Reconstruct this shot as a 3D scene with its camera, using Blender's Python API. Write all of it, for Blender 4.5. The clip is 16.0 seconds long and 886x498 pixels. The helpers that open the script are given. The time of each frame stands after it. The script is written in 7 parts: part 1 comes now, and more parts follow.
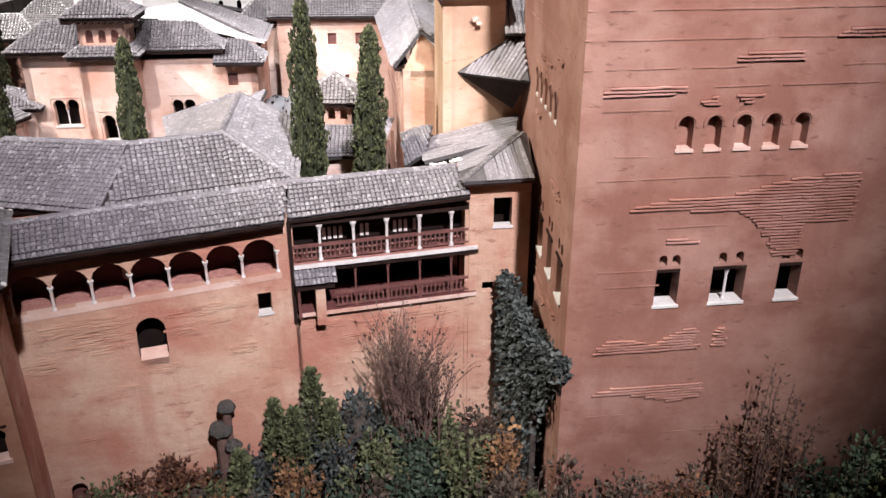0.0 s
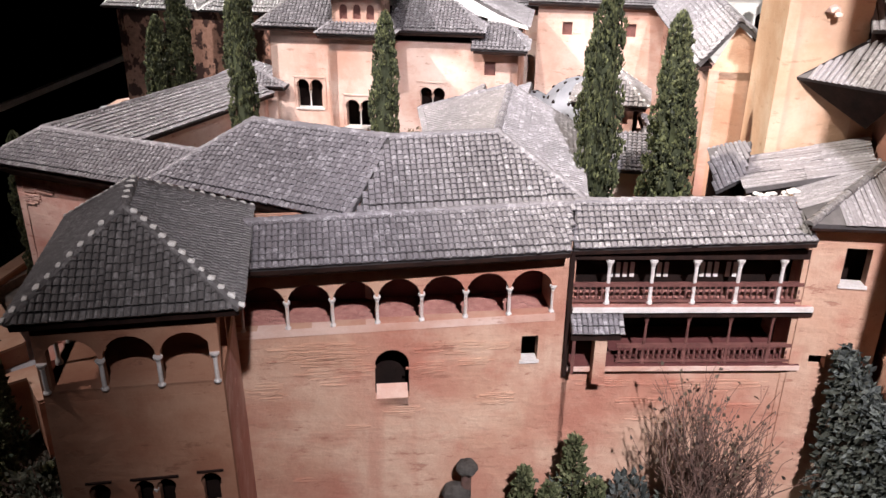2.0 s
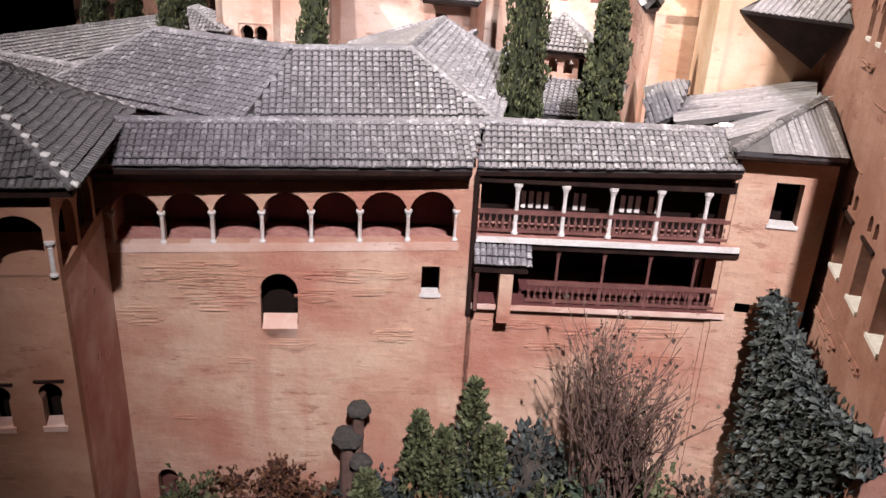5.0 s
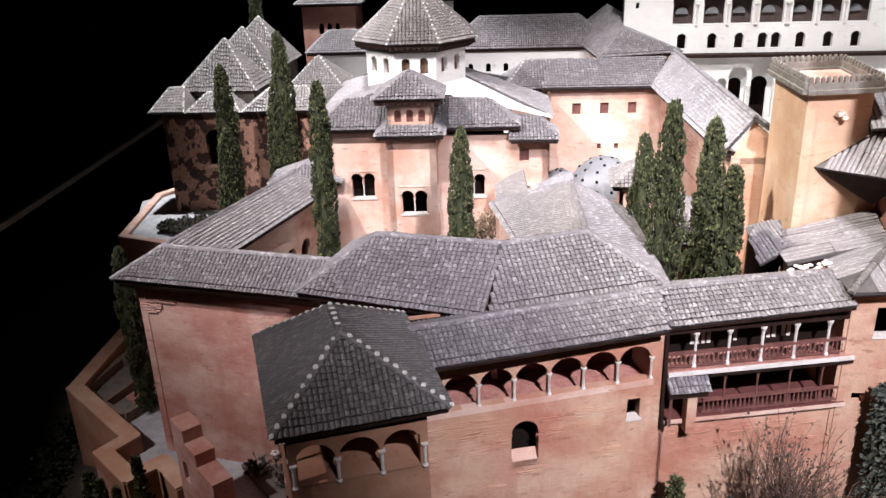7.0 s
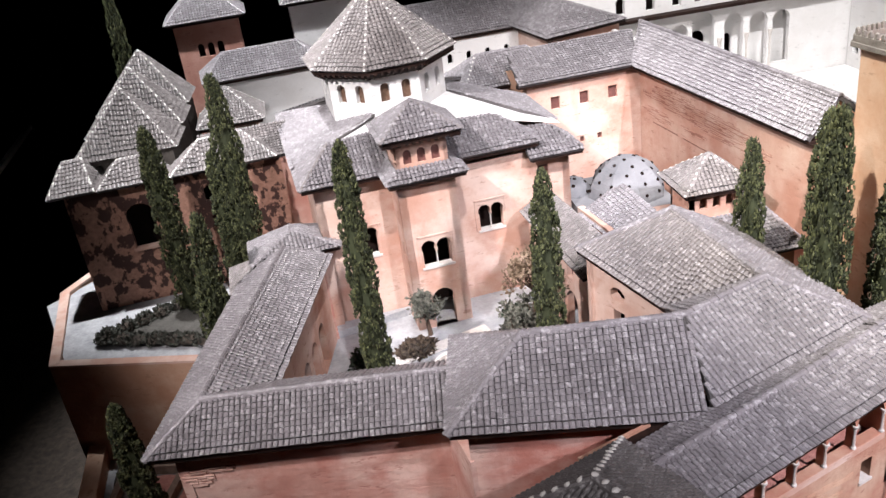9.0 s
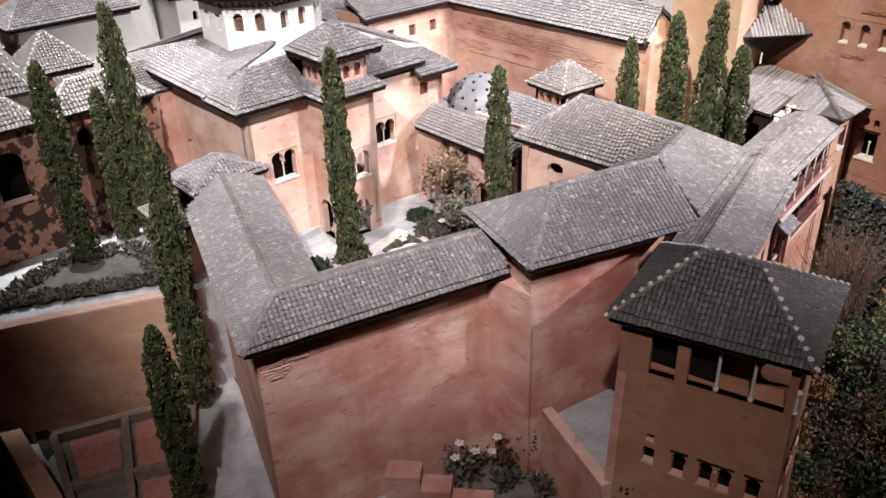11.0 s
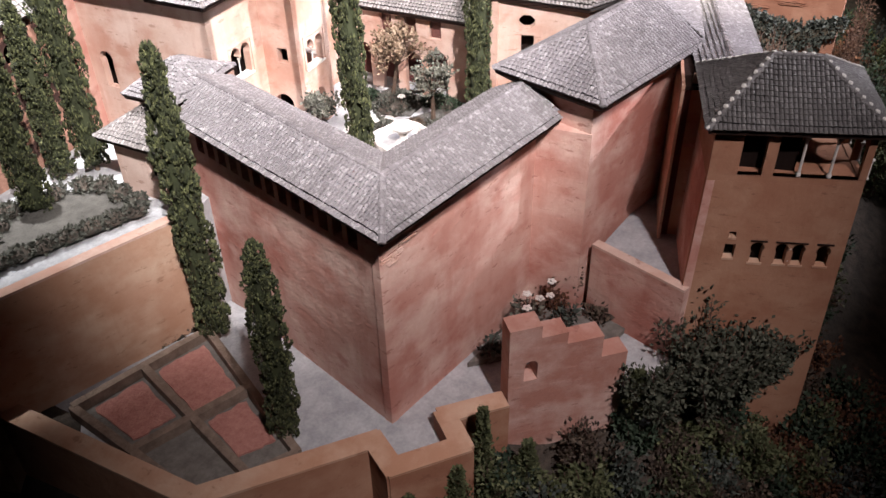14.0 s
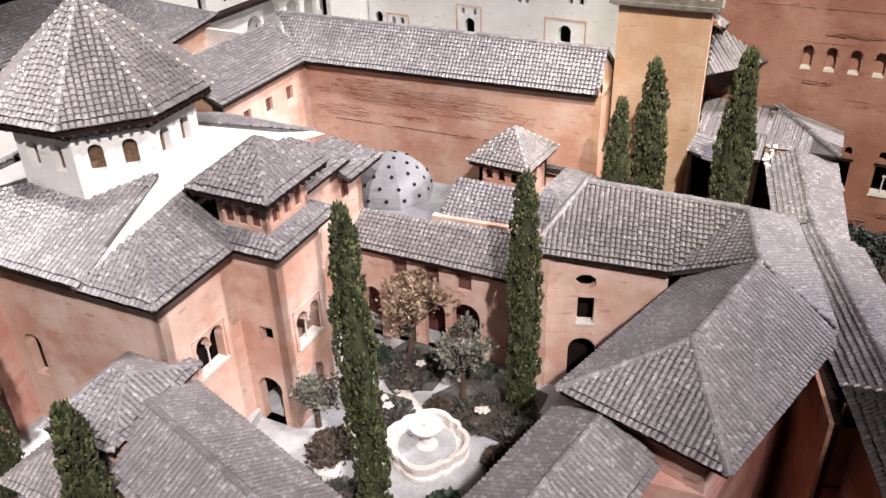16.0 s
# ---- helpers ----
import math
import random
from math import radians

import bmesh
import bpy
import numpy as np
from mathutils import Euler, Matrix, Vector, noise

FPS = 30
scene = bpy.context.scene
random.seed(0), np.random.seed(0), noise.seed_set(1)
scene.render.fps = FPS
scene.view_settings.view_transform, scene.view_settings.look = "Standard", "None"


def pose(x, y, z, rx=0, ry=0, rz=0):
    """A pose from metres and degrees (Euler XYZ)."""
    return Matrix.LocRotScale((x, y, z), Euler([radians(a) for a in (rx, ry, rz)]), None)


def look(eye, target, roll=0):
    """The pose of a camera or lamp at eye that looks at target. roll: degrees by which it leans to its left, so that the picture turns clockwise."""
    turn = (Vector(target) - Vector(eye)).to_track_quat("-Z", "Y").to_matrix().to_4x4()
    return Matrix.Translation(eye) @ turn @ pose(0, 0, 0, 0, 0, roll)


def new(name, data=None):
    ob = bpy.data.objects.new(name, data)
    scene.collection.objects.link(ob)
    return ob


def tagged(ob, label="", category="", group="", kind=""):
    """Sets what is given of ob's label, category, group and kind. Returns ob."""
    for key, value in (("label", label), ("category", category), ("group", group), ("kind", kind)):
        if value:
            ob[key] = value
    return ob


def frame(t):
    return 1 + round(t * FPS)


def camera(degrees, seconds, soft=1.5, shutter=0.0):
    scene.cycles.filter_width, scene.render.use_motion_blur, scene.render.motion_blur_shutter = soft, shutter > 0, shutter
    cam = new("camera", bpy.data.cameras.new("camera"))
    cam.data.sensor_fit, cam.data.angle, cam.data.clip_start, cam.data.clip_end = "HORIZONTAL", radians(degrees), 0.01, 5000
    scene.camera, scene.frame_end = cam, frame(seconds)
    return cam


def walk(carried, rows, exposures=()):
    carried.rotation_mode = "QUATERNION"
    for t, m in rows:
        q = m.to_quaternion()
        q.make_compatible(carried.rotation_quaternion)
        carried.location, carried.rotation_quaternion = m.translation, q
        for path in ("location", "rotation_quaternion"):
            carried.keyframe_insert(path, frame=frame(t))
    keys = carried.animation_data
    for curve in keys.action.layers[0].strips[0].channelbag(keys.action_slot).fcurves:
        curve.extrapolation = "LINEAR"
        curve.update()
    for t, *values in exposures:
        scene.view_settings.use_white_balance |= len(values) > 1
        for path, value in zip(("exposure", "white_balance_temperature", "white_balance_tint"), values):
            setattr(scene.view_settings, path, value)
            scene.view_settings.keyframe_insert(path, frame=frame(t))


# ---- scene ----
cam = camera(56.0, 16.0)
METRES, EYE, TILT, LEAN, TURN = 3.0, 1.5, -24.3, 0.0, 0.0
ROWS = [
    (0.0, 0.0, 0.0, 0.0, 0.0, 0.0, -0.0),
    (0.5, -0.0155, 0.0134, 0.0047, 2.52, 0.12, -1.79),
    (1.0, -0.0239, 0.0365, 0.0123, 5.8, -0.13, -3.54),
    (1.5, -0.0329, 0.0543, 0.0149, 9.12, -0.44, -4.77),
    (2.0, -0.0442, 0.0679, 0.0112, 12.74, -0.85, -6.29),
    (2.5, -0.0507, 0.0863, -0.0037, 15.56, -1.01, -8.19),
    (3.0, -0.0468, 0.102, -0.0225, 15.97, 0.05, -10.04),
    (5.5, -0.0128, 0.0922, -0.0033, 12.03, -0.09, -8.06),
    (6.0, -0.0207, 0.0616, 0.0179, 11.65, -0.5, -6.76),
    (6.5, -0.0615, 0.0281, 0.0304, 11.4, 0.39, -4.17),
    (7.0, -0.101, -0.0029, 0.0307, 8.46, 1.54, -1.73),
    (7.5, -0.1262, -0.0037, 0.0456, 5.24, 1.97, 0.48),
    (8.0, -0.1585, 0.0282, 0.0653, 2.18, 0.83, 4.71),
    (10.5, -0.3527, 0.0807, 0.0987, -24.25, -7.79, 13.64),
    (11.0, -0.4005, 0.076, 0.0878, -32.75, -9.35, 15.55),
    (11.5, -0.4205, 0.0965, 0.0801, -37.05, -11.64, 16.98),
    (12.0, -0.4245, 0.1325, 0.0771, -40.21, -16.04, 18.08),
    (12.5, -0.4346, 0.151, 0.0799, -43.74, -21.53, 18.62),
    (13.0, -0.4634, 0.1589, 0.09, -50.12, -24.24, 19.83),
    (13.5, -0.4964, 0.1616, 0.1026, -54.83, -25.79, 21.03),
    (14.0, -0.5081, 0.1749, 0.121, -56.12, -23.6, 21.67),
    (14.5, -0.4937, 0.1946, 0.1373, -56.6, -20.99, 21.64),
    (15.0, -0.4612, 0.2199, 0.153, -56.64, -19.48, 21.82),
    (15.5, -0.4307, 0.2346, 0.1668, -56.6, -18.26, 22.09),
    (16.0, -0.396, 0.2449, 0.1725, -56.67, -17.95, 22.29),
]
walk(cam, [(t, pose(0, 0, EYE, TILT, LEAN, TURN) @ pose(METRES * x, METRES * y, METRES * z, 90 + pitch, roll, yaw)) for t, x, y, z, yaw, pitch, roll in ROWS],
     [(0.0, -0.15, 6350, 10), (3.0, -0.10, 6500, 10), (5.5, -0.10, 6450, 10), (8.0, -0.17, 6200, 10), (10.3, -0.28, 6400, 10), (11.4, -0.08, 6500, 10), (12.1, 0.36, 6450, 10), (12.6, 0.68, 6450, 10), (13.4, 0.78, 6450, 10),
      (13.9, 0.52, 6400, 10), (14.4, 0.26, 6400, 10), (15.0, -0.2, 6450, 10), (16.0, -0.34, 6550, 10)])

# ---------------------------------------------------------------- world and lamps
world = bpy.data.worlds.new("world")
scene.world = world
world.use_nodes = True
world.node_tree.nodes["Background"].inputs[0].default_value = (0.9, 0.95, 1.0, 1)
world.node_tree.nodes["Background"].inputs[1].default_value = 0.001


def spot(name, eye, target, watts, degrees, blend, colour, radius=0.03):
    lamp = bpy.data.lights.new(name, "SPOT")
    lamp.energy, lamp.spot_size, lamp.spot_blend = watts, radians(degrees), blend
    lamp.color, lamp.shadow_soft_size = colour, radius
    ob = new(name, lamp)
    ob.matrix_world = look(eye, target)
    return ob


spot("gallery_spotlight", (0.42, -0.78, 2.85), (-0.02, 0.98, 1.18), 600, 31, 1.0, (0.99, 0.935, 1.0))
spot("court_spotlight", (-1.75, 0.15, 2.80), (-0.50, 1.56, 1.12), 400, 31, 0.8, (1.0, 0.92, 0.90))
spot("hall_spotlight", (-0.50, 0.15, 2.90), (-0.50, 1.62, 1.17), 240, 28, 0.8, (1.0, 0.94, 0.93))
spot("terrace_spotlight", (-1.70, -0.1, 2.9), (-0.78, 0.97, 0.87), 135, 29, 1.0, (1.0, 0.88, 0.88))
spot("rear_spotlight", (-0.10, 0.75, 3.1), (0.24, 1.86, 1.05), 370, 44, 1.0, (1.0, 0.95, 0.92))
spot("tower_spotlight", (-1.35, 0.55, 2.95), (0.12, 1.08, 1.20), 430, 24, 0.7, (1.0, 0.92, 0.80))
spot("ruin_spotlight", (-0.95, 1.75, 3.25), (-0.93, 2.02, 1.20), 500, 33, 0.7, (1.0, 0.97, 0.97))

# ---------------------------------------------------------------- materials


def material(name, rough=0.85, metal=0.0):
    m = bpy.data.materials.new(name)
    m.use_nodes = True
    b = m.node_tree.nodes["Principled BSDF"]
    b.inputs["Roughness"].default_value = rough
    b.inputs["Metallic"].default_value = metal
    return m, m.node_tree.nodes, m.node_tree.links, b


def noise_node(n, l, vec, scale, detail=5, rough=0.6, stretch=None):
    if stretch:
        mp = n.new("ShaderNodeMapping")
        mp.inputs["Scale"].default_value = stretch
        l.new(vec, mp.inputs["Vector"])
        vec = mp.outputs["Vector"]
    t = n.new("ShaderNodeTexNoise")
    t.inputs["Scale"].default_value, t.inputs["Detail"].default_value = scale, detail
    t.inputs["Roughness"].default_value = rough
    l.new(vec, t.inputs["Vector"])
    return t.outputs["Fac"]


def ramp(n, l, fac, stops):
    r = n.new("ShaderNodeValToRGB")
    while len(r.color_ramp.elements) < len(stops):
        r.color_ramp.elements.new(0.5)
    for e, (p, c) in zip(r.color_ramp.elements, stops):
        e.position, e.color = p, (*c, 1) if len(c) == 3 else c
    l.new(fac, r.inputs["Fac"])
    return r.outputs["Color"]


def mix(n, l, fac, a, b, how="MIX"):
    m = n.new("ShaderNodeMix")
    m.data_type, m.blend_type = "RGBA", how
    for v, k in ((fac, 0), (a, 6), (b, 7)):
        if isinstance(v, (int, float)):
            m.inputs[k].default_value = v
        elif isinstance(v, tuple):
            m.inputs[k].default_value = (*v, 1)
        else:
            l.new(v, m.inputs[k])
    return m.outputs[2]


def bump(n, l, b, height, strength, distance, normal=None):
    k = n.new("ShaderNodeBump")
    k.inputs["Strength"].default_value, k.inputs["Distance"].default_value = strength, distance
    l.new(height, k.inputs["Height"])
    if normal:
        l.new(normal, k.inputs["Normal"])
    l.new(k.outputs["Normal"], b.inputs["Normal"])
    return k.outputs["Normal"]


def plaster(name, base, dark, light, scratch=0.6, soft=1.0):
    """Hand-painted plaster: broad washes of colour, blotches, drips and a scratched relief that runs level."""
    m, n, l, b = material(name, 0.9)
    pos = n.new("ShaderNodeNewGeometry").outputs["Position"]
    big = noise_node(n, l, pos, 7, 4, 0.55)
    mid = noise_node(n, l, pos, 34, 6, 0.6)
    fine = noise_node(n, l, pos, 330, 4, 0.6)
    drip = noise_node(n, l, pos, 30, 4, 0.55, (1, 1, 0.14))
    col = mix(n, l, ramp(n, l, big, [(0.40, (0, 0, 0)), (0.62, (1, 1, 1))]), dark, base)
    patch = noise_node(n, l, pos, 11, 5, 0.58, (1, 1, 1.4))
    col = mix(n, l, ramp(n, l, patch, [(0.44, (0, 0, 0)), (0.66, (0.85, 0.85, 0.85))]), col, light)
    stain = noise_node(n, l, pos, 19, 6, 0.62, (1.0, 1.0, 1.3))
    col = mix(n, l, ramp(n, l, stain, [(0.56, (0, 0, 0)), (0.68, (0.6, 0.6, 0.6))]), col, dark)
    col = mix(n, l, ramp(n, l, mid, [(0.54, (0, 0, 0)), (0.78, (0.35, 0.35, 0.35))]), col, light)
    col = mix(n, l, ramp(n, l, drip, [(0.56, (0, 0, 0)), (0.72, (0.5, 0.5, 0.5))]), col, dark)
    worn = noise_node(n, l, pos, 70, 6, 0.7, (0.5, 0.5, 1.6))
    col = mix(n, l, ramp(n, l, worn, [(0.60, (0, 0, 0)), (0.66, (0.7, 0.7, 0.7))]), col, tuple(c * 0.72 for c in dark))
    col = mix(n, l, 0.14, col, ramp(n, l, fine, [(0.3, (0.6, 0.6, 0.6)), (0.7, (1, 1, 1))]), "MULTIPLY")
    l.new(col, b.inputs["Base Color"])
    lines = noise_node(n, l, pos, 60, 4, 0.6, (0.35, 0.35, 4.5))
    pits = noise_node(n, l, pos, 130, 6, 0.72, (0.8, 0.8, 1.3))
    nrm = bump(n, l, b, fine, 0.25, 0.0006)
    nrm = bump(n, l, b, mid, 0.6, 0.0026 * soft, nrm)
    nrm = bump(n, l, b, pits, 0.35, 0.0009 * soft, nrm)
    nrm = bump(n, l, b, worn, 0.4, -0.0016 * soft, nrm)
    bump(n, l, b, lines, scratch * 0.13, 0.002, nrm)
    return m


def flaking(name, base, bare):
    """Plaster that has come off in sharp-edged flakes, down to a dark ground."""
    m, n, l, b = material(name, 0.92)
    pos = n.new("ShaderNodeNewGeometry").outputs["Position"]
    big = noise_node(n, l, pos, 40, 7, 0.6, (1.0, 1.0, 0.75))
    fine = noise_node(n, l, pos, 120, 5, 0.65)
    off = ramp(n, l, big, [(0.485, (0, 0, 0)), (0.515, (1, 1, 1))])
    tone = mix(n, l, ramp(n, l, fine, [(0.35, (0, 0, 0)), (0.65, (1, 1, 1))]), base, tuple(c * 0.62 for c in base))
    l.new(mix(n, l, off, tone, bare), b.inputs["Base Color"])
    nrm = bump(n, l, b, fine, 0.4, 0.0015)
    bump(n, l, b, off, -0.6, 0.002, nrm)
    return m


def tile_material(name, base, dark, pale, amount=0.5):
    """Painted clay tiles, dry-brushed with pale wear and flecks that paint in their glints."""
    m, n, l, b = material(name, 0.30)
    geo = n.new("ShaderNodeNewGeometry")
    pos = geo.outputs["Position"]
    inf = n.new("ShaderNodeObjectInfo")
    add = n.new("ShaderNodeMath")
    add.operation = "ADD"
    l.new(geo.outputs["Random Per Island"], add.inputs[0])
    l.new(inf.outputs["Random"], add.inputs[1])
    fr = n.new("ShaderNodeMath")
    fr.operation = "FRACT"
    l.new(add.outputs[0], fr.inputs[0])
    rnd = fr.outputs[0]
    big = noise_node(n, l, pos, 14, 5, 0.6)
    fine = noise_node(n, l, pos, 420, 4, 0.7)
    glint_wear = noise_node(n, l, pos, 240, 4, 0.7)
    col = mix(n, l, ramp(n, l, big, [(0.35, (0, 0, 0)), (0.68, (1, 1, 1))]), dark, base)
    col = mix(n, l, 0.24, col, ramp(n, l, rnd, [(0.0, (0.72, 0.7, 0.7)), (0.6, (1, 1, 1)), (1.0, (1.2, 1.18, 1.17))]), "MULTIPLY")
    # Pale flecks on some tiles: brushed wear and painted highlights in one mask.
    some = mix(n, l, 1.0, ramp(n, l, glint_wear, [(0.46, (0, 0, 0)), (0.62, (amount, amount, amount))]), ramp(n, l, rnd, [(0.40, (0.15, 0.15, 0.15)), (0.85, (1, 1, 1))]), "MULTIPLY")
    col = mix(n, l, some, col, pale)
    l.new(col, b.inputs["Base Color"])
    nrm = bump(n, l, b, fine, 0.6, 0.0007)
    bump(n, l, b, glint_wear, 0.6, 0.0014, nrm)
    return m


def simple(name, a, c, scale, rough=0.85, relief=0.3, depth=0.001, stretch=None, metal=0.0):
    """Two colours in a cloudy mix, with a finer grain and relief."""
    m, n, l, b = material(name, rough, metal)
    pos = n.new("ShaderNodeNewGeometry").outputs["Position"]
    f = noise_node(n, l, pos, scale, 6, 0.65, stretch)
    g = noise_node(n, l, pos, scale * 7, 4, 0.6, stretch)
    if max(c) < 0.08:
        b.inputs["Specular IOR Level"].default_value = 0.12
    col = mix(n, l, ramp(n, l, f, [(0.35, (0, 0, 0)), (0.67, (1, 1, 1))]), a, c)
    col = mix(n, l, 0.4, col, ramp(n, l, g, [(0.3, (0.55, 0.55, 0.55)), (0.7, (1, 1, 1))]), "MULTIPLY")
    l.new(col, b.inputs["Base Color"])
    nrm = bump(n, l, b, g, relief, depth)
    bump(n, l, b, f, relief, depth * 3, nrm)
    return m


def leafy(name, colours, rough=0.75):
    """Foliage: each leaf its own green."""
    m, n, l, b = material(name, rough)
    geo = n.new("ShaderNodeNewGeometry")
    stops = [(i / (len(colours) - 1), c) for i, c in enumerate(colours)]
    col = ramp(n, l, geo.outputs["Random Per Island"], stops)
    big = noise_node(n, l, geo.outputs["Position"], 60, 3)
    col = mix(n, l, 0.6, col, ramp(n, l, big, [(0.3, (0.45, 0.45, 0.45)), (0.7, (1.1, 1.1, 1.1))]), "MULTIPLY")
    l.new(col, b.inputs["Base Color"])
    return m


TERRA = plaster("terracotta_plaster", (0.52, 0.290, 0.235), (0.41, 0.160, 0.122), (0.66, 0.465, 0.395), 0.8, 1.6)
TOWER = plaster("tower_plaster", (0.282, 0.136, 0.098), (0.218, 0.092, 0.063), (0.350, 0.195, 0.148), 0.35, 1.2)
OCHRE = plaster("ochre_plaster", (0.50, 0.30, 0.205), (0.42, 0.225, 0.14), (0.58, 0.41, 0.30))
# Ochre plaster warmed and darkened; the darkening paints in weaker light.
TAWNY_SHADED = plaster("shaded_tawny_plaster", (0.36, 0.182, 0.112), (0.29, 0.125, 0.072), (0.42, 0.24, 0.155))
PINK = plaster("pale_pink_plaster", (0.60, 0.425, 0.350), (0.49, 0.275, 0.205), (0.71, 0.56, 0.490), 0.2, 0.5)
WHITE = plaster("white_stucco", (0.74, 0.73, 0.72), (0.68, 0.665, 0.65), (0.79, 0.785, 0.78), 0.1, 0.3)
BRICK = plaster("bare_brick", (0.46, 0.235, 0.185), (0.38, 0.165, 0.120), (0.54, 0.32, 0.26), 1.0)
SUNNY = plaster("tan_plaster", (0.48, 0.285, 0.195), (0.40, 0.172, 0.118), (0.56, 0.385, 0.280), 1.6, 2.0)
ROSE = plaster("faded_rose_plaster", (0.55, 0.355, 0.275), (0.46, 0.235, 0.170), (0.63, 0.46, 0.38), 0.8, 1.4)
CREAM = plaster("cream_plaster", (0.56, 0.375, 0.255), (0.49, 0.30, 0.19), (0.62, 0.46, 0.345))
COURSES = plaster("bare_brick_courses", (0.36, 0.180, 0.136), (0.28, 0.122, 0.088), (0.44, 0.25, 0.20), 0.6)
# Dark red brick bed, deepened so the grooves' shade is in its colour.
BRICK_BED_SHADE = plaster("brick_bed_shade", (0.20, 0.085, 0.062), (0.15, 0.058, 0.040), (0.26, 0.12, 0.09), 0.5)
RUBBLE = flaking("flaking_plaster", (0.46, 0.25, 0.18), (0.060, 0.028, 0.022))
ROUGH = plaster("coursed_plaster", (0.50, 0.300, 0.245), (0.41, 0.185, 0.140), (0.63, 0.450, 0.390), 4.0)
TILES = tile_material("grey_roof_tiles", (0.222, 0.206, 0.216), (0.155, 0.143, 0.150), (0.54, 0.52, 0.535), 0.6)
TILES_DARK = tile_material("dark_roof_tiles", (0.125, 0.117, 0.114), (0.085, 0.079, 0.077), (0.33, 0.315, 0.31), 0.55)
TILES_PALE = tile_material("pale_roof_tiles", (0.200, 0.181, 0.176), (0.14, 0.126, 0.123), (0.46, 0.425, 0.41), 0.55)
BED = simple("roof_bedding", (0.060, 0.054, 0.054), (0.10, 0.09, 0.09), 60)
LIME = simple("white_lime", (0.62, 0.60, 0.56), (0.80, 0.78, 0.74), 90)
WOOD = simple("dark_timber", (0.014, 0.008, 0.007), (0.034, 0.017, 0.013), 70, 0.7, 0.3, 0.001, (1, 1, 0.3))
REDWOOD = simple("maroon_timber", (0.11, 0.042, 0.036), (0.19, 0.078, 0.064), 80, 0.65)
MARBLE = simple("pale_marble", (0.60, 0.55, 0.51), (0.74, 0.70, 0.67), 60, 0.55)
STONE = simple("grey_paving", (0.33, 0.335, 0.35), (0.50, 0.505, 0.52), 30, 0.9, 0.5, 0.002)
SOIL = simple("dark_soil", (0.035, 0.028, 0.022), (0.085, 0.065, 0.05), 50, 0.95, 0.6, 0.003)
GRAVEL = simple("pink_gravel", (0.42, 0.17, 0.14), (0.55, 0.27, 0.22), 120, 0.95, 0.7, 0.002)
BROWN = simple("dark_brown_plaster", (0.055, 0.036, 0.032), (0.09, 0.062, 0.056), 60, 0.9)
LATTICE = simple("brown_lattice", (0.16, 0.085, 0.05), (0.26, 0.15, 0.095), 260, 0.8, 0.8, 0.002)
GREYBED = simple("grey_bed", (0.13, 0.115, 0.10), (0.22, 0.20, 0.18), 60, 0.95, 0.6, 0.002)
ROOM = simple("black_paint", (0.004, 0.004, 0.005), (0.008, 0.008, 0.009), 4, 0.9)
MAROON = simple("maroon_inner_plaster", (0.085, 0.022, 0.020), (0.13, 0.036, 0.031), 40, 0.9)
VAULT = plaster("grey_whitewash", (0.20, 0.20, 0.212), (0.15, 0.15, 0.162), (0.26, 0.26, 0.272), 0.1)
# Near-black colour painted on sheets to stand in for unlit interiors.
INTERIOR_SHADE = simple("interior_shade", (0.010, 0.006, 0.005), (0.018, 0.010, 0.008), 40, 0.9)
CYPRESS = leafy("cypress_green", [(0.012, 0.016, 0.006), (0.030, 0.037, 0.013), (0.066, 0.074, 0.028), (0.140, 0.150, 0.062)])
IVY = leafy("dark_green_leaves", [(0.013, 0.026, 0.013), (0.030, 0.052, 0.028), (0.058, 0.085, 0.050)])
GREEN = leafy("fresh_green_leaves", [(0.046, 0.056, 0.020), (0.088, 0.100, 0.040), (0.150, 0.155, 0.075)])
BLUISH = leafy("blue_green_leaves", [(0.026, 0.034, 0.027), (0.056, 0.068, 0.054), (0.095, 0.108, 0.088)])
RUST = leafy("rusty_leaves", [(0.055, 0.018, 0.010), (0.115, 0.042, 0.020), (0.18, 0.08, 0.035)])
DRAB = leafy("dry_brown_leaves", [(0.034, 0.022, 0.016), (0.075, 0.050, 0.034), (0.12, 0.088, 0.06)])
SAGE = leafy("sage_grey_leaves", [(0.085, 0.085, 0.07), (0.15, 0.15, 0.12), (0.22, 0.215, 0.175)])
SANDY = leafy("sandy_leaves", [(0.13, 0.085, 0.05), (0.22, 0.15, 0.095), (0.33, 0.245, 0.17)])
TWIG = simple("dry_twigs", (0.085, 0.046, 0.036), (0.17, 0.098, 0.078), 80)
BARK = simple("brown_bark", (0.07, 0.045, 0.03), (0.14, 0.09, 0.065), 90)

# ---------------------------------------------------------------- mesh helpers
RNG = np.random.default_rng(7)


def part(name, bm, mat, parent=None, label="", smooth=False):
    """Link a bmesh, or (vertices, faces), as one mesh object under parent."""
    me = bpy.data.meshes.new(name)
    if isinstance(bm, tuple):
        me.from_pydata(bm[0] if isinstance(bm[0][0], list) else [tuple(v) for v in bm[0]], [], bm[1])
    else:
        bm.to_mesh(me)
        bm.free()
    me.materials.append(mat)
    if smooth:
        me.polygons.foreach_set("use_smooth", [True] * len(me.polygons))
    me.update()
    ob = new(name, me)
    if parent:
        ob.parent = parent
    if label:
        ob["label"] = label
    return ob


def thing(name, label, category, group="", kind="", at=(0, 0, 0)):
    ob = tagged(new(name), label, category, group, kind)
    ob.empty_display_size = 0.02
    ob.location = at
    return ob


def V(p, z=None):
    return Vector((p[0], p[1], z if z is not None else (p[2] if len(p) > 2 else 0)))


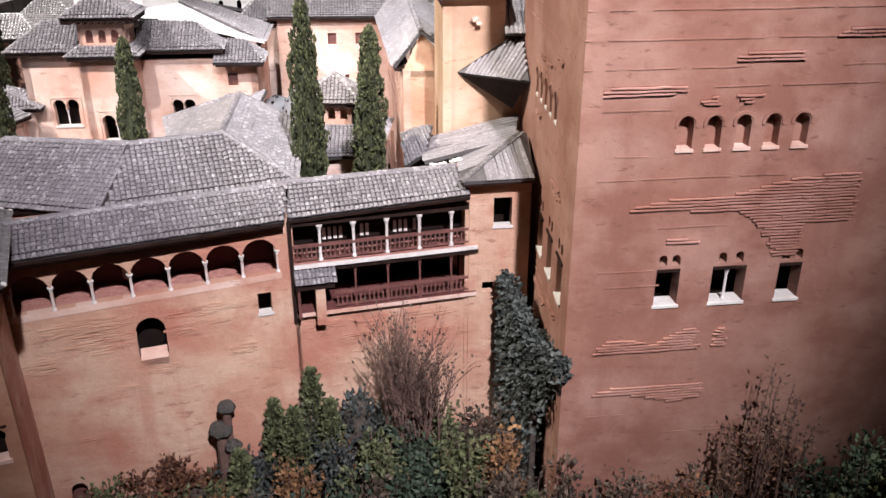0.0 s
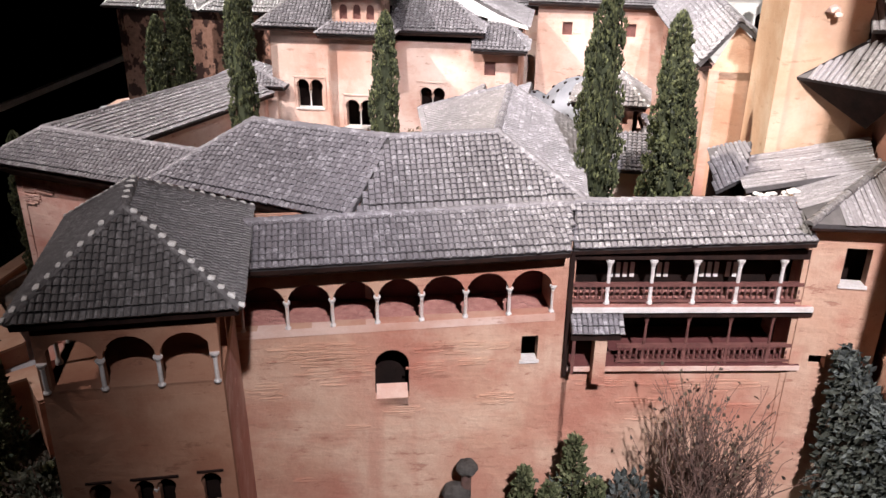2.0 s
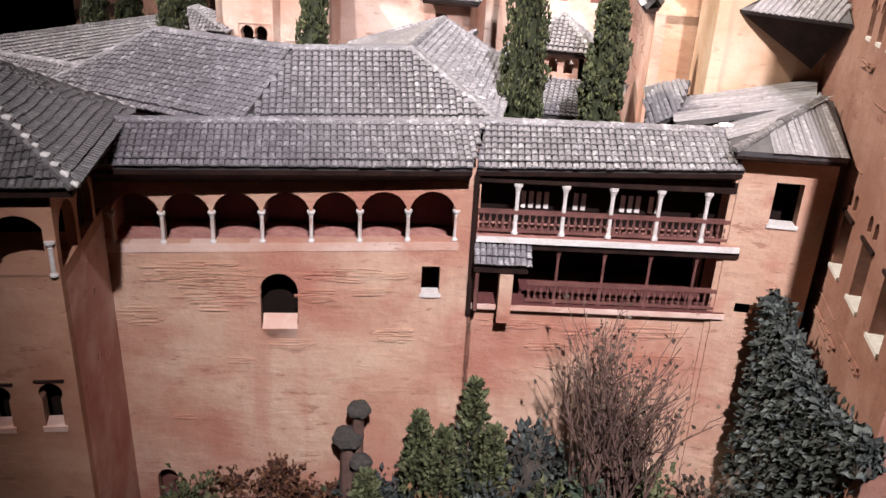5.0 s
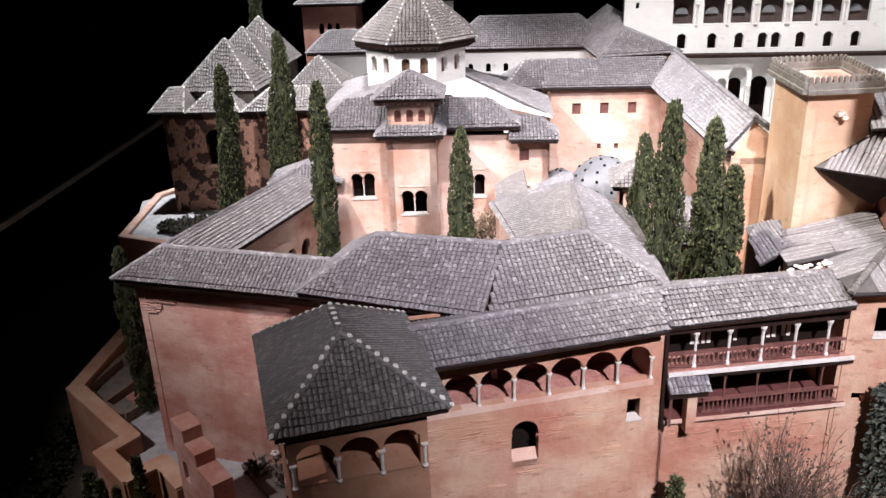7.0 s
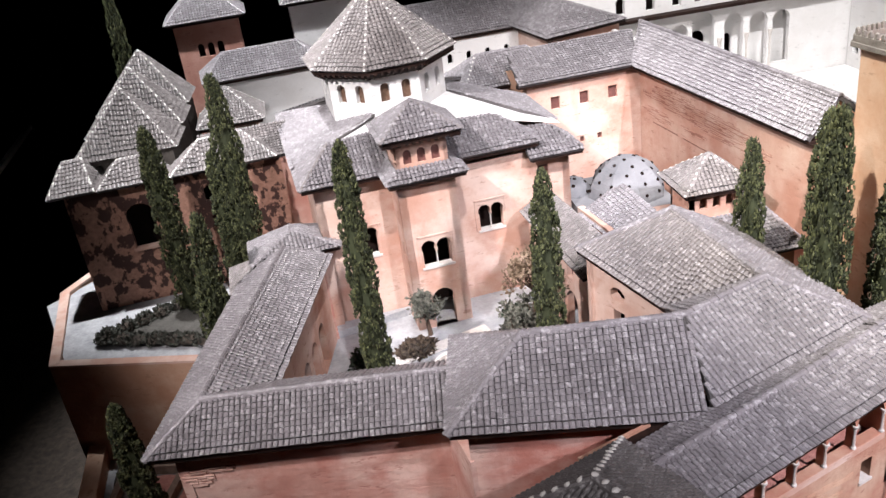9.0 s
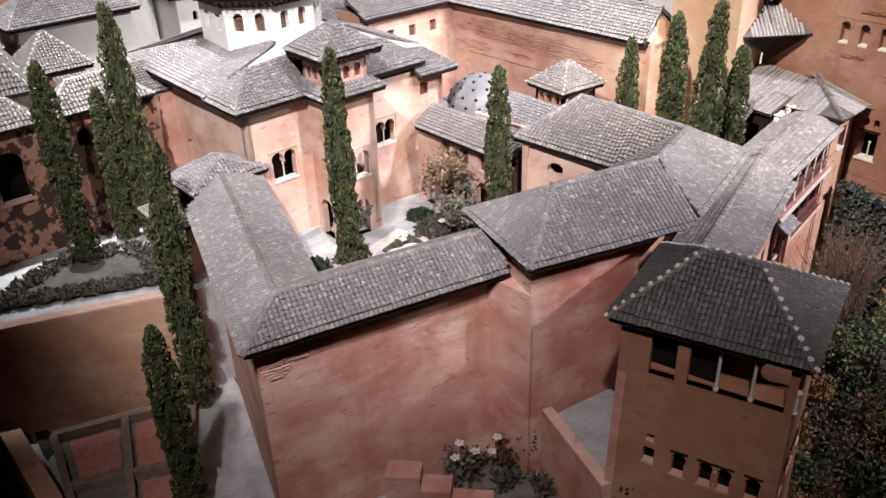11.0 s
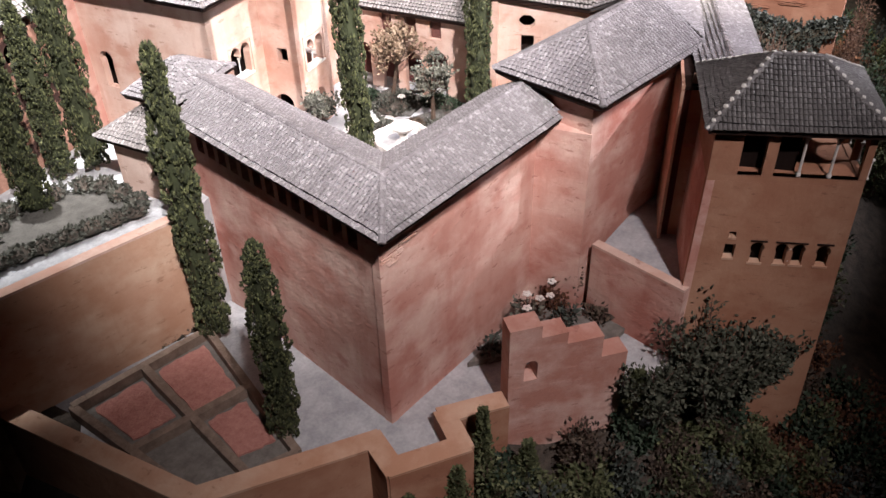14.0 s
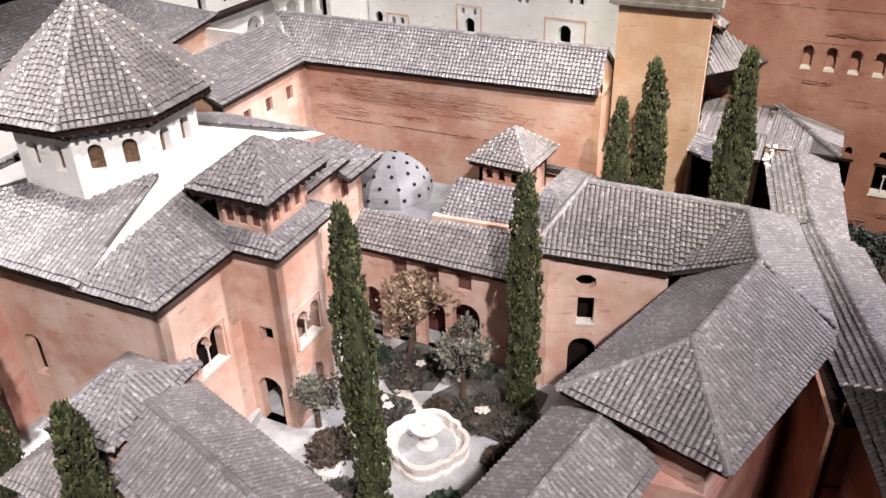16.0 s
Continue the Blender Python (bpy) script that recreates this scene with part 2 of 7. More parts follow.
def prism(poly, z0, z1):
    """A solid of a plan polygon between two heights."""
    if sum(a[0] * b[1] - b[0] * a[1] for a, b in zip(poly, [*poly[1:], poly[0]])) < 0:
        poly = poly[::-1]
    k = len(poly)
    vs = [V(p, z0) for p in poly] + [V(p, z1) for p in poly]
    fs = [tuple(range(k - 1, -1, -1)), tuple(range(k, 2 * k))]
    fs += [(i, (i + 1) % k, k + (i + 1) % k, k + i) for i in range(k)]
    return vs, fs


def join(*solids):
    vs, fs = [], []
    for v, f in solids:
        o = len(vs)
        vs += list(v)
        fs += [tuple(i + o for i in g) for g in f]
    return vs, fs


def beam(a, b, w, h, up=(0, 0, 1)):
    """A square bar from a to b, w wide and h high, centred on the line."""
    a, b, up = Vector(a), Vector(b), Vector(up)
    d = (b - a).normalized()
    s = d.cross(up)
    s = s.normalized() if s.length > 1e-6 else Vector((1, 0, 0))
    t = s.cross(d)
    vs = [p + s * (w / 2 * i) + t * (h / 2 * j) for p in (a, b) for i, j in ((-1, -1), (1, -1), (1, 1), (-1, 1))]
    return vs, [(3, 2, 1, 0), (4, 5, 6, 7), (0, 1, 5, 4), (1, 2, 6, 5), (2, 3, 7, 6), (3, 0, 4, 7)]


def lathe(profile, at, sides=10):
    """A turned solid: (radius, height) pairs round an upright axis at a point."""
    at = Vector(at)
    vs, fs = [], []
    for r, z in profile:
        vs += [at + Vector((r * math.cos(2 * math.pi * i / sides), r * math.sin(2 * math.pi * i / sides), z)) for i in range(sides)]
    for j in range(len(profile) - 1):
        for i in range(sides):
            k = (i + 1) % sides
            fs.append((j * sides + i, j * sides + k, (j + 1) * sides + k, (j + 1) * sides + i))
    fs.append(tuple(range(sides - 1, -1, -1)))
    fs.append(tuple(range((len(profile) - 1) * sides, len(profile) * sides)))
    return vs, fs


def rect(u, z, w, h):
    return [(u - w / 2, z), (u + w / 2, z), (u + w / 2, z + h), (u - w / 2, z + h)]


def arch(u, z, w, h, bulge=0.0, steps=10):
    """An opening with a round head; bulge makes it a horseshoe. h is the full height."""
    r = w / 2
    c = z + h - r
    loop = [(u - r * (1 - bulge), z), (u + r * (1 - bulge), z)]
    a0 = -math.asin(min(0.9, math.sqrt(1 - (1 - bulge) ** 2))) if bulge else 0.0
    for i in range(steps + 1):
        a = a0 + (math.pi - 2 * a0) * i / steps
        loop.append((u + r * math.cos(a), c + r * math.sin(a)))
    return loop


def wall(a, b, z0, z1, thick=0.012, holes=(), z1b=None):
    """A wall whose outer face runs from a to b (outside to its right), with openings cut through it. z1b: the height at b."""
    from mathutils.geometry import tessellate_polygon
    a, b = V(a, 0), V(b, 0)
    d = (b - a).normalized()
    out = Vector((d.y, -d.x, 0))
    wide = (b - a).length
    loops = [[(0, z0), (wide, z0), (wide, z1 if z1b is None else z1b), (0, z1)], *holes]
    flat = [p for lp in loops for p in lp]
    tris = tessellate_polygon([[Vector((u, z, 0)) for u, z in lp] for lp in loops])
    k = len(flat)
    vs = [a + d * u + Vector((0, 0, z)) for u, z in flat]
    vs += [p - out * thick for p in vs]
    fs = []
    for t in tris:
        p, q, r = (Vector((*flat[i], 0)) for i in t)
        t = tuple(t) if (q - p).cross(r - p).z > 0 else tuple(t)[::-1]
        fs += [t, tuple(i + k for i in t[::-1])]
    o = 0
    for j, lp in enumerate(loops):
        m = len(lp)
        area = sum(lp[i][0] * lp[(i + 1) % m][1] - lp[(i + 1) % m][0] * lp[i][1] for i in range(m))
        for i in range(m):
            p, q = o + i, o + (i + 1) % m
            f = (q, p, p + k, q + k)
            fs.append(f if (area > 0) == (j == 0) else f[::-1])
        o += m
    return vs, fs


def on_wall(a, b, u, out=0.0):
    """The plan point u along the wall from a to b, out in front of its face."""
    a, b = V(a, 0), V(b, 0)
    d = (b - a).normalized()
    return a + d * u + Vector((d.y, -d.x, 0)) * out


# ---------------------------------------------------------------- roofs of barrel tiles
TILE_STEPS = 4


def tile_shape(p, L, flat=0.72):
    r = p * 0.50
    pts = []
    for v, lift, rr in ((0, 0.0015 if L < 0.012 else 0.0004, r), (L * 1.12, 0.0, r * 0.90)):
        for i in range(TILE_STEPS + 1):
            a = math.pi * i / TILE_STEPS
            pts.append((rr * math.cos(a), v, rr * flat * math.sin(a) + lift))
    k = TILE_STEPS + 1
    fs = [(i, i + 1, k + i + 1, k + i)[::-1] for i in range(TILE_STEPS)]
    fs.append(tuple(range(k)))
    return np.array(pts), fs


def span(poly, u):
    """The stretch of a flat convex polygon (u, v) that a line of constant u crosses."""
    hits = []
    for (u0, v0), (u1, v1) in zip(poly, [*poly[1:], poly[0]]):
        if (u0 - u) * (u1 - u) <= 0 and abs(u1 - u0) > 1e-9:
            hits.append(v0 + (v1 - v0) * (u - u0) / (u1 - u0))
    return (min(hits), max(hits)) if len(hits) > 1 else None


def roof(building, faces, mat=None, p=0.0061, L=0.0064, pieces=0, thick=0.005, name="roof", jitter=0.7, flat=0.72):
    """Slopes given as corners, the eave's two first (left to right seen from outside). Tiles run up each slope; up to
    pieces of them are objects of their own, the rest one joined mesh."""
    mat = mat or TILES
    slabs, vs, fs, singles = [], [], [], []
    shape, sf = tile_shape(p, L, flat)
    for face in faces:
        c = [Vector(q) for q in face]
        n = ((c[1] - c[0]).cross(c[2] - c[0]) if len(c) == 3 else (c[2] - c[0]).cross(c[3] - c[1])).normalized()
        if n.z < 0:
            n = -n
        e = c[1] - c[0]
        e = (e - n * e.dot(n)).normalized()
        s = n.cross(e)
        if (c[2] - c[0]).dot(s) < 0:
            s = -s
        warp = [(q - c[0]).dot(n) for q in c]
        k = len(c)
        sv = [*c, *[q - n * thick for q in c]]
        order = list(range(k))
        if (c[1] - c[0]).cross(c[2] - c[0]).dot(n) < 0:
            order = order[::-1]
        flip = order[0] != 0
        low = k == 4 and ((c[0] + c[2]) / 2 - (c[1] + c[3]) / 2).dot(n) > 0
        tops = [(0, 1, 2)] if k == 3 else [(0, 1, 3), (1, 2, 3)] if low else [(0, 1, 2), (0, 2, 3)]
        tops = [t[::-1] if flip else t for t in tops]
        slabs.append((sv, [*tops, *[tuple(i + k for i in t[::-1]) for t in tops],
                           *[(order[i], i2 + 0, i2 + k, order[i] + k)[::-1] for i in range(k) for i2 in [order[(i + 1) % k]]]]))
        poly = [((q - c[0]).dot(e), (q - c[0]).dot(s)) for q in c]
        us = [q[0] for q in poly]

        def lift(u, v, poly=poly, warp=warp):
            """How far the slope's twist raises a tile off its mean plane."""
            if len(poly) == 3:
                return 0.0
            (x0, y0), (x1, y1), (x2, y2), (x3, y3) = poly
            g2 = min(1, max(0, v / max(1e-6, (y2 + y3) / 2)))
            left, right = x0 + (x3 - x0) * g2, x1 + (x2 - x1) * g2
            f = min(1, max(0, (u - left) / (right - left))) if abs(right - left) > 1e-6 else 0.5
            return (warp[0] * (1 - f) + warp[1] * f) * (1 - g2) + (warp[3] * (1 - f) + warp[2] * f) * g2
        count = max(1, int((max(us) - min(us)) / p))
        step = (max(us) - min(us)) / count
        for i in range(count):
            u = min(us) + (i + 0.5) * step
            st = span(poly, u)
            if not st or st[1] - st[0] < L * 0.4:
                continue
            rows = max(1, round((st[1] - st[0]) / L))
            pitch = (st[1] - st[0]) / rows
            for j in range(rows):
                v = st[0] + j * pitch - (0.0018 if j == 0 else 0) + RNG.normal(0, 0.0003 * jitter)
                uu = u + RNG.normal(0, 0.00012 * jitter)
                tw = RNG.normal(0, 0.02 * jitter)
                ee = e * math.cos(tw) + s * math.sin(tw)
                ss = s * math.cos(tw) - e * math.sin(tw)
                at = c[0] + e * uu + s * v + n * (lift(uu, v) + 0.0003 + abs(RNG.normal(0, 0.00018 * jitter)))
                if len(singles) < pieces and 0 < j < rows - 1:
                    singles.append(Matrix((ee, ss, n)).transposed().to_4x4())
                    singles[-1].translation = at
                    continue
                o = len(vs)
                A, B, C, D = np.array(ee), np.array(ss), np.array(n), np.array(at)
                vs.extend(D + shape[:, :1] * A + shape[:, 1:2] * (pitch / L) * B + shape[:, 2:] * C)
                fs.extend(tuple(q + o for q in f) for f in sf)
    ob = [part(name, q, BED, building) for q in slabs][0]
    tagged(part("tiles", (vs, fs), mat, ob, smooth=False), kind="stuff")
    if singles:
        me = bpy.data.meshes.new("tile")
        me.from_pydata([tuple(q) for q in shape], [], sf)
        me.materials.append(mat)
        for m in singles:
            t = new("tile", me)
            t.parent = ob
            t.matrix_local = m
    return ob


def cap_mesh(r, L, mat):
    """One half-round ridge cap, along y, shared by all the caps of its size."""
    key = ("ridge_cap", round(r, 5), round(L, 4), mat.name)
    if key not in CAPS:
        vs = []
        for v, rr in ((-0.001, r * 1.08), (L * 1.05, r * 0.9)):
            vs += [(rr * math.cos(math.pi * j / 5), v, rr * 0.9 * math.sin(math.pi * j / 5) - 0.0005) for j in range(6)]
        me = bpy.data.meshes.new("ridge_cap")
        me.from_pydata(vs, [], [(j + 1, j, 6 + j, 7 + j) for j in range(5)] + [tuple(range(6))])
        me.materials.append(mat)
        CAPS[key] = me
    return CAPS[key]


CAPS = {}


def ridge(parent, a, b, mat=None, r=0.0045, L=0.011, lime=False):
    """A run of half-round caps along a ridge or hip, with lumps of lime at the joints if wanted."""
    a, b = Vector(a), Vector(b)
    count = max(1, round((b - a).length / L))
    step = (b - a).length / count
    d = (b - a).normalized()
    s = d.cross(Vector((0, 0, 1))).normalized()
    t = s.cross(d)
    me = cap_mesh(r, L, mat or TILES)
    for i in range(count):
        p = a + d * (i * step)
        ob = new("ridge_cap", me)
        ob.parent = parent
        tw = RNG.normal(0, 0.02)
        m = Matrix((s * math.cos(tw) + d * math.sin(tw), (d * math.cos(tw) - s * math.sin(tw)) * (step / L), t)).transposed().to_4x4()
        m.translation = p + t * abs(RNG.normal(0, 0.0003))
        ob.matrix_local = m
        if lime:
            me2 = CAPS.setdefault(("lime", round(r, 5)), None)
            if me2 is None:
                vs, fs = lump((0, 0, 0), r * 0.66, 0.6)
                me2 = bpy.data.meshes.new("lime_joint")
                me2.from_pydata([tuple(v) for v in vs], [], fs)
                me2.materials.append(LIME)
                CAPS[("lime", round(r, 5))] = me2
            o2 = new("lime_joint", me2)
            o2.parent = ob
            o2.location = (RNG.normal(0, 0.0003), 0, r * 0.72)
            o2.scale = (RNG.uniform(0.8, 1.2), RNG.uniform(0.9, 1.4), 1)


def lump(at, r, flat=1.0):
    """A small uneven rounded lump."""
    at = Vector(at)
    bm = bmesh.new()
    bmesh.ops.create_icosphere(bm, subdivisions=1, radius=r)
    vs = [at + Vector((v.co.x * (1 + RNG.normal(0, 0.12)), v.co.y * (1 + RNG.normal(0, 0.12)), v.co.z * flat)) for v in bm.verts]
    fs = [tuple(v.index for v in f.verts) for f in bm.faces]
    bm.free()
    return vs, fs


def eave(building, pts, drop=0.012, inset=0.02, closed=False, mat=None, step=0.0105, rafters=False):
    """The dark timber under an eave, near-black and deep to paint in its shade: a sloping soffit from the edge back to
    the wall, and rafter ends that show below it.
    """
    pts = [Vector(q) for q in pts]
    k = len(pts)
    pairs = list(zip(pts, pts[1:])) + ([(pts[-1], pts[0])] if closed else [])
    inw = []
    for i in range(k):
        dirs = []
        if i > 0 or closed:
            dirs.append((pts[i] - pts[i - 1]).normalized())
        if i < k - 1 or closed:
            dirs.append((pts[(i + 1) % k] - pts[i]).normalized())
        ns = [Vector((-d.y, d.x, 0)).normalized() for d in dirs]
        n = sum(ns, Vector()).normalized()
        inw.append(n / max(0.4, n.dot(ns[0])))
    solids, ends = [], []
    for i, (a, b) in enumerate(pairs):
        ia, ib = inw[i], inw[(i + 1) % k]
        vs = []
        for p, n in ((a, ia), (b, ib)):
            vs += [p + n * 0.0015 - Vector((0, 0, 0.0035)), p + n * 0.002 - Vector((0, 0, 0.0075)), p + n * inset - Vector((0, 0, drop)), p + n * inset - Vector((0, 0, 0.001))]
        solids.append((vs, [(0, 1, 5, 4), (1, 2, 6, 5), (2, 3, 7, 6), (3, 0, 4, 7), (3, 2, 1, 0), (4, 5, 6, 7)]))
        d = (b - a).normalized()
        inn = Vector((-d.y, d.x, 0)).normalized()
        m = int((b - a).length / step)
        for j in range(m):
            q = a + d * ((j + 0.5) * (b - a).length / m) - Vector((0, 0, 0.0085))
            ends.append(beam(q + inn * 0.0015, q + inn * (inset - 0.002) - Vector((0, 0, (drop - 0.0075) * 0.8)), 0.0036, 0.0034))
    boards = [part("eave_board", q, mat or WOOD, building, "dark timber under the eave with its shade painted in") for q in solids]
    ob = boards[0]
    if rafters:
        tagged(part("rafter_course", join(*ends), mat or WOOD, ob), kind="stuff")
    return ob


def column(name, parent, foot, height, r=0.0024, mat=None):
    """A slender column with base and splayed capital."""
    h = height
    return part(name, lathe([(r * 1.7, 0), (r * 1.7, h * 0.05), (r * 1.15, h * 0.09), (r, h * 0.12), (r * 0.92, h * 0.78), (r * 1.1, h * 0.80),
                             (r * 1.0, h * 0.83), (r * 1.7, h * 0.92), (r * 2.1, h * 0.94), (r * 2.1, h)], foot, 10), mat or MARBLE, parent)


def window(parent, a, b, u, z, w, h, kind="rect", depth=0.012, sill=True, name="window", column_in=False, mat=None, lip=0.0022):
    """What sits in an opening: a pale sill, dark timber set back, a middle column for a paired window."""
    e = thing(name, "", "")
    e.parent = parent
    mat = mat or MARBLE
    if sill:
        q0, q1 = on_wall(a, b, u - w / 2 - lip * 0.7, lip), on_wall(a, b, u + w / 2 + lip * 0.7, lip)
        r1, r0 = on_wall(a, b, u + w / 2 - 0.0005, -depth), on_wall(a, b, u - w / 2 + 0.0005, -depth)
        part("sill", prism([q0, q1, r1, r0], z - 0.0028, z + 0.0004), mat, e, "pale worn sill")
    if column_in:
        f = on_wall(a, b, u, -depth * 0.45)
        column("column", e, (f.x, f.y, z), h * 0.62, 0.0012)
    return e


def brick_patch(parent, a, b, spots, mat=None, pitch=0.0030, seed=1, bed=None):
    """Bare brick courses where the plaster has come off: spots of (u, z, half width, half height) on a wall, as short raised courses."""
    g = np.random.default_rng(seed)
    solids, beds = [], []
    for u, z, w, h in spots:
        k = max(2, int(2 * h / pitch))
        for i in range(k):
            zz = z - h + (i + 0.5) * pitch
            f = math.sqrt(max(0.05, 1 - ((zz - z) / (h + 1e-6)) ** 2))
            left, right = u - w * f * g.uniform(0.65, 1.2), u + w * f * g.uniform(0.65, 1.2)
            x = left
            p, q = on_wall(a, b, left - 0.001, -0.0008), on_wall(a, b, right + 0.001, -0.0008)
            beds.append(beam((p.x, p.y, zz), (q.x, q.y, zz), 0.002, pitch * 1.01))
            while x < right:
                L = g.uniform(0.008, 0.030)
                e = min(right, x + L)
                if g.uniform() < 0.94 and e - x > 0.002:
                    out = g.uniform(0.0010, 0.0024) if bed is None else g.uniform(0.0003, 0.0013)
                    p, q = on_wall(a, b, x, out - 0.001), on_wall(a, b, e, out - 0.001)
                    dz = g.normal(0, 0.0005)
                    solids.append(beam((p.x, p.y, zz + dz), (q.x, q.y, zz + dz + g.normal(0, 0.0006)), 0.0026, pitch * g.uniform(0.34, 0.62)))
                x = e + g.uniform(0.0004, 0.0016)
    # The default bed is dark red with the shade between courses painted in.
    tagged(part("mortar_bed", join(*beds), bed or BRICK_BED_SHADE, parent, "dark red bed of the bare brick"), kind="stuff")
    return tagged(part("bare_brickwork", join(*solids), mat or BRICK, parent, "bare brick courses showing through plaster"), kind="stuff")


def coursed_patch(parent, a, b, outlines, mat, pitch=0.0034, seed=1):
    """Bare brickwork inside ragged outlines of (u, z) on a wall: level proud courses over a bed darkened as shade."""
    g = np.random.default_rng(seed)
    solids, beds = [], []
    for outline in outlines:
        zs = [z for _, z in outline]
        for i in range(1, int((max(zs) - min(zs)) / pitch) + 1):
            z = min(zs) + (i - 0.35) * pitch
            cuts = sorted(u0 + (u1 - u0) * (z - z0) / (z1 - z0) for (u0, z0), (u1, z1) in zip(outline, [*outline[1:], outline[0]]) if (z0 - z) * (z1 - z) < 0)
            for u0, u1 in zip(cuts[::2], cuts[1::2]):
                u0, u1 = u0 - g.uniform(-0.003, 0.005), u1 + g.uniform(-0.003, 0.005)
                if u1 - u0 < 0.004:
                    continue
                p, q = on_wall(a, b, u0, -0.0006), on_wall(a, b, u1, -0.0006)
                beds.append(beam((p.x, p.y, z), (q.x, q.y, z), 0.002, pitch * 1.01))
                x, rise = u0, g.normal(0, 0.0003)
                while x < u1:
                    e = min(u1, x + g.uniform(0.007, 0.022))
                    turn = g.normal(0, 0.0003)
                    p, q = on_wall(a, b, x, g.uniform(0.0008, 0.0018)), on_wall(a, b, e, g.uniform(0.0008, 0.0018))
                    solids.append(beam((p.x, p.y, z + rise), (q.x, q.y, z + turn), 0.0030, pitch * g.uniform(0.36, 0.50)))
                    x, rise = e + (0.0008 if g.uniform() < 0.25 else -0.0001), turn
    # The bed's dark red also paints the shade in the gaps.
    tagged(part("mortar_bed", join(*beds), BRICK_BED_SHADE, parent, "dark red bed of the bare brick"), kind="stuff")
    return tagged(part("bare_brickwork", join(*solids), mat, parent, "bare brick courses showing through plaster"), kind="stuff")


def scored_line(parent, a, b, u0, u1, z, mat, seed=0):
    """A building line across a wall: a thin uneven ledge."""
    g = np.random.default_rng(seed)
    bits, x = [], u0
    while x < u1:
        e = min(u1, x + g.uniform(0.02, 0.06))
        p, q = on_wall(a, b, x, 0.0), on_wall(a, b, e, 0.0)
        bits.append(beam((p.x, p.y, z + g.normal(0, 0.0003)), (q.x, q.y, z + g.normal(0, 0.0003)), 0.0019, 0.0011))
        x = e + (g.uniform(0.002, 0.02) if g.uniform() < 0.3 else 0)
    return tagged(part("scored_line", join(*bits), mat, parent), kind="stuff")

# ---------------------------------------------------------------- the room and the ground
room = thing("exhibition_room", "dark unlit exhibition room around the model", "room", kind="structure")
for nm, poly, z0, z1 in (("floor", [(-5, -4), (5, -4), (5, 6), (-5, 6)], -0.1, 0.0), ("ceiling", [(-5, -4), (5, -4), (5, 6), (-5, 6)], 3.4, 3.5),
                         ("wall_west", [(-5.1, -4), (-5, -4), (-5, 6), (-5.1, 6)], 0, 3.4), ("wall_east", [(5, -4), (5.1, -4), (5.1, 6), (5, 6)], 0, 3.4),
                         ("wall_south", [(-5, -4.1), (5, -4.1), (5, -4), (-5, -4)], 0, 3.4), ("wall_north", [(-5, 6), (5, 6), (5, 6.1), (-5, 6.1)], 0, 3.4)):
    tagged(part(nm, prism(poly, z0, z1), ROOM), "black painted surface of the dark room", nm.split("_")[0], kind="structure")
bpy.data.objects.remove(room)


def ground_height(x, y):
    """The hill on which the palace stands: a plateau that falls away in front and to the west."""
    edge = 0.70 if x > -0.45 else 0.70 + (-0.45 - x) * 0.55 + max(0.0, -0.93 - x) * 0.7
    d = y - edge
    z = 0.775 if d > 0.12 else 0.775 - 0.60 * (0.12 - d)
    w = -1.17 - x
    if w > 0:
        z = min(z, 0.74 - 1.4 * w)
    return max(0.30, z)


def ground_sheet():
    xs, ys = np.linspace(-2.2, 1.6, 96), np.linspace(-0.6, 3.2, 96)
    vs = []
    for y in ys:
        for x in xs:
            h = ground_height(x, y)
            h += 0.018 * noise.noise(Vector((x * 9, y * 9, 0))) + 0.008 * noise.noise(Vector((x * 31, y * 31, 3))) if y < 0.95 or x < -1.15 else 0
            vs.append((x, y, h))
    k = len(xs)
    fs = [(j * k + i, j * k + i + 1, (j + 1) * k + i + 1, (j + 1) * k + i) for j in range(len(ys) - 1) for i in range(k - 1)]
    return vs, fs


tagged(part("ground", ground_sheet(), SOIL, smooth=True), "dark earth of the hillside below the palace", "ground", kind="structure")

# ---------------------------------------------------------------- wing round the garden court (L-shaped)
ZT, ZC = 0.780, 0.955
wC, wH, wI = (-0.962, 1.055, 1.097), (-0.896, 1.097, 1.134), (-0.817, 1.151, 1.100)
wE, wEr, wEi = (-0.618, 1.006, 1.099), (-0.606, 1.066, 1.131), (-0.594, 1.120, 1.101)
wS, wSr, wSi = (-0.878, 1.440, 1.100), (-0.811, 1.456, 1.134), (-0.742, 1.470, 1.102)


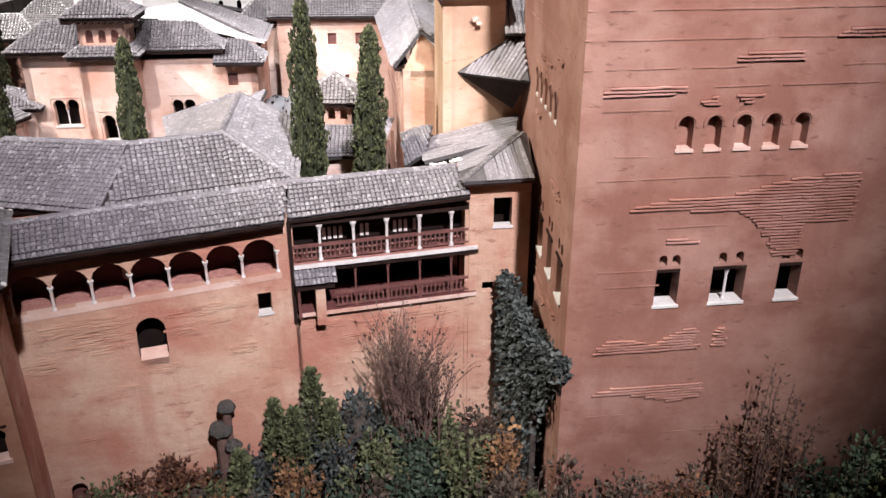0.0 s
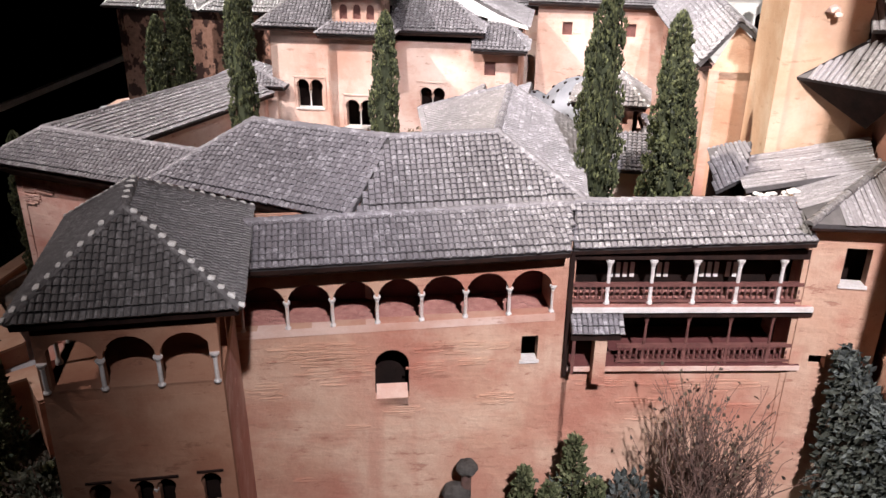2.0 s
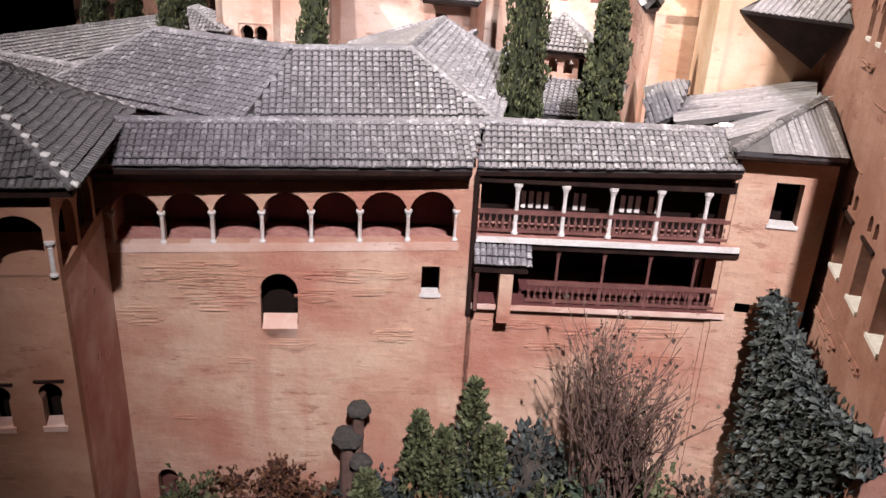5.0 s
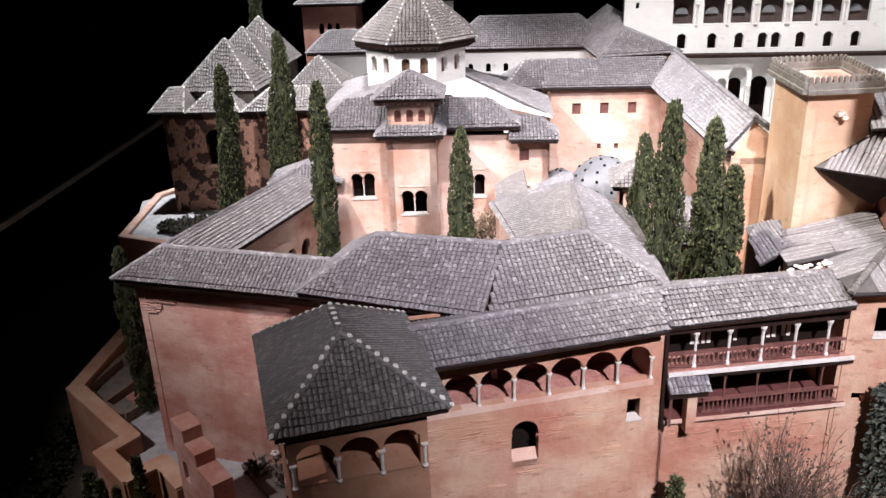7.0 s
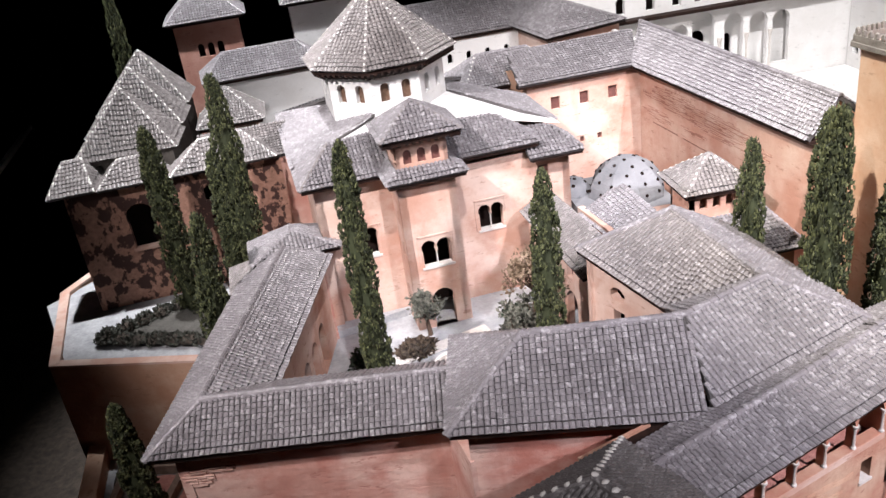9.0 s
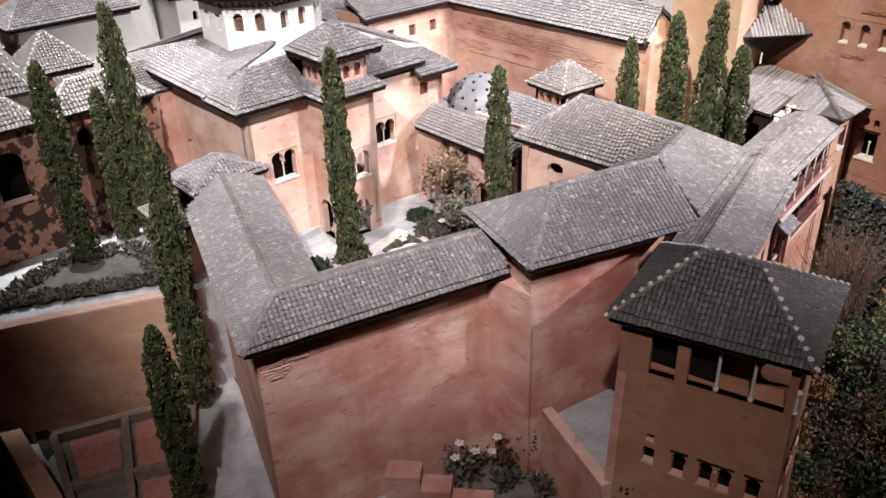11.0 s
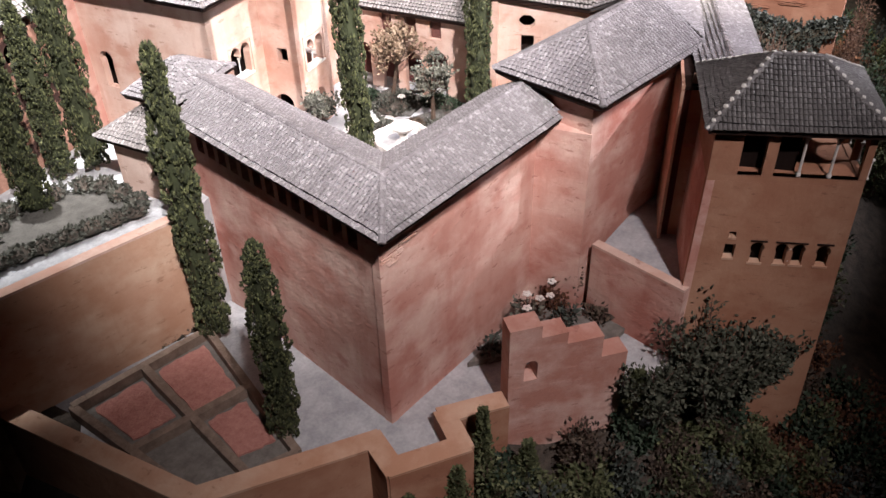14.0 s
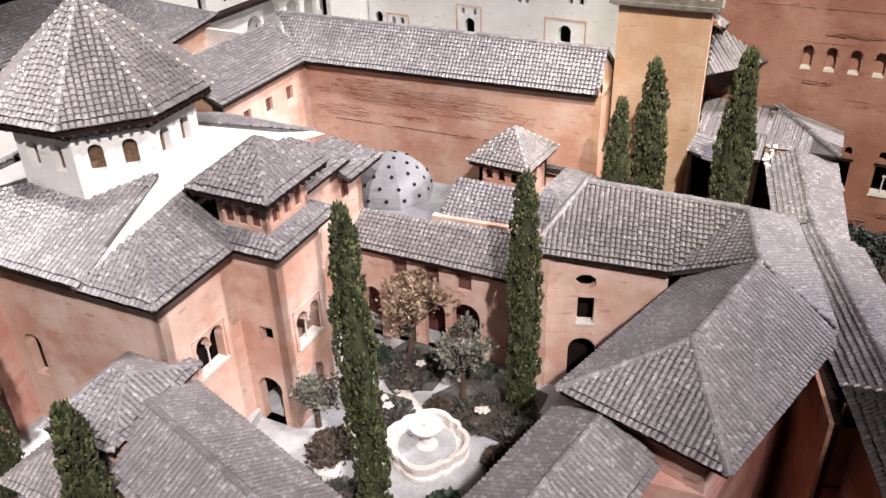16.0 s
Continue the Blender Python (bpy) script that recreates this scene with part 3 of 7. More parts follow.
def palace_wing():
    b = thing("palace_wing", "terracotta plastered wing with grey tiled roof round the garden court", "building")
    roof(b, [[wC, wE, wEr, wH], [wS, wC, wH, wSr], [wI, wSi, wSr, wH], [wEi, wI, wH, wEr]], pieces=300)
    for p, q in ((wC, wH), (wH, wEr), (wH, wSr), (wI, wH)):
        ridge(b, p, q)
    c, e, s = (-0.939, 1.078), (-0.600, 1.030), (-0.846, 1.470)
    part("wall", wall(c, e, 0.70, 1.099), TERRA, b)
    brick_patch(b, c, e, [(0.022, 1.045, 0.018, 0.012), (0.05, 1.056, 0.02, 0.004)], TERRA, 0.0032, 9)
    n = 13
    wide = (V(s) - V(c)).length
    slots = [rect(0.045 + i * 0.0265, 1.045, 0.0175, 0.031) for i in range(n)]
    part("wall", wall(s, c, 0.70, 1.099, holes=[[(wide - u, z) for u, z in reversed(h)] for h in slots]), TERRA, b)
    part("wall", wall((-0.594, 1.100), (-0.830, 1.134), 0.90, 1.101), PINK, b)
    part("wall", wall((-0.830, 1.134), (-0.757, 1.475), 0.90, 1.101, holes=[arch(0.05 + i * 0.052, ZC + 0.002, 0.036, 0.075) for i in range(5)]), PINK, b)
    part("wall", wall((-0.757, 1.475), s, 0.70, 1.101), TERRA, b)
    eave(b, [wS, wC, wE], drop=0.024, inset=0.021)
    eave(b, [wEi, wI, wSi], drop=0.010, inset=0.018)
    # Near-black floor paints the shade behind the wall slots.
    part("inner_floor", prism([(-0.922, 1.092), (-0.610, 1.048), (-0.608, 1.088), (-0.838, 1.121), (-0.770, 1.460), (-0.834, 1.455)], 1.02, 1.03), INTERIOR_SHADE, b)
    return b


palace_wing()

# ---------------------------------------------------------------- taller block beside the wing
bC, bE, bW, bB = (-0.642, 0.943, 1.140), (-0.399, 0.893, 1.140), (-0.609, 1.114, 1.140), (-0.366, 1.064, 1.140)
bH, bR = (-0.548, 1.009, 1.196), (-0.384, 0.985, 1.197)


def palace_block():
    b = thing("palace_block", "tall terracotta block with a hipped grey tiled roof", "building")
    roof(b, [[bC, bE, bR, bH], [bW, bC, bH], [bB, bW, bH, bR]], pieces=300)
    for p, q in ((bC, bH), (bH, bR), (bW, bH)):
        ridge(b, p, q)
    c, e, w = (-0.620, 0.964), (-0.385, 0.915), (-0.590, 1.096)
    part("wall", wall(c, e, 0.70, 1.144), TERRA, b)
    part("wall", wall(w, c, 0.70, 1.144), TERRA, b)
    part("wall", wall((-0.36, 1.05), w, 0.90, 1.144), PINK, b)
    part("buttress", wall((-0.634, 1.035), (-0.621, 0.962), 0.70, 1.085, 0.05), TERRA, b)
    eave(b, [bB, bW, bC, bE], drop=0.020, inset=0.018)
    return b


palace_block()

# ---------------------------------------------------------------- range behind the gallery, turning back along the court
rF, rE = (-0.392, 0.900, 1.146), (-0.182, 0.981, 1.151)
rA, rB = (-0.384, 0.985, 1.197), (-0.280, 1.022, 1.201)
rW0, rW1, rT1, rE1 = (-0.366, 1.080, 1.145), (-0.423, 1.234, 1.160), (-0.300, 1.214, 1.203), (-0.215, 1.235, 1.152)


def east_range():
    b = thing("palace_range", "pink plastered range with broad tiled roof beside the court", "building")
    roof(b, [[rF, rE, rB, rA], [rE, rE1, rT1, rB], [rE1, rW1, rT1]], pieces=200)
    roof(b, [[rW1, rW0, rB, rT1]], TILES_PALE, pieces=100)
    roof(b, [[rW0, rA, rB]], TILES)
    for p, q in ((rA, rB), (rB, rE), (rB, rT1), (rT1, rW1), (rT1, rE1)):
        ridge(b, p, q)
    part("wall", wall((-0.388, 0.918), (-0.186, 0.998), 0.80, 1.148), TERRA, b)
    part("wall", wall((-0.186, 0.998), (-0.240, 1.232), 0.80, 1.148), PINK, b)
    a, c = (-0.412, 1.225), (-0.352, 1.085)
    octo = [(0.0565 + 0.0135 * math.cos(math.radians(22.5 + 45 * i)), 1.1165 + 0.0110 * math.sin(math.radians(22.5 + 45 * i))) for i in range(8)]
    part("wall", wall(a, c, 0.90, 1.148, holes=[octo, rect(0.0585, 1.056, 0.020, 0.038), arch(0.0570, ZC, 0.034, 0.078)]), PINK, b)
    window(b, a, c, 0.0585, 1.056, 0.020, 0.038)
    # Near-black sheet paints the shade behind the court windows.
    part("back_wall", wall((-0.39, 1.235), (-0.33, 1.095), 0.90, 1.148, 0.004), INTERIOR_SHADE, b)
    part("wall", wall((-0.240, 1.232), a, 0.90, 1.148), PINK, b)
    eave(b, [rF, rE, rE1], drop=0.010, inset=0.018)
    eave(b, [rW1, rW0], drop=0.006, inset=0.012)
    return b


east_range()

# ---------------------------------------------------------------- arcaded gallery on the hill side
gL, gR = (-0.492, 0.810), (-0.186, 0.921)


def arcade_gallery():
    b = thing("arcade_gallery", "terracotta gallery with seven round arches on slender columns", "building")
    wide = (V(gR) - V(gL)).length
    start, bay = 0.0145, (wide - 0.030) / 7
    z0 = 1.052
    # the openings of the arcade as one outline: arches joined over the columns
    holes = []
    for i in range(7):
        u = start + (i + 0.5) * bay
        holes.append(arch(u, z0 + (i - 3) * 0.0012, bay - 0.0016, 0.0465))
    holes += [arch(0.154, 0.9655, 0.0335, 0.056), rect(0.290, 1.003, 0.0165, 0.0275), arch(0.0412, 0.755, 0.0190, 0.053)]
    part("wall", wall(gL, gR, 0.70, 1.134, 0.011, holes), SUNNY, b)
    for i in range(8):
        f = on_wall(gL, gR, start + i * bay, -0.0015)
        column("column", b, (f.x, f.y, z0 + (i - 3.5) * 0.0012), 0.029, 0.0017)
    q = [on_wall(gL, gR, 0.006, 0.0007), on_wall(gL, gR, wide - 0.012, 0.0007), on_wall(gL, gR, wide - 0.012, -0.0105), on_wall(gL, gR, 0.006, -0.0105)]
    vs, fs = prism(q, 1.0, 1.01)
    vs = [Vector((v.x, v.y, (1.0435 if v.z < 1.005 else 1.0515) + (0.0036 if i in (1, 2, 5, 6) else -0.0036))) for i, v in enumerate(vs)]
    part("sill_band", (vs, fs), PINK, b, "pale plastered sill under the arcade")
    brick_patch(b, gL, gR, [(0.085, 1.020, 0.050, 0.014), (0.098, 1.000, 0.036, 0.015), (0.215, 1.022, 0.036, 0.008), (0.19, 1.000, 0.018, 0.008), (0.255, 1.022, 0.02, 0.005), (0.165, 0.950, 0.018, 0.007), (0.118, 0.932, 0.012, 0.005), (0.235, 1.005, 0.022, 0.005), (0.06, 0.87, 0.012, 0.004), (0.03, 0.98, 0.02, 0.012), (0.26, 0.96, 0.02, 0.008)], SUNNY, 0.0021, 3, SUNNY)
    # back wall, floor and ends of the walkway
    k0, k1 = on_wall(gL, gR, 0, -0.066), on_wall(gL, gR, wide, -0.066)
    part("back_wall", wall(k0, k1, 0.75, 1.125, 0.01), MAROON, b, "dark red inner wall")
    part("rear_wall", wall(on_wall(gL, gR, wide, -0.080), on_wall(gL, gR, -0.012, -0.080), 0.75, 1.136, 0.004), SUNNY, b)
    # Added slab that closes the open slot; its dark colour paints shade there.
    part("walkway_cap", prism([on_wall(gL, gR, 0.0, -0.020), on_wall(gL, gR, wide, -0.020), on_wall(gL, gR, wide, -0.079), on_wall(gL, gR, -0.010, -0.079)], 1.128, 1.133), WOOD, b)
    part("walkway_floor", prism([on_wall(gL, gR, 0, -0.011), on_wall(gL, gR, wide, -0.011), k1, k0], 1.040, 1.0445), GRAVEL, b)
    for u in (0.0, wide):
        p = on_wall(gL, gR, u - 0.006 if u else 0.002, -0.011)
        r = on_wall(gL, gR, u - 0.006 if u else 0.002, -0.066)
        part("end_wall", wall(p, r, 0.75, 1.146, 0.005) if u else wall(r, p, 0.75, 1.146, 0.005), SUNNY, b)
    e0, e1, t0, t1 = (-0.485, 0.774, 1.130), (-0.185, 0.899, 1.131), (-0.494, 0.826, 1.153), (-0.191, 0.958, 1.155)
    k = on_wall((-0.494, 0.826), (-0.191, 0.958), 0.0, -0.04), on_wall((-0.494, 0.826), (-0.191, 0.958), 0.330, -0.04)
    roof(b, [[e0, e1, t1, t0], [(k[1].x, k[1].y, 1.138), (k[0].x, k[0].y, 1.136), t0, t1]], p=0.0056, L=0.0072, pieces=300, jitter=0.8)
    ridge(b, t0, t1)
    # Soffit reaches low so its black also covers the shadow band on the wall.
    eave(b, [e0, e1], drop=0.024, inset=0.031)
    w = window(b, gL, gR, 0.154, 0.9655, 0.0335, 0.05, sill=False)
    q = [on_wall(gL, gR, u, o) for u, o in ((0.1385, 0.0), (0.1695, 0.0), (0.1695, -0.0105), (0.1385, -0.0105))]
    vs, fs = prism(q, 0.955, 0.962)
    part("sill", ([Vector((v.x, v.y, v.z if v.z < 0.96 else (0.9655 if i in (4, 5) else 0.9765))) for i, v in enumerate(vs)], fs), PINK, w, "sloping plastered sill")
    # Near-black panel painted as the shade inside the arched window.
    part("back_panel", wall(on_wall(gL, gR, 0.130, -0.030), on_wall(gL, gR, 0.178, -0.030), 0.95, 1.03, 0.003), INTERIOR_SHADE, w)
    window(b, gL, gR, 0.290, 1.003, 0.0165, 0.0275)
    part("door_back", wall(on_wall(gL, gR, 0.025, -0.018), on_wall(gL, gR, 0.058, -0.018), 0.75, 0.82, 0.003), REDWOOD, b, "dark red plank door")
    # Near-black slab painted as interior shade behind the lower wall.
    part("shade_block", prism([on_wall(gL, gR, 0.07, -0.014), on_wall(gL, gR, wide - 0.01, -0.014), on_wall(gL, gR, wide - 0.01, -0.05), on_wall(gL, gR, 0.07, -0.05)], 0.76, 0.80), INTERIOR_SHADE, b)
    return b


arcade_gallery()

# ---------------------------------------------------------------- two-storey timber balconies
oL, oR = (-0.1862, 0.9212), (0.040, 0.984)


def balcony_house():
    b = thing("balcony_house", "house front with two timber balconies over a red plaster wall", "building")
    wide = (V(oR) - V(oL)).length

    def at(u, out, z):
        q = on_wall(oL, oR, u, out)
        return (q.x, q.y, z)
    tall = 0.992
    part("lower_wall", wall(oL, oR, 0.70, tall, 0.02), SUNNY, b)
    # Near-black sheet paints the shade inside both balconies.
    part("back_wall", wall(at(0, -0.072, 0)[:2], at(wide, -0.072, 0)[:2], 0.9, 1.135, 0.008), INTERIOR_SHADE, b, "near-black sheet painted as the shade inside the balconies")
    for z, nm in ((tall, "lower_deck"), (1.060, "upper_deck")):
        # Lower deck is dark as painted shade; its edge is pale as painted light.
        part(nm, prism([at(0.004, 0.009 if z > 1 else 0.006, 0), at(wide + 0.002, 0.009 if z > 1 else 0.006, 0), at(wide, -0.072, 0), at(0.004, -0.072, 0)], z, z + (0.0055 if z < 1 else 0.0042)), MAROON if z < 1 else GRAVEL, b, "timber deck")
        o = 0.0062 if z < 1 else 0.0092
        part("deck_edge", beam(at(0.003, o, z + 0.0024), at(wide + 0.002, o, z + 0.0024), 0.003, 0.0048), PINK if z < 1 else MARBLE, b, "deck edge painted pale for the light on it")
    part("beam", join(beam(at(0, 0.004, 1.056), at(wide + 0.004, 0.004, 1.056), 0.006, 0.006), beam(at(0, 0.0, 1.118), at(wide, 0.0, 1.118), 0.006, 0.010)), WOOD, b)
    for z, zt, mat, first in ((1.0655, 1.113, MARBLE, 0.0), (0.9975, 1.053, REDWOOD, 0.052)):
        for i in range(5):
            u = 0.037 + i * 0.0417
            f = at(u, 0.001, z)
            column("column", b, f, zt - z, 0.0019 if z > 1.05 else 0.0014, mat)
        part("handrail", join(beam(at(first, 0.001, z + 0.0205), at(wide - 0.003, 0.001, z + 0.0205), 0.004, 0.0035), beam(at(first, 0.001, z + 0.003), at(wide - 0.003, 0.001, z + 0.003), 0.003, 0.0025)), REDWOOD, b, "maroon timber rail")
        for i in range(int((wide - 0.006 - first) / 0.0058)):
            f = at(first + 0.003 + i * 0.0058, 0.001, z + 0.0035)
            part("baluster", lathe([(0.0009, 0), (0.0014, 0.003), (0.0007, 0.005), (0.0016, 0.0085), (0.0007, 0.012), (0.0012, 0.0155)], f, 6), REDWOOD, b)
        # Pale bars stand in for light coming through the back wall's lattice windows.
        for u in (0.046, 0.053, 0.060, 0.067, 0.094, 0.101, 0.137, 0.144, 0.151, 0.163, 0.170) if z > 1.05 else ():
            part("lattice_light_bar", beam(at(u, -0.0288, z + 0.014), at(u, -0.0288, z + 0.030), 0.0042, 0.001), MARBLE, b, "pale lattice bars painted as light through the back wall")
    # Nearer near-black sheet paints the shade behind the upper balcony.
    part("inner_wall", wall(at(0.002, -0.030, 0)[:2], at(wide, -0.030, 0)[:2], 1.064, 1.13, 0.003), INTERIOR_SHADE, b)
    brick_patch(b, oL, oR, [(0.05, 0.975, 0.035, 0.006), (0.15, 0.970, 0.06, 0.008), (0.08, 0.952, 0.03, 0.005), (0.18, 0.945, 0.03, 0.004), (0.11, 0.93, 0.04, 0.006)], SUNNY, 0.0021, 4, SUNNY)
    # small lean-to roof and porch at the lower left
    e = [at(0.002, 0.022, 1.044), at(0.053, 0.022, 1.044), at(0.050, -0.002, 1.062), at(0.002, -0.002, 1.062)]
    roof(b, [e], name="porch_roof", p=0.005, L=0.007)
    part("porch_beam", beam(at(0.002, 0.018, 1.038), at(0.05, 0.018, 1.038), 0.004, 0.006), WOOD, b)
    part("porch_pillar", prism([at(0.026, 0.018, 0), at(0.038, 0.018, 0), at(0.038, 0.004, 0), at(0.026, 0.004, 0)], 0.984, 1.034), SUNNY, b)
    part("post", beam(at(0.001, 0.004, 0.985), at(0.001, 0.004, 1.122), 0.004, 0.004, (1, 0, 0)), WOOD, b)
    part("post", beam(at(0.006, 0.016, 0.995), at(0.006, 0.016, 1.04), 0.003, 0.003, (1, 0, 0)), REDWOOD, b)
    part("end_wall", wall(at(wide + 0.004, 0.004, 0)[:2], at(wide + 0.004, -0.08, 0)[:2], 0.70, 1.13, 0.012), SUNNY, b)
    part("end_wall", wall(at(-0.001, -0.08, 0)[:2], at(-0.001, 0.0, 0)[:2], 0.70, 1.13, 0.006), SUNNY, b)
    e0, e1, t0, t1 = (-0.184, 0.913, 1.127), (0.034, 0.963, 1.139), (-0.190, 0.960, 1.156), (0.016, 1.017, 1.158)
    roof(b, [[e0, e1, t1, t0], [(0.005, 1.055, 1.14), (-0.2, 0.998, 1.14), t0, t1]], p=0.0056, L=0.0072, pieces=250, jitter=0.8)
    ridge(b, t0, t1)
    eave(b, [e0, e1], drop=0.016, inset=0.020)
    return b


balcony_house()

# ---------------------------------------------------------------- window tower between balcony and great tower
def window_tower():
    b = thing("window_tower", "narrow terracotta tower house with one dark window", "building")
    a, c = (0.028, 0.979), (0.112, 0.990)
    part("wall", wall(a, c, 0.70, 1.150, 0.012, [rect(0.0485, 1.088, 0.0235, 0.0385), rect(0.032, 0.994, 0.0165, 0.0145)]), SUNNY, b)
    part("wall", wall((0.018, 1.06), a, 0.70, 1.150), SUNNY, b)
    window(b, a, c, 0.0485, 1.088, 0.0235, 0.0385)
    # Near-black sheet paints the shade inside the window.
    part("back_wall", wall((0.02, 1.02), (0.105, 1.03), 0.7, 1.15, 0.005), INTERIOR_SHADE, b)
    e0, e1, t, k0, k1 = (0.022, 0.958, 1.157), (0.113, 0.969, 1.159), (0.100, 1.062, 1.187), (0.020, 1.070, 1.152), (0.113, 1.09, 1.18)
    roof(b, [[e0, e1, t], [k0, e0, t], [e1, k1, t]], p=0.0034, L=0.090, flat=0.30)
    ridge(b, e0, t, TILES_DARK)
    eave(b, [k0, e0, e1], drop=0.012, inset=0.015)
    # shed roof behind, with a broken pale edge
    u0, u1, u2, u3 = (-0.032, 1.150, 1.152), (-0.025, 1.058, 1.150), (0.090, 1.066, 1.179), (0.104, 1.176, 1.182)
    roof(b, [[u0, u1, u2, u3]], p=0.0040, L=0.050, name="shed_roof", flat=0.25)
    roof(b, [[(-0.052, 1.088, 1.134), (-0.024, 1.090, 1.152), (-0.016, 1.152, 1.174), (-0.061, 1.150, 1.162)]], p=0.0046, L=0.030, name="porch_roof", flat=0.4)
    part("porch_wall", wall((-0.056, 1.148), (-0.014, 1.150), 0.95, 1.158, 0.006), WOOD, b)
    part("shed_wall", wall((-0.020, 1.060), (0.070, 1.066), 0.95, 1.143, 0.01, z1b=1.166), WOOD, b)
    g = np.random.default_rng(8)
    part("broken_edge", join(*[lump((-0.022 + 0.0030 * i + g.normal(0, 0.001), 1.050 + g.normal(0, 0.003), 1.1455 + 0.00055 * i + g.normal(0, 0.0015)), g.uniform(0.003, 0.0052), 0.6) for i in range(16)]), MARBLE, b, "broken pale plaster edge")
    part("shed_wall", wall((-0.026, 1.146), (-0.019, 1.064), 0.95, 1.141, 0.01, [rect(0.041, 0.96, 0.055, 0.165)]), WOOD, b)
    return b


window_tower()

# ---------------------------------------------------------------- great tower
tC, tD = (0.132, 0.780), (0.112, 1.180)
tF = (0.132 + 0.56, 0.780 + 0.0708)


def arch_rim(a, b, u, z, w, h, wide=0.0032, out=0.0014):
    """A raised moulding round the head of an arched opening, as one bent bar."""
    vs, fs = [], []
    n = 14
    for i in range(n + 1):
        g = math.pi * (-0.08 + 1.16 * i / n)
        for r, o in ((w / 2 + 0.0012, -0.002), (w / 2 + 0.0012, out), (w / 2 + 0.0012 + wide, out), (w / 2 + 0.0012 + wide, -0.002)):
            p = on_wall(a, b, u + r * math.cos(g), o)
            vs.append(Vector((p.x, p.y, z + h - w / 2 + r * math.sin(g))))
    for i in range(n):
        for j in range(4):
            k = (j + 1) % 4
            fs.append((i * 4 + j, i * 4 + k, i * 4 + 4 + k, i * 4 + 4 + j))
    return vs, fs + [(3, 2, 1, 0), (n * 4, n * 4 + 1, n * 4 + 2, n * 4 + 3)]


def great_tower():
    b = thing("great_tower", "massive red plastered tower with horizontal building lines and arched windows", "building")
    holes, wins = [], []
    for u in (0.103, 0.132, 0.1625, 0.193, 0.2235):
        wins.append((u + 0.0045, 1.250, 0.0155, 0.033, "arch"))
    lows = ((0.1075, 0.026, False), (0.1755, 0.038, True), (0.2445, 0.026, False))
    for u, w, pair in lows:
        wins.append((u, 1.0755, w, 0.042, "rect"))
        for s in (-1, 1):
            wins.append((u + s * (0.0072 if not pair else 0.0095), 1.122, 0.009, 0.0125, "arch"))
    for u, z, w, h, k in wins:
        holes.append(arch(u, z, w, h) if k == "arch" else rect(u, z, w, h))
    part("wall", wall(tC, tF, 0.60, 1.95, 0.02, holes), TOWER, b)
    for u, z, w, h, k in wins:
        if h > 0.02:
            window(b, tC, tF, u, z, w, h, depth=0.02, mat=PINK if k == "arch" else None)
    for u, w, pair in lows:
        p, q = on_wall(tC, tF, u - w / 2, -0.004), on_wall(tC, tF, u + w / 2, -0.004)
        part("lintel", beam((p.x, p.y, 1.1165), (q.x, q.y, 1.1165), 0.008, 0.004), WOOD, b, "dark timber lintel")
        if pair:
            f = on_wall(tC, tF, u, -0.006)
            column("column", b, (f.x, f.y, 1.0755), 0.038, 0.0016)
    p, q = on_wall(tC, tF, 0.09, -0.013), on_wall(tC, tF, 0.25, -0.013)
    part("niche_back", wall(p, q, 1.245, 1.29, 0.003), TOWER, b, "shaded plaster back of the blind windows")
    # arch rims over the upper windows
    for u, z, w, h, k in wins[:5]:
        part("arch_rim", arch_rim(tC, tF, u, z, w, h), TOWER, b)
    coursed_patch(b, tC, tF, [
        [(0.044, 1.184), (0.093, 1.197), (0.160, 1.199), (0.217, 1.213), (0.300, 1.222), (0.300, 1.165), (0.252, 1.165), (0.242, 1.127), (0.224, 1.129), (0.206, 1.158), (0.178, 1.180), (0.120, 1.184)],
        [(0.018, 1.305), (0.028, 1.314), (0.099, 1.315), (0.109, 1.308), (0.058, 1.304)],
        [(0.114, 1.298), (0.139, 1.306), (0.135, 1.293)], [(0.153, 1.305), (0.182, 1.304), (0.167, 1.294)], [(0.094, 1.147), (0.111, 1.157), (0.138, 1.147)],
        [(0.029, 1.020), (0.053, 1.036), (0.076, 1.034), (0.096, 1.028), (0.138, 1.048), (0.149, 1.048), (0.138, 1.027), (0.168, 1.021), (0.097, 1.018)],
        [(0.030, 0.966), (0.080, 0.977), (0.159, 0.976), (0.162, 0.957), (0.135, 0.950), (0.090, 0.962)],
        [(0.150, 1.336), (0.160, 1.346), (0.219, 1.345), (0.215, 1.335)], [(0.250, 1.356), (0.262, 1.369), (0.350, 1.368), (0.345, 1.356)],
        [(0.165, 1.020), (0.175, 1.045), (0.180, 1.045), (0.180, 1.020)]], COURSES, 0.0034, 5)
    for k, (z, u0, u1) in enumerate(((1.385, 0.0, 0.33), (1.358, 0.0, 0.28), (1.331, 0.0, 0.16), (1.331, 0.26, 0.5), (1.312, 0.13, 0.3), (1.291, 0.008, 0.09), (1.2445, 0.037, 0.072), (1.2200, 0.015, 0.22),
                                     (1.1665, 0.09, 0.165), (1.118, 0.03, 0.09), (1.100, 0.04, 0.1), (0.936, 0.03, 0.073), (0.907, 0.12, 0.2), (1.42, 0.0, 0.5), (1.448, 0.0, 0.5), (1.478, 0.0, 0.5))):
        scored_line(b, tC, tF, u0, u1, z, TOWER, k)
    # side facing west
    side = []
    for y in (0.129, 0.162, 0.195, 0.228, 0.2605):
        side.append(arch(y, 1.246, 0.0145, 0.033))
    for y in (0.0545, 0.1195, 0.1845):
        side.append(rect(y, 1.062, 0.030, 0.046))
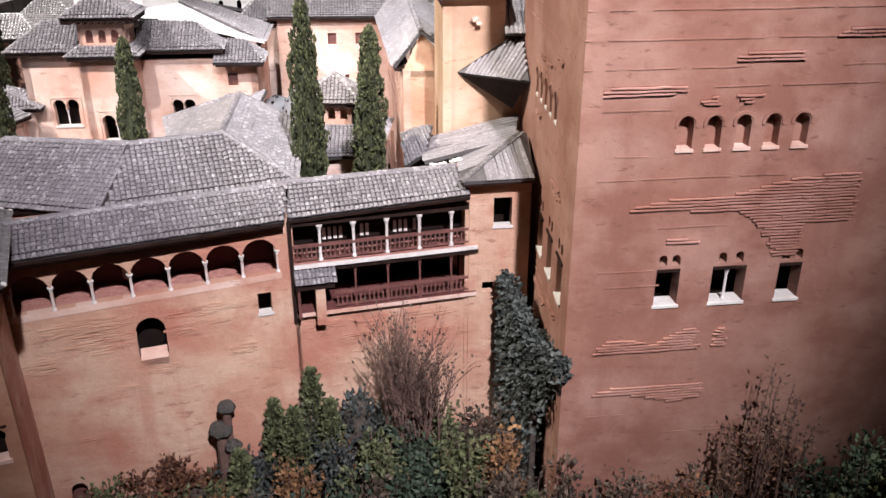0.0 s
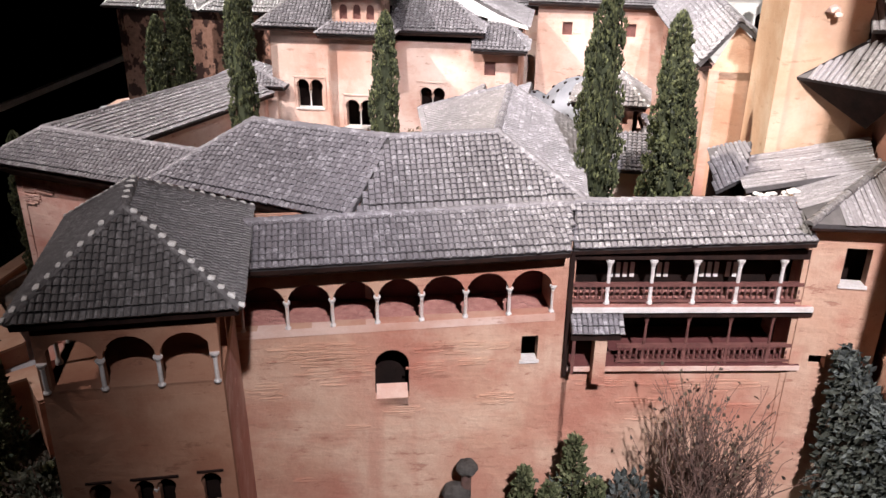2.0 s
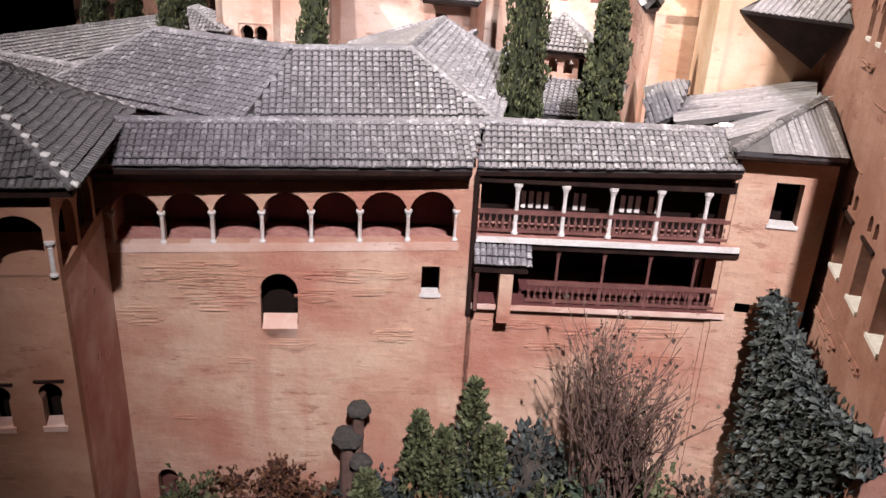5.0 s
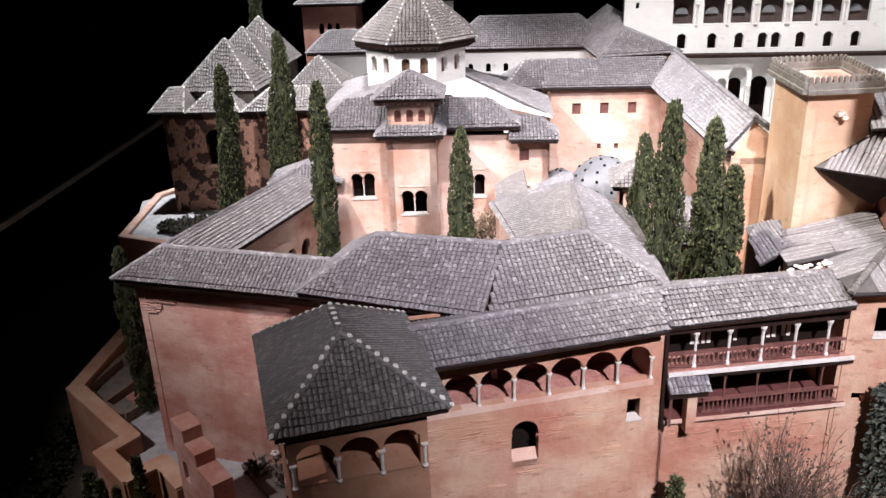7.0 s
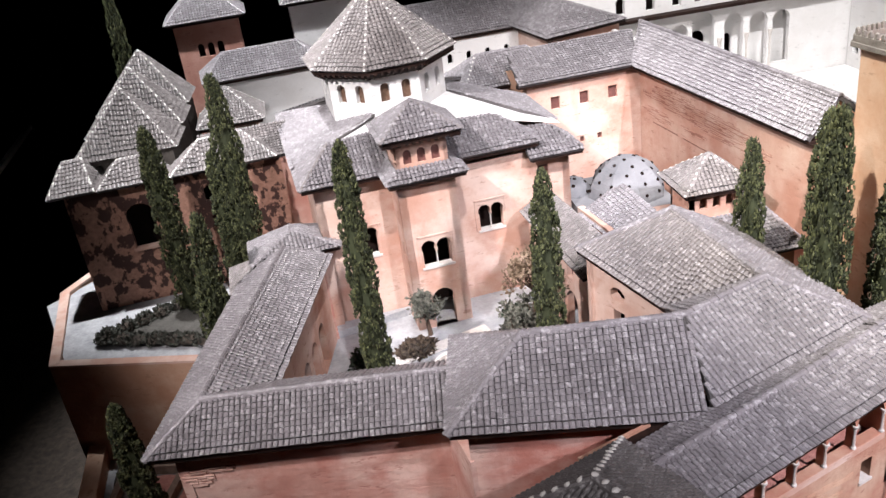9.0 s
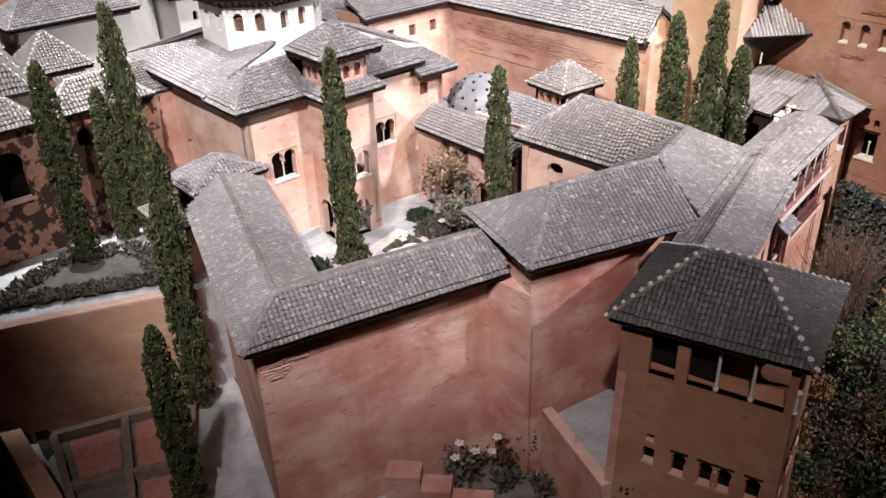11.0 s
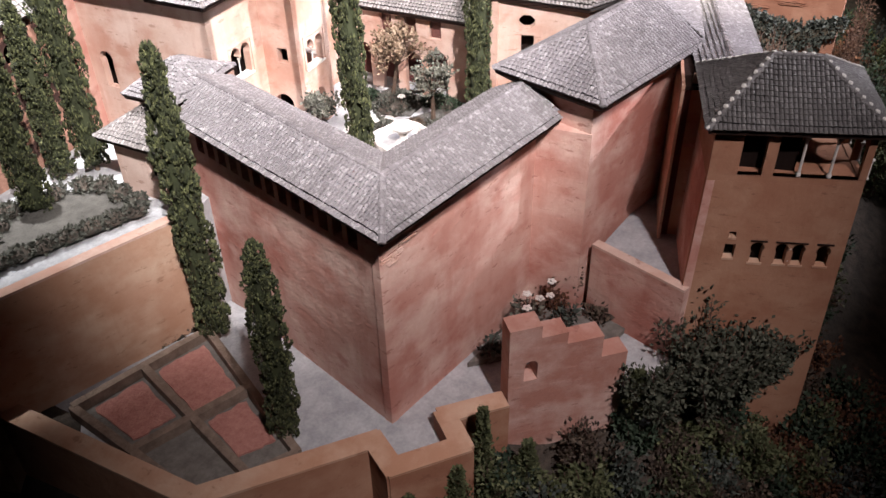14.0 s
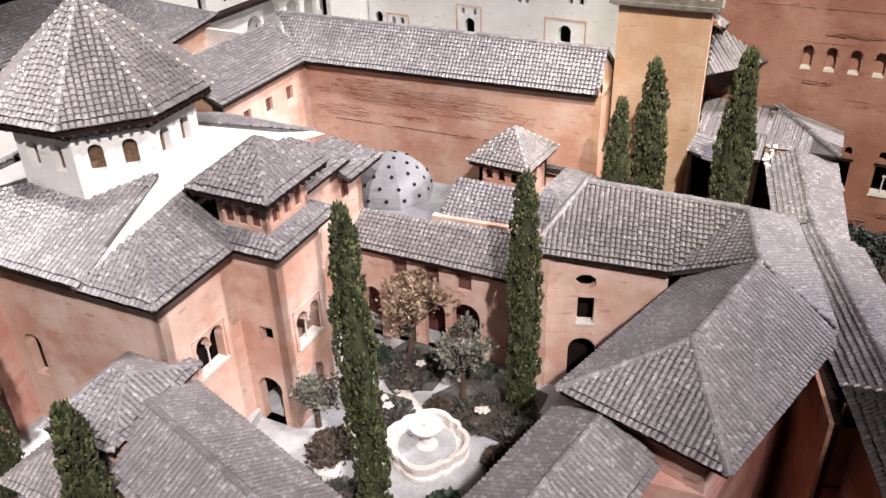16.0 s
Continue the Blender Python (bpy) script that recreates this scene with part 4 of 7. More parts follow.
        side += [arch(y + s * 0.0085, 1.118, 0.010, 0.0145) for s in (-1, 1)]
    wide = (V(tC) - V(tD)).length
    side = [[(wide - u, z) for u, z in reversed(h)] for h in side]
    part("wall", wall(tD, tC, 0.60, 1.95, 0.02, side), TOWER, b)
    for y in (0.0545, 0.1195, 0.1845):
        window(b, tD, tC, wide - y, 1.062, 0.030, 0.046, depth=0.02, column_in=True)
        p, q = on_wall(tD, tC, wide - y - 0.018, -0.002), on_wall(tD, tC, wide - y + 0.018, -0.002)
        part("lintel", beam((p.x, p.y, 1.1115), (q.x, q.y, 1.1115), 0.008, 0.003), WOOD, b, "dark timber lintel")
    for y in (0.129, 0.162, 0.195, 0.228, 0.2605):
        window(b, tD, tC, wide - y, 1.246, 0.0145, 0.033, depth=0.02, lip=0.0004)
        part("arch_rim", arch_rim(tD, tC, wide - y, 1.246, 0.0145, 0.033), TOWER, b)
    p, q = on_wall(tD, tC, wide - 0.28, -0.013), on_wall(tD, tC, wide - 0.11, -0.013)
    part("niche_back", wall(p, q, 1.24, 1.285, 0.003), TOWER, b, "shaded plaster back of the blind windows")
    brick_patch(b, tD, tC, [(wide - 0.20, 1.300, 0.05, 0.003), (wide - 0.12, 1.318, 0.03, 0.004), (wide - 0.24, 1.226, 0.02, 0.003), (wide - 0.10, 1.175, 0.03, 0.008), (wide - 0.17, 1.012, 0.05, 0.006), (wide - 0.09, 1.030, 0.03, 0.005)], TOWER, 0.0029, 6)
    for k, (z, u0, u1) in enumerate(((1.335, 0.06, 0.36), (1.358, 0.10, 0.4), (1.286, 0.12, 0.2), (1.205, 0.2, 0.36), (1.150, 0.1, 0.22), (1.030, 0.14, 0.3))):
        scored_line(b, tD, tC, u0, u1, z, TOWER, 30 + k)
    part("wall", wall((tF[0] - 0.02, tF[1] + 0.4), tD, 0.60, 1.95, 0.02), TOWER, b)
    # Near-black sheets behind the tower windows paint their inner shade.
    part("inner_shade", wall((0.175, 0.83), (0.64, 0.888), 0.8, 1.6, 0.01), INTERIOR_SHADE, b)
    part("inner_shade", wall((0.14, 1.17), (0.175, 0.83), 0.8, 1.6, 0.01), INTERIOR_SHADE, b)
    return b


great_tower()

# ---------------------------------------------------------------- corner pavilion with an open loggia
pRF, pLF, pBL, pBR = (-0.408, 0.690, 1.150), (-0.562, 0.627, 1.147), (-0.647, 0.814, 1.146), (-0.490, 0.876, 1.149)
pF, pB = (-0.521, 0.728, 1.204), (-0.545, 0.778, 1.206)


def pavilion():
    b = thing("corner_pavilion", "square tower pavilion with dark tiled roof and arched loggia", "building")
    roof(b, [[pLF, pRF, pF], [pRF, pBR, pB, pF], [pBR, pBL, pB], [pBL, pLF, pF, pB]], TILES_DARK, p=0.0052, L=0.0070, pieces=300)
    for q in (pLF, pRF):
        ridge(b, q, pF, TILES_DARK, lime=True)
    for q in (pBL, pBR):
        ridge(b, q, pB, TILES_DARK, lime=True)
    ridge(b, pB, pF, TILES_DARK, lime=True)
    fl, fr, bl, br = (-0.556, 0.642), (-0.432, 0.694), (-0.630, 0.808), (-0.504, 0.858)

    def batter(p, z):
        c = V((-0.531, 0.750))
        k = 1 + (1.075 - z) * 0.22
        q = c + (V(p) - c) * k
        return (q.x, q.y)
    front = (V(fr) - V(fl)).length
    # loggia level
    fz = 1.079
    # Loggia walls use the plaster that has shade in its colour.
    part("loggia_wall", wall(fl, fr, fz, 1.140, 0.008, [arch(0.004 + (i + 0.5) * 0.0422, fz + 0.002, 0.0395, 0.044) for i in range(3)]), TAWNY_SHADED, b)
    part("loggia_wall", wall(bl, fl, fz, 1.140, 0.008, [rect(0.048, fz + 0.001, 0.028, 0.055), rect(0.124, fz + 0.001, 0.098, 0.055)]), TAWNY_SHADED, b)
    part("loggia_wall", wall(fr, br, fz, 1.140, 0.008, [arch(0.03 + i * 0.05, fz + 0.002, 0.042, 0.044) for i in range(3)]), TAWNY_SHADED, b)
    part("loggia_wall", wall(br, bl, fz, 1.140, 0.008), TAWNY_SHADED, b)
    for i in range(4):
        f = on_wall(fl, fr, 0.004 + i * 0.0422, 0.001)
        column("column", b, (f.x, f.y, fz + 0.001), 0.0265, 0.0018)
    for u in (0.105, 0.140):
        f = on_wall(bl, fl, u, -0.003)
        column("column", b, (f.x, f.y, fz + 0.001), 0.055, 0.0018)
    part("loggia_floor", prism([fl, fr, br, bl], 1.068, 1.080), TAWNY_SHADED, b, "plastered sill and floor of the loggia")
    # Near-black core painted as the shade inside the loggia.
    part("core_wall", prism([(-0.575, 0.72), (-0.47, 0.765), (-0.50, 0.83), (-0.60, 0.79)], 1.08, 1.14), INTERIOR_SHADE, b)
    # tapering shaft
    corners = [fl, fr, br, bl]
    specs = {0: [arch(0.0282, 0, 0.0168, 0.036, 0.22), arch(0.0625, 0, 0.0150, 0.036, 0.22), arch(0.0797, 0, 0.0150, 0.036, 0.22), arch(0.1148, 0, 0.0168, 0.038, 0.22)],
             1: [rect(0.060, 0.052, 0.004, 0.005), rect(0.066, 0.072, 0.004, 0.006), rect(0.050, 0.020, 0.004, 0.007)],
             3: [rect(0.046, 0.034, 0.0085, 0.0085), rect(0.046, 0.002, 0.0130, 0.0215), arch(0.079, -0.003, 0.0170, 0.0315, 0.2), arch(0.1085, -0.003, 0.0160, 0.0315, 0.2), arch(0.1285, -0.003, 0.0160, 0.0315, 0.2), arch(0.158, -0.003, 0.0170, 0.0315, 0.2)]}
    heads = {0: [(0.0185, 0.0385, 0.0375), (0.0525, 0.0900, 0.0375), (0.1045, 0.1255, 0.0395)], 3: [(0.069, 0.089, 0.0300), (0.099, 0.138, 0.0300), (0.148, 0.168, 0.0300)]}
    for i in range(4):
        p, q = corners[i], corners[(i + 1) % 4]
        hs = [[(u, z + 0.954) for u, z in h] for h in specs.get(i, [])]
        vs, fs = wall(p if i != 1 else on_wall(p, q, 0.0102), q, 0.60, 1.070, 0.010, hs)
        vs = [Vector((*batter((v.x, v.y), v.z), v.z)) for v in vs]
        # Front and west sides take the plaster with shade in its colour.
        part("shaft_wall", (vs, fs), TAWNY_SHADED if i in (0, 3) else TERRA, b)
        for h in hs if i != 1 else ():
            us = [k[0] for k in h]
            zz = min(k[1] for k in h)
            front = [batter(on_wall(p, q, u, o), zz) for u, o in ((min(us) - 0.0004, 0.0012), (max(us) + 0.0004, 0.0012), (max(us) + 0.001, -0.0085), (min(us) - 0.001, -0.0085))]
            vs, fs = prism(front, zz - (0.004 if i == 0 else 0.0025), zz)
            part("sill", ([Vector((v.x, v.y, v.z if k < 4 else v.z + (0.0006 if (v - V(front[0], v.z)).length < 1e-6 or (v - V(front[1], v.z)).length < 1e-6 else (0.0045 if i == 0 else 0.0012)))) for k, v in enumerate(vs)], fs), PINK if i == 0 else OCHRE, b, "pale sloping sill")
        for u0, u1, z in heads.get(i, ()):
            s0, s1 = batter(on_wall(p, q, u0, 0.0006), 0.954 + z), batter(on_wall(p, q, u1, 0.0006), 0.954 + z)
            part("lintel", beam((*s0, 0.954 + z + 0.0010), (*s1, 0.954 + z + 0.0010), 0.0026, 0.0014), WOOD, b, "thin dark lintel")
            if u1 - u0 > 0.03:
                f = batter(on_wall(p, q, (u0 + u1) / 2, -0.0015), 0.954)
                column("column", b, (*f, 0.956), z * 0.66, 0.0010)
    # Near-black core paints the shade behind the shaft windows.
    part("inner_shade", prism([(-0.545, 0.67), (-0.45, 0.71), (-0.51, 0.83), (-0.61, 0.79)], 0.7, 1.06), INTERIOR_SHADE, b)
    eave(b, [pLF, pRF, pBR, pBL], drop=0.012, inset=0.022, closed=True)
    return b


pavilion()

# ---------------------------------------------------------------- hall with the lantern and its mirador
HA = math.radians(6.0)


def hl(u, v, z=None):
    """A place in the hall's own plan: u along its front, v towards its back, from the west front corner."""
    o = (-0.752, 1.490)
    x, y = o[0] + u * math.cos(HA) - v * math.sin(HA), o[1] + u * math.sin(HA) + v * math.cos(HA)
    return (x, y) if z is None else (x, y, z)


def twin(u, z, w, h):
    """A paired window as one opening: two round heads that meet over a middle column."""
    r = w / 4
    c = z + h - r
    loop = [(u - w / 2 + 0.0022, z), (u + w / 2 - 0.0022, z)]
    for m in (u + r, u - r):
        loop += [(m + r * 0.97 * math.cos(-0.55 + (math.pi + 1.1) * i / 10), c + r * math.sin(-0.55 + (math.pi + 1.1) * i / 10)) for i in range(11)]
    return loop


def great_hall():
    b = thing("great_hall", "pale pink hall with projecting mirador and white octagonal lantern", "building")
    fw = 0.412
    m0, m1, mv = 0.118, 0.207, -0.062
    f0 = [twin(0.063, 1.074, 0.047, 0.049)]
    part("wall", wall(hl(0, 0), hl(m0, 0), 0.90, 1.217, 0.012, f0), PINK, b)
    f1 = [twin(0.0465, 1.063, 0.049, 0.045), arch(0.0465, ZC, 0.037, 0.067, 0.08)]
    part("mirador_wall", wall(hl(m0, mv), hl(m1, mv), 0.90, 1.217, 0.012, f1), PINK, b)
    f2 = [twin(0.030, 1.063, 0.038, 0.044), arch(0.03, ZC, 0.03, 0.062)]
    part("mirador_wall", wall(hl(m0, 0), hl(m0, mv), 0.90, 1.217, 0.012, [rect(0.0345, 1.078, 0.019, 0.024), arch(0.0270, ZC, 0.034, 0.070, 0.08)]), PINK, b)
    part("mirador_wall", wall(hl(m1, mv), hl(m1, 0), 0.90, 1.217, 0.012, f2), PINK, b)
    f3 = [twin(0.066, 1.074, 0.043, 0.044), rect(0.160, 1.141, 0.018, 0.023)]
    part("wall", wall(hl(m1, 0), hl(fw, 0), 0.90, 1.192, 0.012, f3), PINK, b)
    part("shutter", wall(on_wall(hl(m1, 0), hl(fw, 0), 0.150, -0.006), on_wall(hl(m1, 0), hl(fw, 0), 0.170, -0.006), 1.140, 1.165, 0.002), REDWOOD, b, "brown window shutter")
    part("wall", wall(hl(0, 0.40), hl(0, 0), 0.90, 1.217, 0.012, [arch(0.192, 1.045, 0.026, 0.060, 0.1)]), PINK, b)
    part("wall", wall(hl(fw, 0), hl(fw, 0.22), 0.90, 1.195, 0.012), PINK, b)
    for a, c, u, z, w in ((hl(0, 0), hl(m0, 0), 0.063, 1.074, 0.047), (hl(m0, mv), hl(m1, mv), 0.0465, 1.063, 0.049), (hl(m1, 0), hl(fw, 0), 0.066, 1.074, 0.043), (hl(m1, mv), hl(m1, 0), 0.030, 1.063, 0.038)):
        e = window(b, a, c, u, z, w, 0.046, column_in=True)
        for du, w2, z0, z1 in ((-w / 2 - 0.0035, 0.003, z, z + 0.054), (w / 2 + 0.0035, 0.003, z, z + 0.054), (0, w + 0.010, z + 0.0515, z + 0.054)):
            p, q = on_wall(a, c, u + du - w2 / 2, 0.0006), on_wall(a, c, u + du + w2 / 2, 0.0006)
            part("window_frame", beam((*p[:2], (z0 + z1) / 2), (*q[:2], (z0 + z1) / 2), 0.0018, z1 - z0), PINK, e, "thin raised plaster frame")
    # lower roofs at the eave
    zE = 1.212
    ov = 0.020
    roof(b, [[hl(-ov, -ov, zE), hl(m0 + 0.005, -ov, zE), hl(m0 + 0.005, 0.055, 1.258), hl(0.038, 0.040, 1.258)],
             [hl(-ov, 0.085, zE), hl(-ov, -ov, zE), hl(0.038, 0.040, 1.258)]], pieces=120)
    roof(b, [[hl(m1 - 0.005, -ov, zE), hl(0.3575, -ov, zE), hl(0.302, 0.040, 1.252), hl(m1 - 0.005, 0.045, 1.255)],
             [hl(0.3575, -ov, zE), hl(0.3575, 0.03, zE + 0.006), hl(0.302, 0.040, 1.252)]])
    roof(b, [[hl(0.338, -0.028, 1.189), hl(fw + 0.016, -0.028, 1.188), hl(fw - 0.020, 0.036, 1.218), hl(0.338, 0.036, 1.222)],
             [hl(fw + 0.016, -0.028, 1.188), hl(fw + 0.016, 0.05, 1.192), hl(fw - 0.020, 0.036, 1.218)]])
    ridge(b, hl(-ov, -ov, zE), hl(0.038, 0.040, 1.258), TILES_PALE, r=0.003)
    eave(b, [hl(-ov, 0.085, zE), hl(-ov, -ov, zE), hl(m0, -ov, zE)], drop=0.010, inset=0.018)
    eave(b, [hl(m1, -ov, zE), hl(0.3575, -ov, zE)], drop=0.010, inset=0.018)
    eave(b, [hl(0.342, -0.028, 1.189), hl(fw + 0.016, -0.028, 1.188), hl(fw + 0.016, 0.05, 1.192)], drop=0.010, inset=0.015)
    # skirt roof round the mirador
    q = [hl(m0 - 0.016, mv - 0.018, 1.214), hl(m1 + 0.016, mv - 0.018, 1.214), hl(m1 + 0.016, 0.02, 1.214), hl(m0 - 0.016, 0.02, 1.214)]
    t = [hl(m0 + 0.003, mv + 0.004, 1.228), hl(m1 - 0.003, mv + 0.004, 1.228), hl(m1 - 0.003, 0.02, 1.228), hl(m0 + 0.003, 0.02, 1.228)]
    roof(b, [[q[0], q[1], t[1], t[0]], [q[1], q[2], t[2], t[1]], [q[3], q[0], t[0], t[3]]], name="skirt_roof")
    eave(b, [q[3], q[0], q[1], q[2]], drop=0.007, inset=0.015)
    # mirador head
    h = [hl(m0 + 0.005, mv + 0.006), hl(m1 - 0.005, mv + 0.006), hl(m1 - 0.005, 0.008), hl(m0 + 0.005, 0.008)]
    for i in range(4):
        p, r = h[i], h[(i + 1) % 4]
        w = (V(r) - V(p)).length
        part("head_wall", wall(p, r, 1.215, 1.270, 0.006, [arch(w / 2 + k * w * 0.27, 1.233, 0.0125, 0.0225) for k in (-1, 0, 1)]), PINK, b)
        for k in (-1, 0, 1):
            part("lattice", wall(on_wall(p, r, w / 2 + k * w * 0.27 - 0.0065, -0.004), on_wall(p, r, w / 2 + k * w * 0.27 + 0.0065, -0.004), 1.233, 1.2555, 0.001), REDWOOD, b)
    e = [hl(m0 - 0.016, mv - 0.014, 1.278), hl(m1 + 0.016, mv - 0.014, 1.278), hl(m1 + 0.016, 0.026, 1.279), hl(m0 - 0.016, 0.026, 1.279)]
    a = hl((m0 + m1) / 2, -0.026, 1.320)
    roof(b, [[e[0], e[1], a], [e[1], e[2], a], [e[2], e[3], a], [e[3], e[0], a]], pieces=160, name="mirador_roof")
    for k in e:
        ridge(b, k, a, TILES_PALE, r=0.0028)
    eave(b, e, drop=0.009, inset=0.018, closed=True, rafters=True)
    # main roofs round the lantern, with bare white screed between them
    cx, cy = OCT
    z0, z1 = 1.218, 1.300
    big = [hl(-0.025, 0.085), hl(-0.02, 0.40), hl(0.36, 0.42), hl(0.36, 0.05)]
    o = [(cx + 0.104 * math.cos(math.radians(30.5 + 45 * i)), cy + 0.104 * math.sin(math.radians(30.5 + 45 * i))) for i in range(8)]
    roof(b, [[(*big[1], z0), (*hl(-0.022, 0.074), z0 - 0.001), (*o[5], 1.276), (*o[3], 1.274)]], pieces=120, name="side_roof")
    part("screed", ([V(hl(-0.018, 0.088), 1.216), V(hl(0.03, 0.055), 1.236), V(o[5], 1.268), V(o[4], 1.27), V(hl(0.125, 0.052), 1.262), V(hl(0.235, 0.06), 1.255), V(o[6], 1.268)],
                    [(0, 1, 2), (1, 4, 6, 2), (4, 5, 6)]), WHITE, b, "bare white screed between the roofs")
    part("screed", ([V(o[6], 1.269), V(o[7], 1.272), V(hl(0.424, 0.060), 1.206), V(hl(0.235, 0.06), 1.253), V(hl(0.415, 0.11), 1.214)], [(0, 3, 2, 4, 1)]), WHITE, b, "bare white screed between the roofs")
    roof(b, [[hl(0.424, 0.075, 1.207), hl(0.424, 0.24, 1.210), (*o[0], 1.275), (*o[7], 1.275)]], name="side_roof")
    roof(b, [[hl(0.36, 0.40, z0), hl(-0.02, 0.40, z0), (*o[2], 1.272), (*o[1], 1.272)]], name="side_roof")
    eave(b, [hl(-0.025, 0.40, z0), hl(-0.025, 0.085, z0)], drop=0.010, inset=0.018)
    # octagonal lantern
    for i in range(8):
        p, r = o[i], o[(i + 1) % 8]
        w = (V(r) - V(p)).length
        part("lantern_wall", wall(p, r, 1.235, 1.345, 0.011, [arch(w / 2 + k * 0.0175, 1.290, 0.0155, 0.031) for k in (-1, 1)]), WHITE, b)
        part("lattice", wall(on_wall(p, r, w / 2 - 0.027, -0.0095), on_wall(p, r, w / 2 + 0.027, -0.0095), 1.285, 1.325, 0.001), LATTICE, b, "brown lattice behind the lantern windows")
    s = [(cx + 0.1275 * math.cos(math.radians(30.5 + 45 * i)), cy + 0.1275 * math.sin(math.radians(30.5 + 45 * i)), 1.350) for i in range(8)]
    top = (cx, cy, 1.4556)
    for i in range(8):
        roof(b, [[s[i], s[(i + 1) % 8], top]], TILES_PALE, p=0.0066, L=0.0070, pieces=37, name="lantern_roof")
    for k in s:
        ridge(b, k, top, TILES_PALE, r=0.0032, lime=True)
    part("finial", lathe([(0.0045, -0.001), (0.0045, 0.002), (0.002, 0.004), (0.001, 0.005)], (cx, cy, 1.455), 10), LIME, b)
    eave(b, s, drop=0.019, inset=0.021, closed=True, rafters=True)
    # Near-black block painted as the unlit inside of the hall.
    part("inner_shade", prism([hl(0.03, 0.03), hl(0.33, 0.03), hl(0.33, 0.35), hl(0.03, 0.35)], 0.95, 1.2), INTERIOR_SHADE, b)
    return b


OCT = (-0.611, 1.687)
great_hall()

# ---------------------------------------------------------------- low range along the court's far side
def low_range():
    b = thing("low_range", "pink two-storey range with arcade and small square windows", "building")
    a, c = (-0.424, 1.500), (-0.398, 1.262)
    wide = (V(c) - V(a)).length
    hs = [arch(0.030, ZC, 0.024, 0.080), arch(0.080, ZC, 0.030, 0.076), arch(0.1255, ZC, 0.030, 0.078), arch(0.1715, ZC, 0.038, 0.086)] + [rect(0.0755 + i * 0.0465, 1.061, 0.0215, 0.032) for i in range(3)]
    part("wall", wall(a, c, 0.90, 1.108, 0.010, hs), PINK, b)
    part("back_wall", wall(on_wall(a, c, 0, -0.045), on_wall(a, c, wide, -0.045), 0.90, 1.10, 0.004), MAROON, b)
    for i in range(3):
        w = window(b, a, c, 0.0755 + i * 0.0465, 1.061, 0.0215, 0.032, sill=False)
        part("shutter", wall(on_wall(a, c, 0.065 + i * 0.0465, -0.007), on_wall(a, c, 0.086 + i * 0.0465, -0.007), 1.061, 1.093, 0.002), REDWOOD, w, "dark red shutter")
    roof(b, [[(-0.436, 1.492, 1.105), (-0.411, 1.255, 1.104), (-0.358, 1.262, 1.134), (-0.388, 1.50, 1.134)]], TILES_PALE, pieces=120)
    roof(b, [[(-0.372, 1.39, 1.132), (-0.345, 1.25, 1.132), (-0.29, 1.26, 1.165), (-0.30, 1.40, 1.165)]], TILES, name="rear_roof")
    eave(b, [(-0.436, 1.492, 1.105), (-0.411, 1.255, 1.104)], drop=0.007, inset=0.015)
    part("rear_wall", wall((-0.37, 1.40), (-0.345, 1.25), 1.0, 1.14, 0.01), PINK, b)
    return b


low_range()


